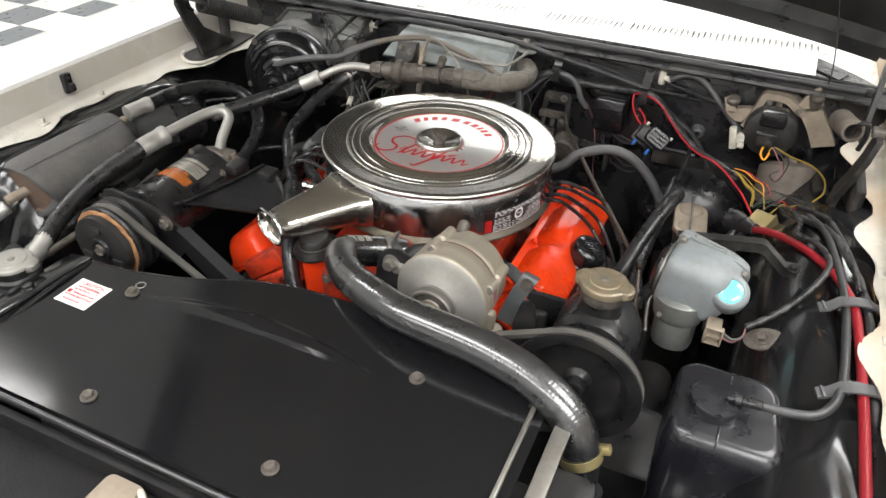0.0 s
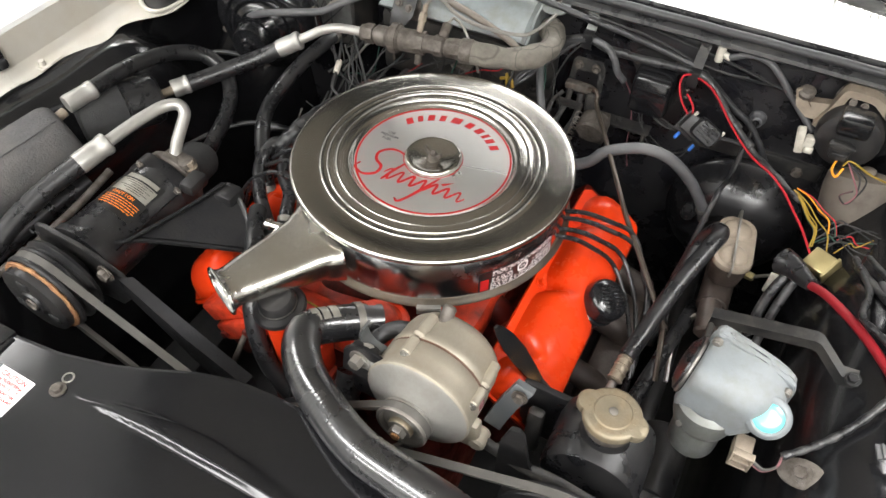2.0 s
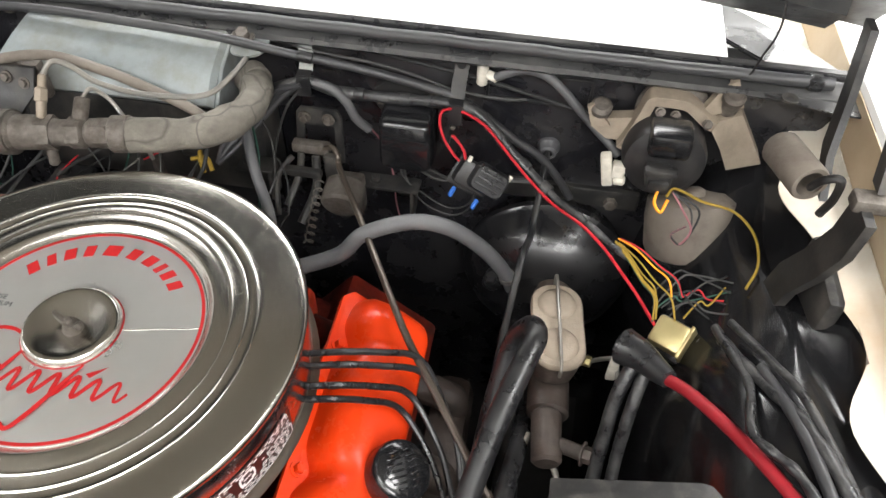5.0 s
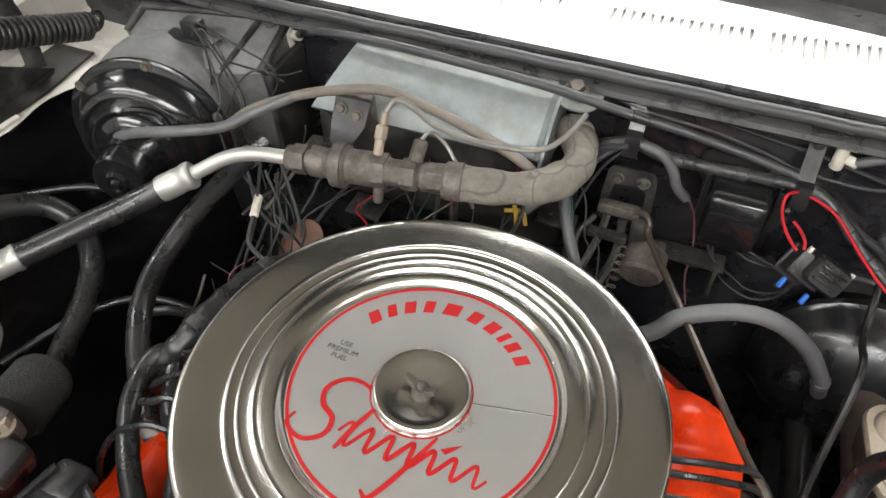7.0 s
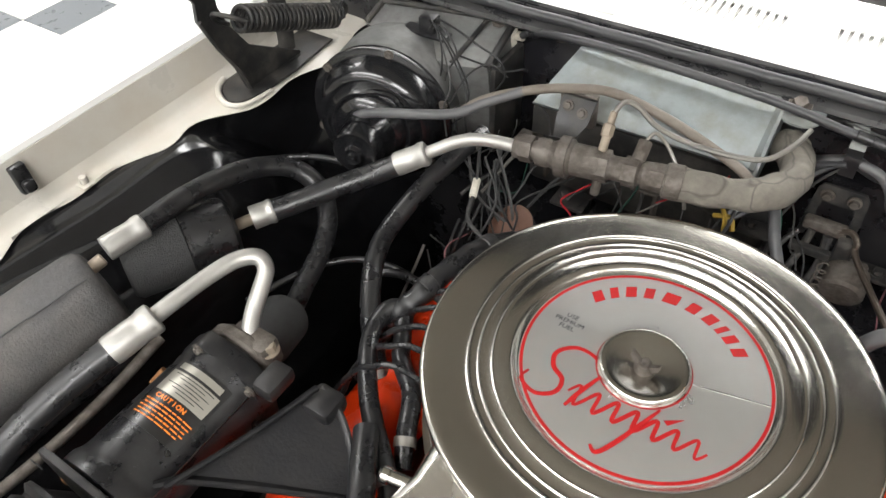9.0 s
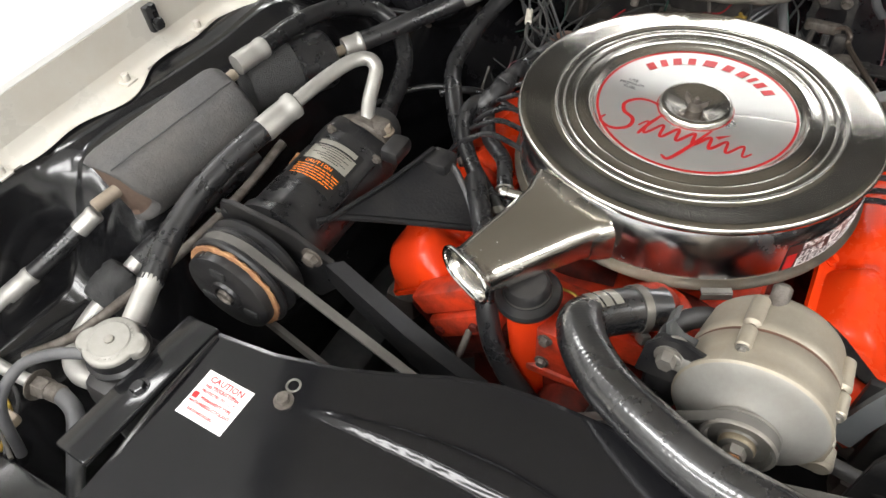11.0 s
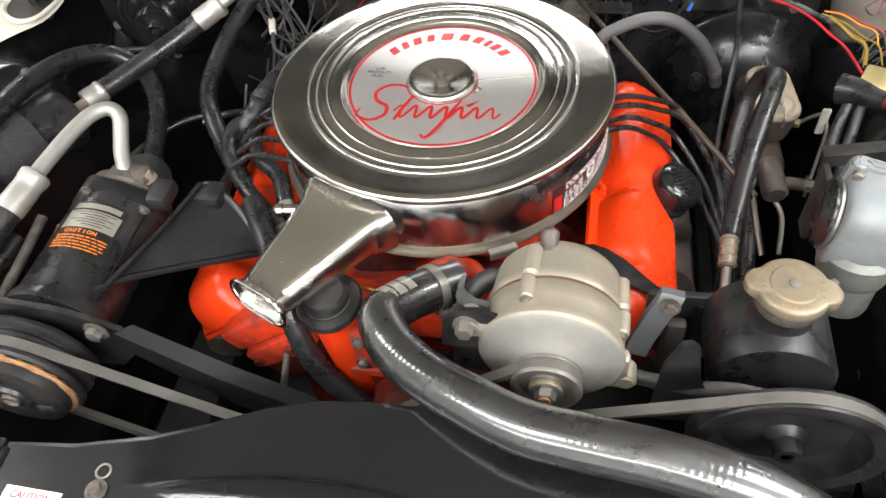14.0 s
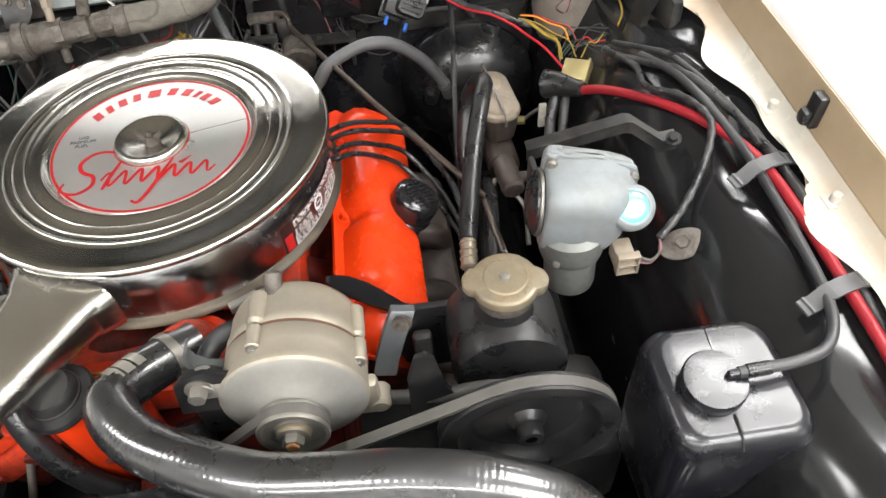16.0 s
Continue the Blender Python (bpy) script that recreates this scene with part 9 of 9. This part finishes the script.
def ignition():
    # spark plug leads over the orange cover
    for dx, dy, dz, pull in ((0.0, 0.0, 0.0, 0.0), (0.002, -0.012, -0.004, 0.004), (0.004, -0.034, -0.006, -0.010), (0.002, -0.046, -0.012, -0.016)):
        o = Vector((dx, dy, dz))
        solo("spark_plug_lead", tube([Vector(p) + o * w + Vector((pull * b, 0, -abs(pull) * b)) for p, w, b in (((0.165, 0.060, 0.856), 1, 0), ((0.2227, 0.052, 0.892), 1, 0), ((0.268, 0.074, 0.872), 1, 0.5), ((0.305, 0.092, 0.843), 1, 1), ((0.336, 0.062, 0.812), 0.8, 1), ((0.360, 0.020, 0.786), 0.6, 1), ((0.376, -0.050, 0.730), 0.5, 0), ((0.372, -0.10, 0.66), 0.5, 0))], 0.0036, 8), RUBBER, "black spark plug lead over the orange valve cover", "lead", "spark plug leads")
    # leads over the other cover, lying closer together
    for k in range(7):
        y = -0.100 + 0.030 * k + 0.006 * math.sin(3.1 * k)
        solo("spark_plug_lead", tube([(-0.150, y + 0.010, 0.868), (-0.2200, y + 0.004, 0.8965), (-0.252, y - 0.004, 0.888), (-0.276, y - 0.010 + 0.006 * (k % 2), 0.866), (-0.300, y - 0.02, 0.825), (-0.318, y - 0.03, 0.77)], 0.0036, 8), RUBBER, "black spark plug lead over the orange cover by the compressor", "wire", "spark plug leads")
    loom = solo("cover_loom", tube([(-0.185, 0.175, 0.868), (-0.232, 0.110, 0.893), (-0.254, 0.050, 0.894), (-0.266, 0.000, 0.886), (-0.285, -0.022, 0.862), (-0.31, -0.03, 0.82)], lambda u: 0.0135 + 0.0008 * math.sin(70 * u), 12, 10), RUBBER, "black taped loom lying on the orange cover by the compressor", "wiring")
    for p, d in (((-0.233, 0.108, 0.893), (-0.3, -0.9, 0.1)), ((-0.262, 0.018, 0.890), (-0.2, -0.9, -0.1))):
        part("tape_band", lathe([(0.0140, -0.008), (0.0152, -0.007), (0.0152, 0.007), (0.0140, 0.008)], aim(p, d), 16), TAPE, loom, "dull tape wrap")
    d = thing("vacuum_advance", (-0.255, 0.19, 0.82), "dusty brown diaphragm unit behind the air cleaner", "diaphragm")
    q = aim((-0.252, 0.200, 0.835), (-0.3, -0.5, 0.8))
    part("disc", lathe([(0, 0), (0.032, 0.0), (0.035, 0.003), (0.032, 0.006), (0.022, 0.012), (0.010, 0.016), (0, 0.016)], q, 32), BROWN, d)
    part("arm", box((-0.225, 0.21, 0.83), (0.07, 0.02, 0.02), 0.004), GRIME, d)
    # heater hoses
    def hose(at, label, line, r):
        h = thing("heater_hose", at, label, "hose", "heater hoses")
        part("hose_body", tube(line, r, 16), RUBBER, h)
        path = smooth_line(line, 8)
        for k in (5, len(path) - 7):
            part("hose_clamp", lathe([(r + 0.0003, -0.005), (r + 0.0015, -0.005), (r + 0.0015, 0.005), (r + 0.0003, 0.005)], aim(path[k], path[k + 1] - path[k - 1]), 24), STEEL, h, "dull steel hose clamp")
    hose((-0.345, 0.285, 0.905), "black heater hose dropping behind the compressor", [(-0.345, 0.285, 0.905), (-0.352, 0.235, 0.905), (-0.364, 0.155, 0.892), (-0.374, 0.088, 0.866), (-0.362, 0.045, 0.862), (-0.343, 0.010, 0.860), (-0.316, -0.030, 0.846), (-0.285, -0.065, 0.82), (-0.26, -0.09, 0.79)], 0.0128)
    hose((-0.170, -0.190, 0.86), "black hose bent double beside the air cleaner", [(-0.160, -0.205, 0.858), (-0.181, -0.183, 0.866), (-0.233, -0.137, 0.870), (-0.274, -0.087, 0.870), (-0.292, -0.050, 0.868), (-0.291, -0.024, 0.874), (-0.276, -0.014, 0.872), (-0.264, -0.035, 0.860), (-0.244, -0.066, 0.858), (-0.208, -0.098, 0.860), (-0.187, -0.138, 0.858), (-0.172, -0.168, 0.845)], 0.0108)
    solo("bypass_hose", tube([(-0.215, -0.165, 0.880), (-0.175, -0.225, 0.885), (-0.150, -0.262, 0.870), (-0.135, -0.295, 0.845), (-0.115, -0.320, 0.80), (-0.085, -0.335, 0.76), (-0.05, -0.34, 0.72)], 0.0135, 16), RUBBER, "black water hose under the snorkel", "hose")
    solo("lower_hose", tube([(0.03, -0.30, 0.80), (0.035, -0.33, 0.77), (0.02, -0.36, 0.73), (0.0, -0.37, 0.70)], 0.02, 16), RUBBER, "short black bypass hose under the radiator hose", "hose")
    solo("dipstick_tube", tube([(-0.146, -0.290, 0.808), (-0.150, -0.322, 0.772), (-0.156, -0.360, 0.730), (-0.165, -0.38, 0.68)], 0.0045, 10), GRIME, "thin dusty dipstick tube", "tube")
    solo("engine_clip_wire", tube([(-0.02, -0.275, 0.855), (-0.04, -0.265, 0.862), (-0.075, -0.258, 0.856), (-0.11, -0.245, 0.86)], 0.0018, 6), WIRES["yellow"], "thin yellow sender wire on the engine front", "wire")


ignition()


def hinge_of(label):
    h = new("hood_hinge")
    h.parent = HOOD
    h.matrix_parent_inverse = Matrix.Translation(-HOOD.location)
    h["label"] = label
    return h


def hinges():
    h = hinge_of("dark steel hood hinge plate with coil spring")
    out = [(-0.695, y, z) for y, z in ((0.195, 0.890), (0.205, 0.884), (0.228, 0.890), (0.262, 0.902), (0.292, 0.886), (0.308, 0.890), (0.312, 0.908), (0.300, 0.926), (0.258, 0.952), (0.205, 0.985), (0.178, 1.030), (0.168, 1.060), (0.170, 1.13), (0.118, 1.15), (0.122, 1.100), (0.134, 1.080), (0.130, 1.055), (0.150, 1.005), (0.172, 0.962), (0.186, 0.915))]
    part("plate", loft([out, [(x - 0.006, y, z) for x, y, z in out]]), DUSTY_BLACK, h, "dark steel hinge plate")
    part("edge_fold", tube([(-0.692, 0.130, 1.056), (-0.692, 0.151, 1.004), (-0.692, 0.174, 0.961), (-0.692, 0.188, 0.914), (-0.692, 0.196, 0.890)], 0.0035, 6), DUSTY_BLACK, h)
    part("arm", tube([(-0.705, 0.285, 0.935), (-0.703, 0.285, 0.99), (-0.70, 0.27, 1.06), (-0.70, 0.24, 1.13)], 0.013, 8, flat=0.35), DUSTY_BLACK, h)
    part("link_cover", plate([(0.262, 0.905), (0.275, 0.893), (0.300, 0.890), (0.309, 0.900), (0.308, 0.915), (0.292, 0.925), (0.266, 0.925)], 0.004, Matrix(((0, 0, 1, -0.6885), (1, 0, 0, 0), (0, 1, 0, 0), (0, 0, 0, 1))), 0.001), DUSTY_BLACK, h)
    for y, z in ((0.273, 0.909), (0.299, 0.903), (0.200, 0.905)):
        part("rivet", hexnut((-0.688, y, z), (1, 0, 0), 0.006, 0.004), DUSTY_BLACK, h)
    a, b = Vector((-0.660, 0.170, 1.052)), Vector((-0.655, 0.352, 0.972))
    turns, n = 22, 22 * 14
    q = aim(a, b - a)
    L = (b - a).length
    line = [q @ Vector((0.0165 * math.cos(2 * math.pi * turns * k / n), 0.0165 * math.sin(2 * math.pi * turns * k / n), L * k / n)) for k in range(n + 1)]
    part("spring", sweep(line, 0.0035, 8), DUSTY_BLACK, h, "dark coil spring")
    part("hook", tube([a + Vector((0.016, 0, 0)), a + Vector((0.0, -0.018, 0.012)), a + Vector((-0.02, -0.024, 0.012)), a + Vector((-0.032, -0.012, -0.006)), a + Vector((-0.032, 0.006, -0.02))], 0.0035, 8), DUSTY_BLACK, h)
    part("hook", tube([b + Vector((0.008, 0, 0.012)), b + Vector((0.004, 0.014, 0.016)), b + Vector((0, 0.026, 0.002)), b + Vector((-0.006, 0.022, -0.014)), b + Vector((-0.02, 0.012, -0.022))], 0.0035, 8), DUSTY_BLACK, h)
    # flat dark plate on the flange stands for the shade in the recess
    part("pocket", plate([(-0.748, 0.178), (-0.727, 0.157), (-0.701, 0.144), (-0.682, 0.149), (-0.674, 0.171), (-0.670, 0.20), (-0.668, 0.26), (-0.676, 0.36), (-0.748, 0.36)], 0.004, Matrix.Translation((0, 0, 0.9225)), 0.001), DUSTY_BLACK, h, "dark plate painted in for the shaded hinge recess")
    part("pocket_rim", tube([(-0.747, 0.182, 0.9235), (-0.735, 0.160, 0.9245), (-0.715, 0.143, 0.9245), (-0.696, 0.136, 0.9240), (-0.680, 0.141, 0.9225), (-0.670, 0.160, 0.9205), (-0.666, 0.20, 0.919)], lambda u: 0.0050 - 0.0015 * u, 10, 8), CREAM_SHADE, h, "rolled cream edge of the hinge recess")
    fm = aim((-0.708, 0.418, 0.876), (0.35, -0.78, 0.52), (1, 0.3, 0))
    fb = thing("fender_brace", (-0.708, 0.418, 0.86), "pale painted fender brace plate by the hinge", "brace")
    part("plate", plate([(-0.050, -0.034), (-0.030, -0.028), (-0.012, -0.034), (0.018, -0.034), (0.014, 0.010), (0.002, 0.034), (-0.006, 0.030), (-0.024, 0.006)], 0.003, fm, 0.0006), CREAM_SHADE, fb)
    part("bolt", lathe([(0.0125, 0.0), (0.0125, 0.002), (0.009, 0.003), (0.007, 0.007), (0, 0.008)], fm @ Matrix.Translation((-0.004, 0.0, 0.0005)), 20), SATIN_BLACK, fb, "dark bolt in the brace")
    r = hinge_of("dark steel hood hinge arms with spring stub")
    bar = lambda pts, wy, wx: loft([[(x - wx, y - wy, z), (x + wx, y - wy, z), (x + wx, y + wy, z), (x - wx, y + wy, z)] for x, y, z in pts])  # noqa: E731
    part("arm", bar([(0.692, 0.276, 0.985), (0.697, 0.318, 1.010), (0.700, 0.342, 1.062), (0.702, 0.372, 1.125)], 0.012, 0.004), DUSTY_BLACK, r, "dark steel hinge arm")
    part("arm", bar([(0.718, 0.235, 1.035), (0.719, 0.26, 1.08), (0.720, 0.29, 1.135)], 0.010, 0.004), DUSTY_BLACK, r, "brown tarnished hinge arm")
    part("pivot", join(box((0.716, 0.225, 1.025), (0.042, 0.022, 0.016), 0.004), rod((0.738, 0.225, 1.022), (0.752, 0.225, 1.022), 0.011, 14)), GRIME, r)
    part("lower_plate", bar([(0.708, 0.215, 1.022), (0.700, 0.206, 0.985), (0.690, 0.212, 0.945), (0.680, 0.225, 0.905), (0.676, 0.23, 0.86)], 0.022, 0.005), DUSTY_BLACK, r, "dark steel hinge plate")
    part("spring_stub", lathe([(0.010, 0.0), (0.018, 0.0), (0.0205, 0.004), (0.0205, 0.068), (0.019, 0.071), (0.0145, 0.071), (0.014, 0.02)], aim((0.656, 0.338, 0.992), (0.24, -0.86, 0.10)), 28), TAUPE, r, "dusty tube end")
    part("hook", tube([(0.675, 0.268, 0.998), (0.678, 0.255, 1.020), (0.690, 0.250, 1.026), (0.694, 0.252, 1.0), (0.690, 0.255, 0.975)], 0.0045, 8), DUSTY_BLACK, r)
    part("plate", box((0.706, 0.21, 0.90), (0.02, 0.10, 0.09), 0.01), DUSTY_BLACK, r)
    # cowl corner sheet with an oval hole
    g = thing("cowl_gusset", (0.67, 0.45, 1.0), "dusty black cowl corner sheet with oval hole", "gusset", kind="structure")
    hx, hy = 0.622, 0.462
    hole = [(hx + 0.031 * math.cos(t) * 0.64 + 0.012 * math.sin(t) * 0.77, hy - 0.031 * math.cos(t) * 0.77 + 0.012 * math.sin(t) * 0.64) for t in [2 * math.pi * k / 32 for k in range(32)]]
    corners = [(0.590, 0.432), (0.745, 0.385), (0.80, 0.50), (0.80, 0.75), (0.590, 0.75)]

    def outer(px, py):
        cx, cy = hx, hy
        d = Vector((px - cx, py - cy))
        best = 9.0
        for (ax_, ay), (bx, by) in zip(corners, corners[1:] + corners[:1]):
            e = Vector((bx - ax_, by - ay))
            den = d.x * e.y - d.y * e.x
            if abs(den) > 1e-9:
                s = ((ax_ - cx) * e.y - (ay - cy) * e.x) / den
                if 0 < s < best:
                    best = s
        return (cx + d.x * best, cy + d.y * best)
    ring_in = [(x, y, 1.004) for x, y in hole]
    ring_out = [(*outer(x, y), 1.004) for x, y in hole]
    sheet = loft([ring_in, ring_out], False)
    part("sheet", thicken(sheet, 0.002), COWL_GREY, g)
    part("hole_lip", loft([[(x, y, 1.005) for x, y, z in ring_in], [(x, y, 0.985) for x, y, z in ring_in]], False), DUSTY_BLACK, g)
    part("washer", lathe([(0.004, 0.0), (0.010, 0.0), (0.0095, 0.002), (0.004, 0.002)], Matrix.Translation((0.672, 0.408, 1.0065)), 20), DUSTY_BLACK, g)
    solo("cowl_rubber_flap", plate([(0.60, 0.50), (0.645, 0.455), (0.665, 0.50), (0.64, 0.53), (0.61, 0.53)], 0.006, Matrix.Translation((0, 0, 1.022)), 0.002), RUBBER, "black rubber flap at the end of the hood seal", "flap")


hinges()
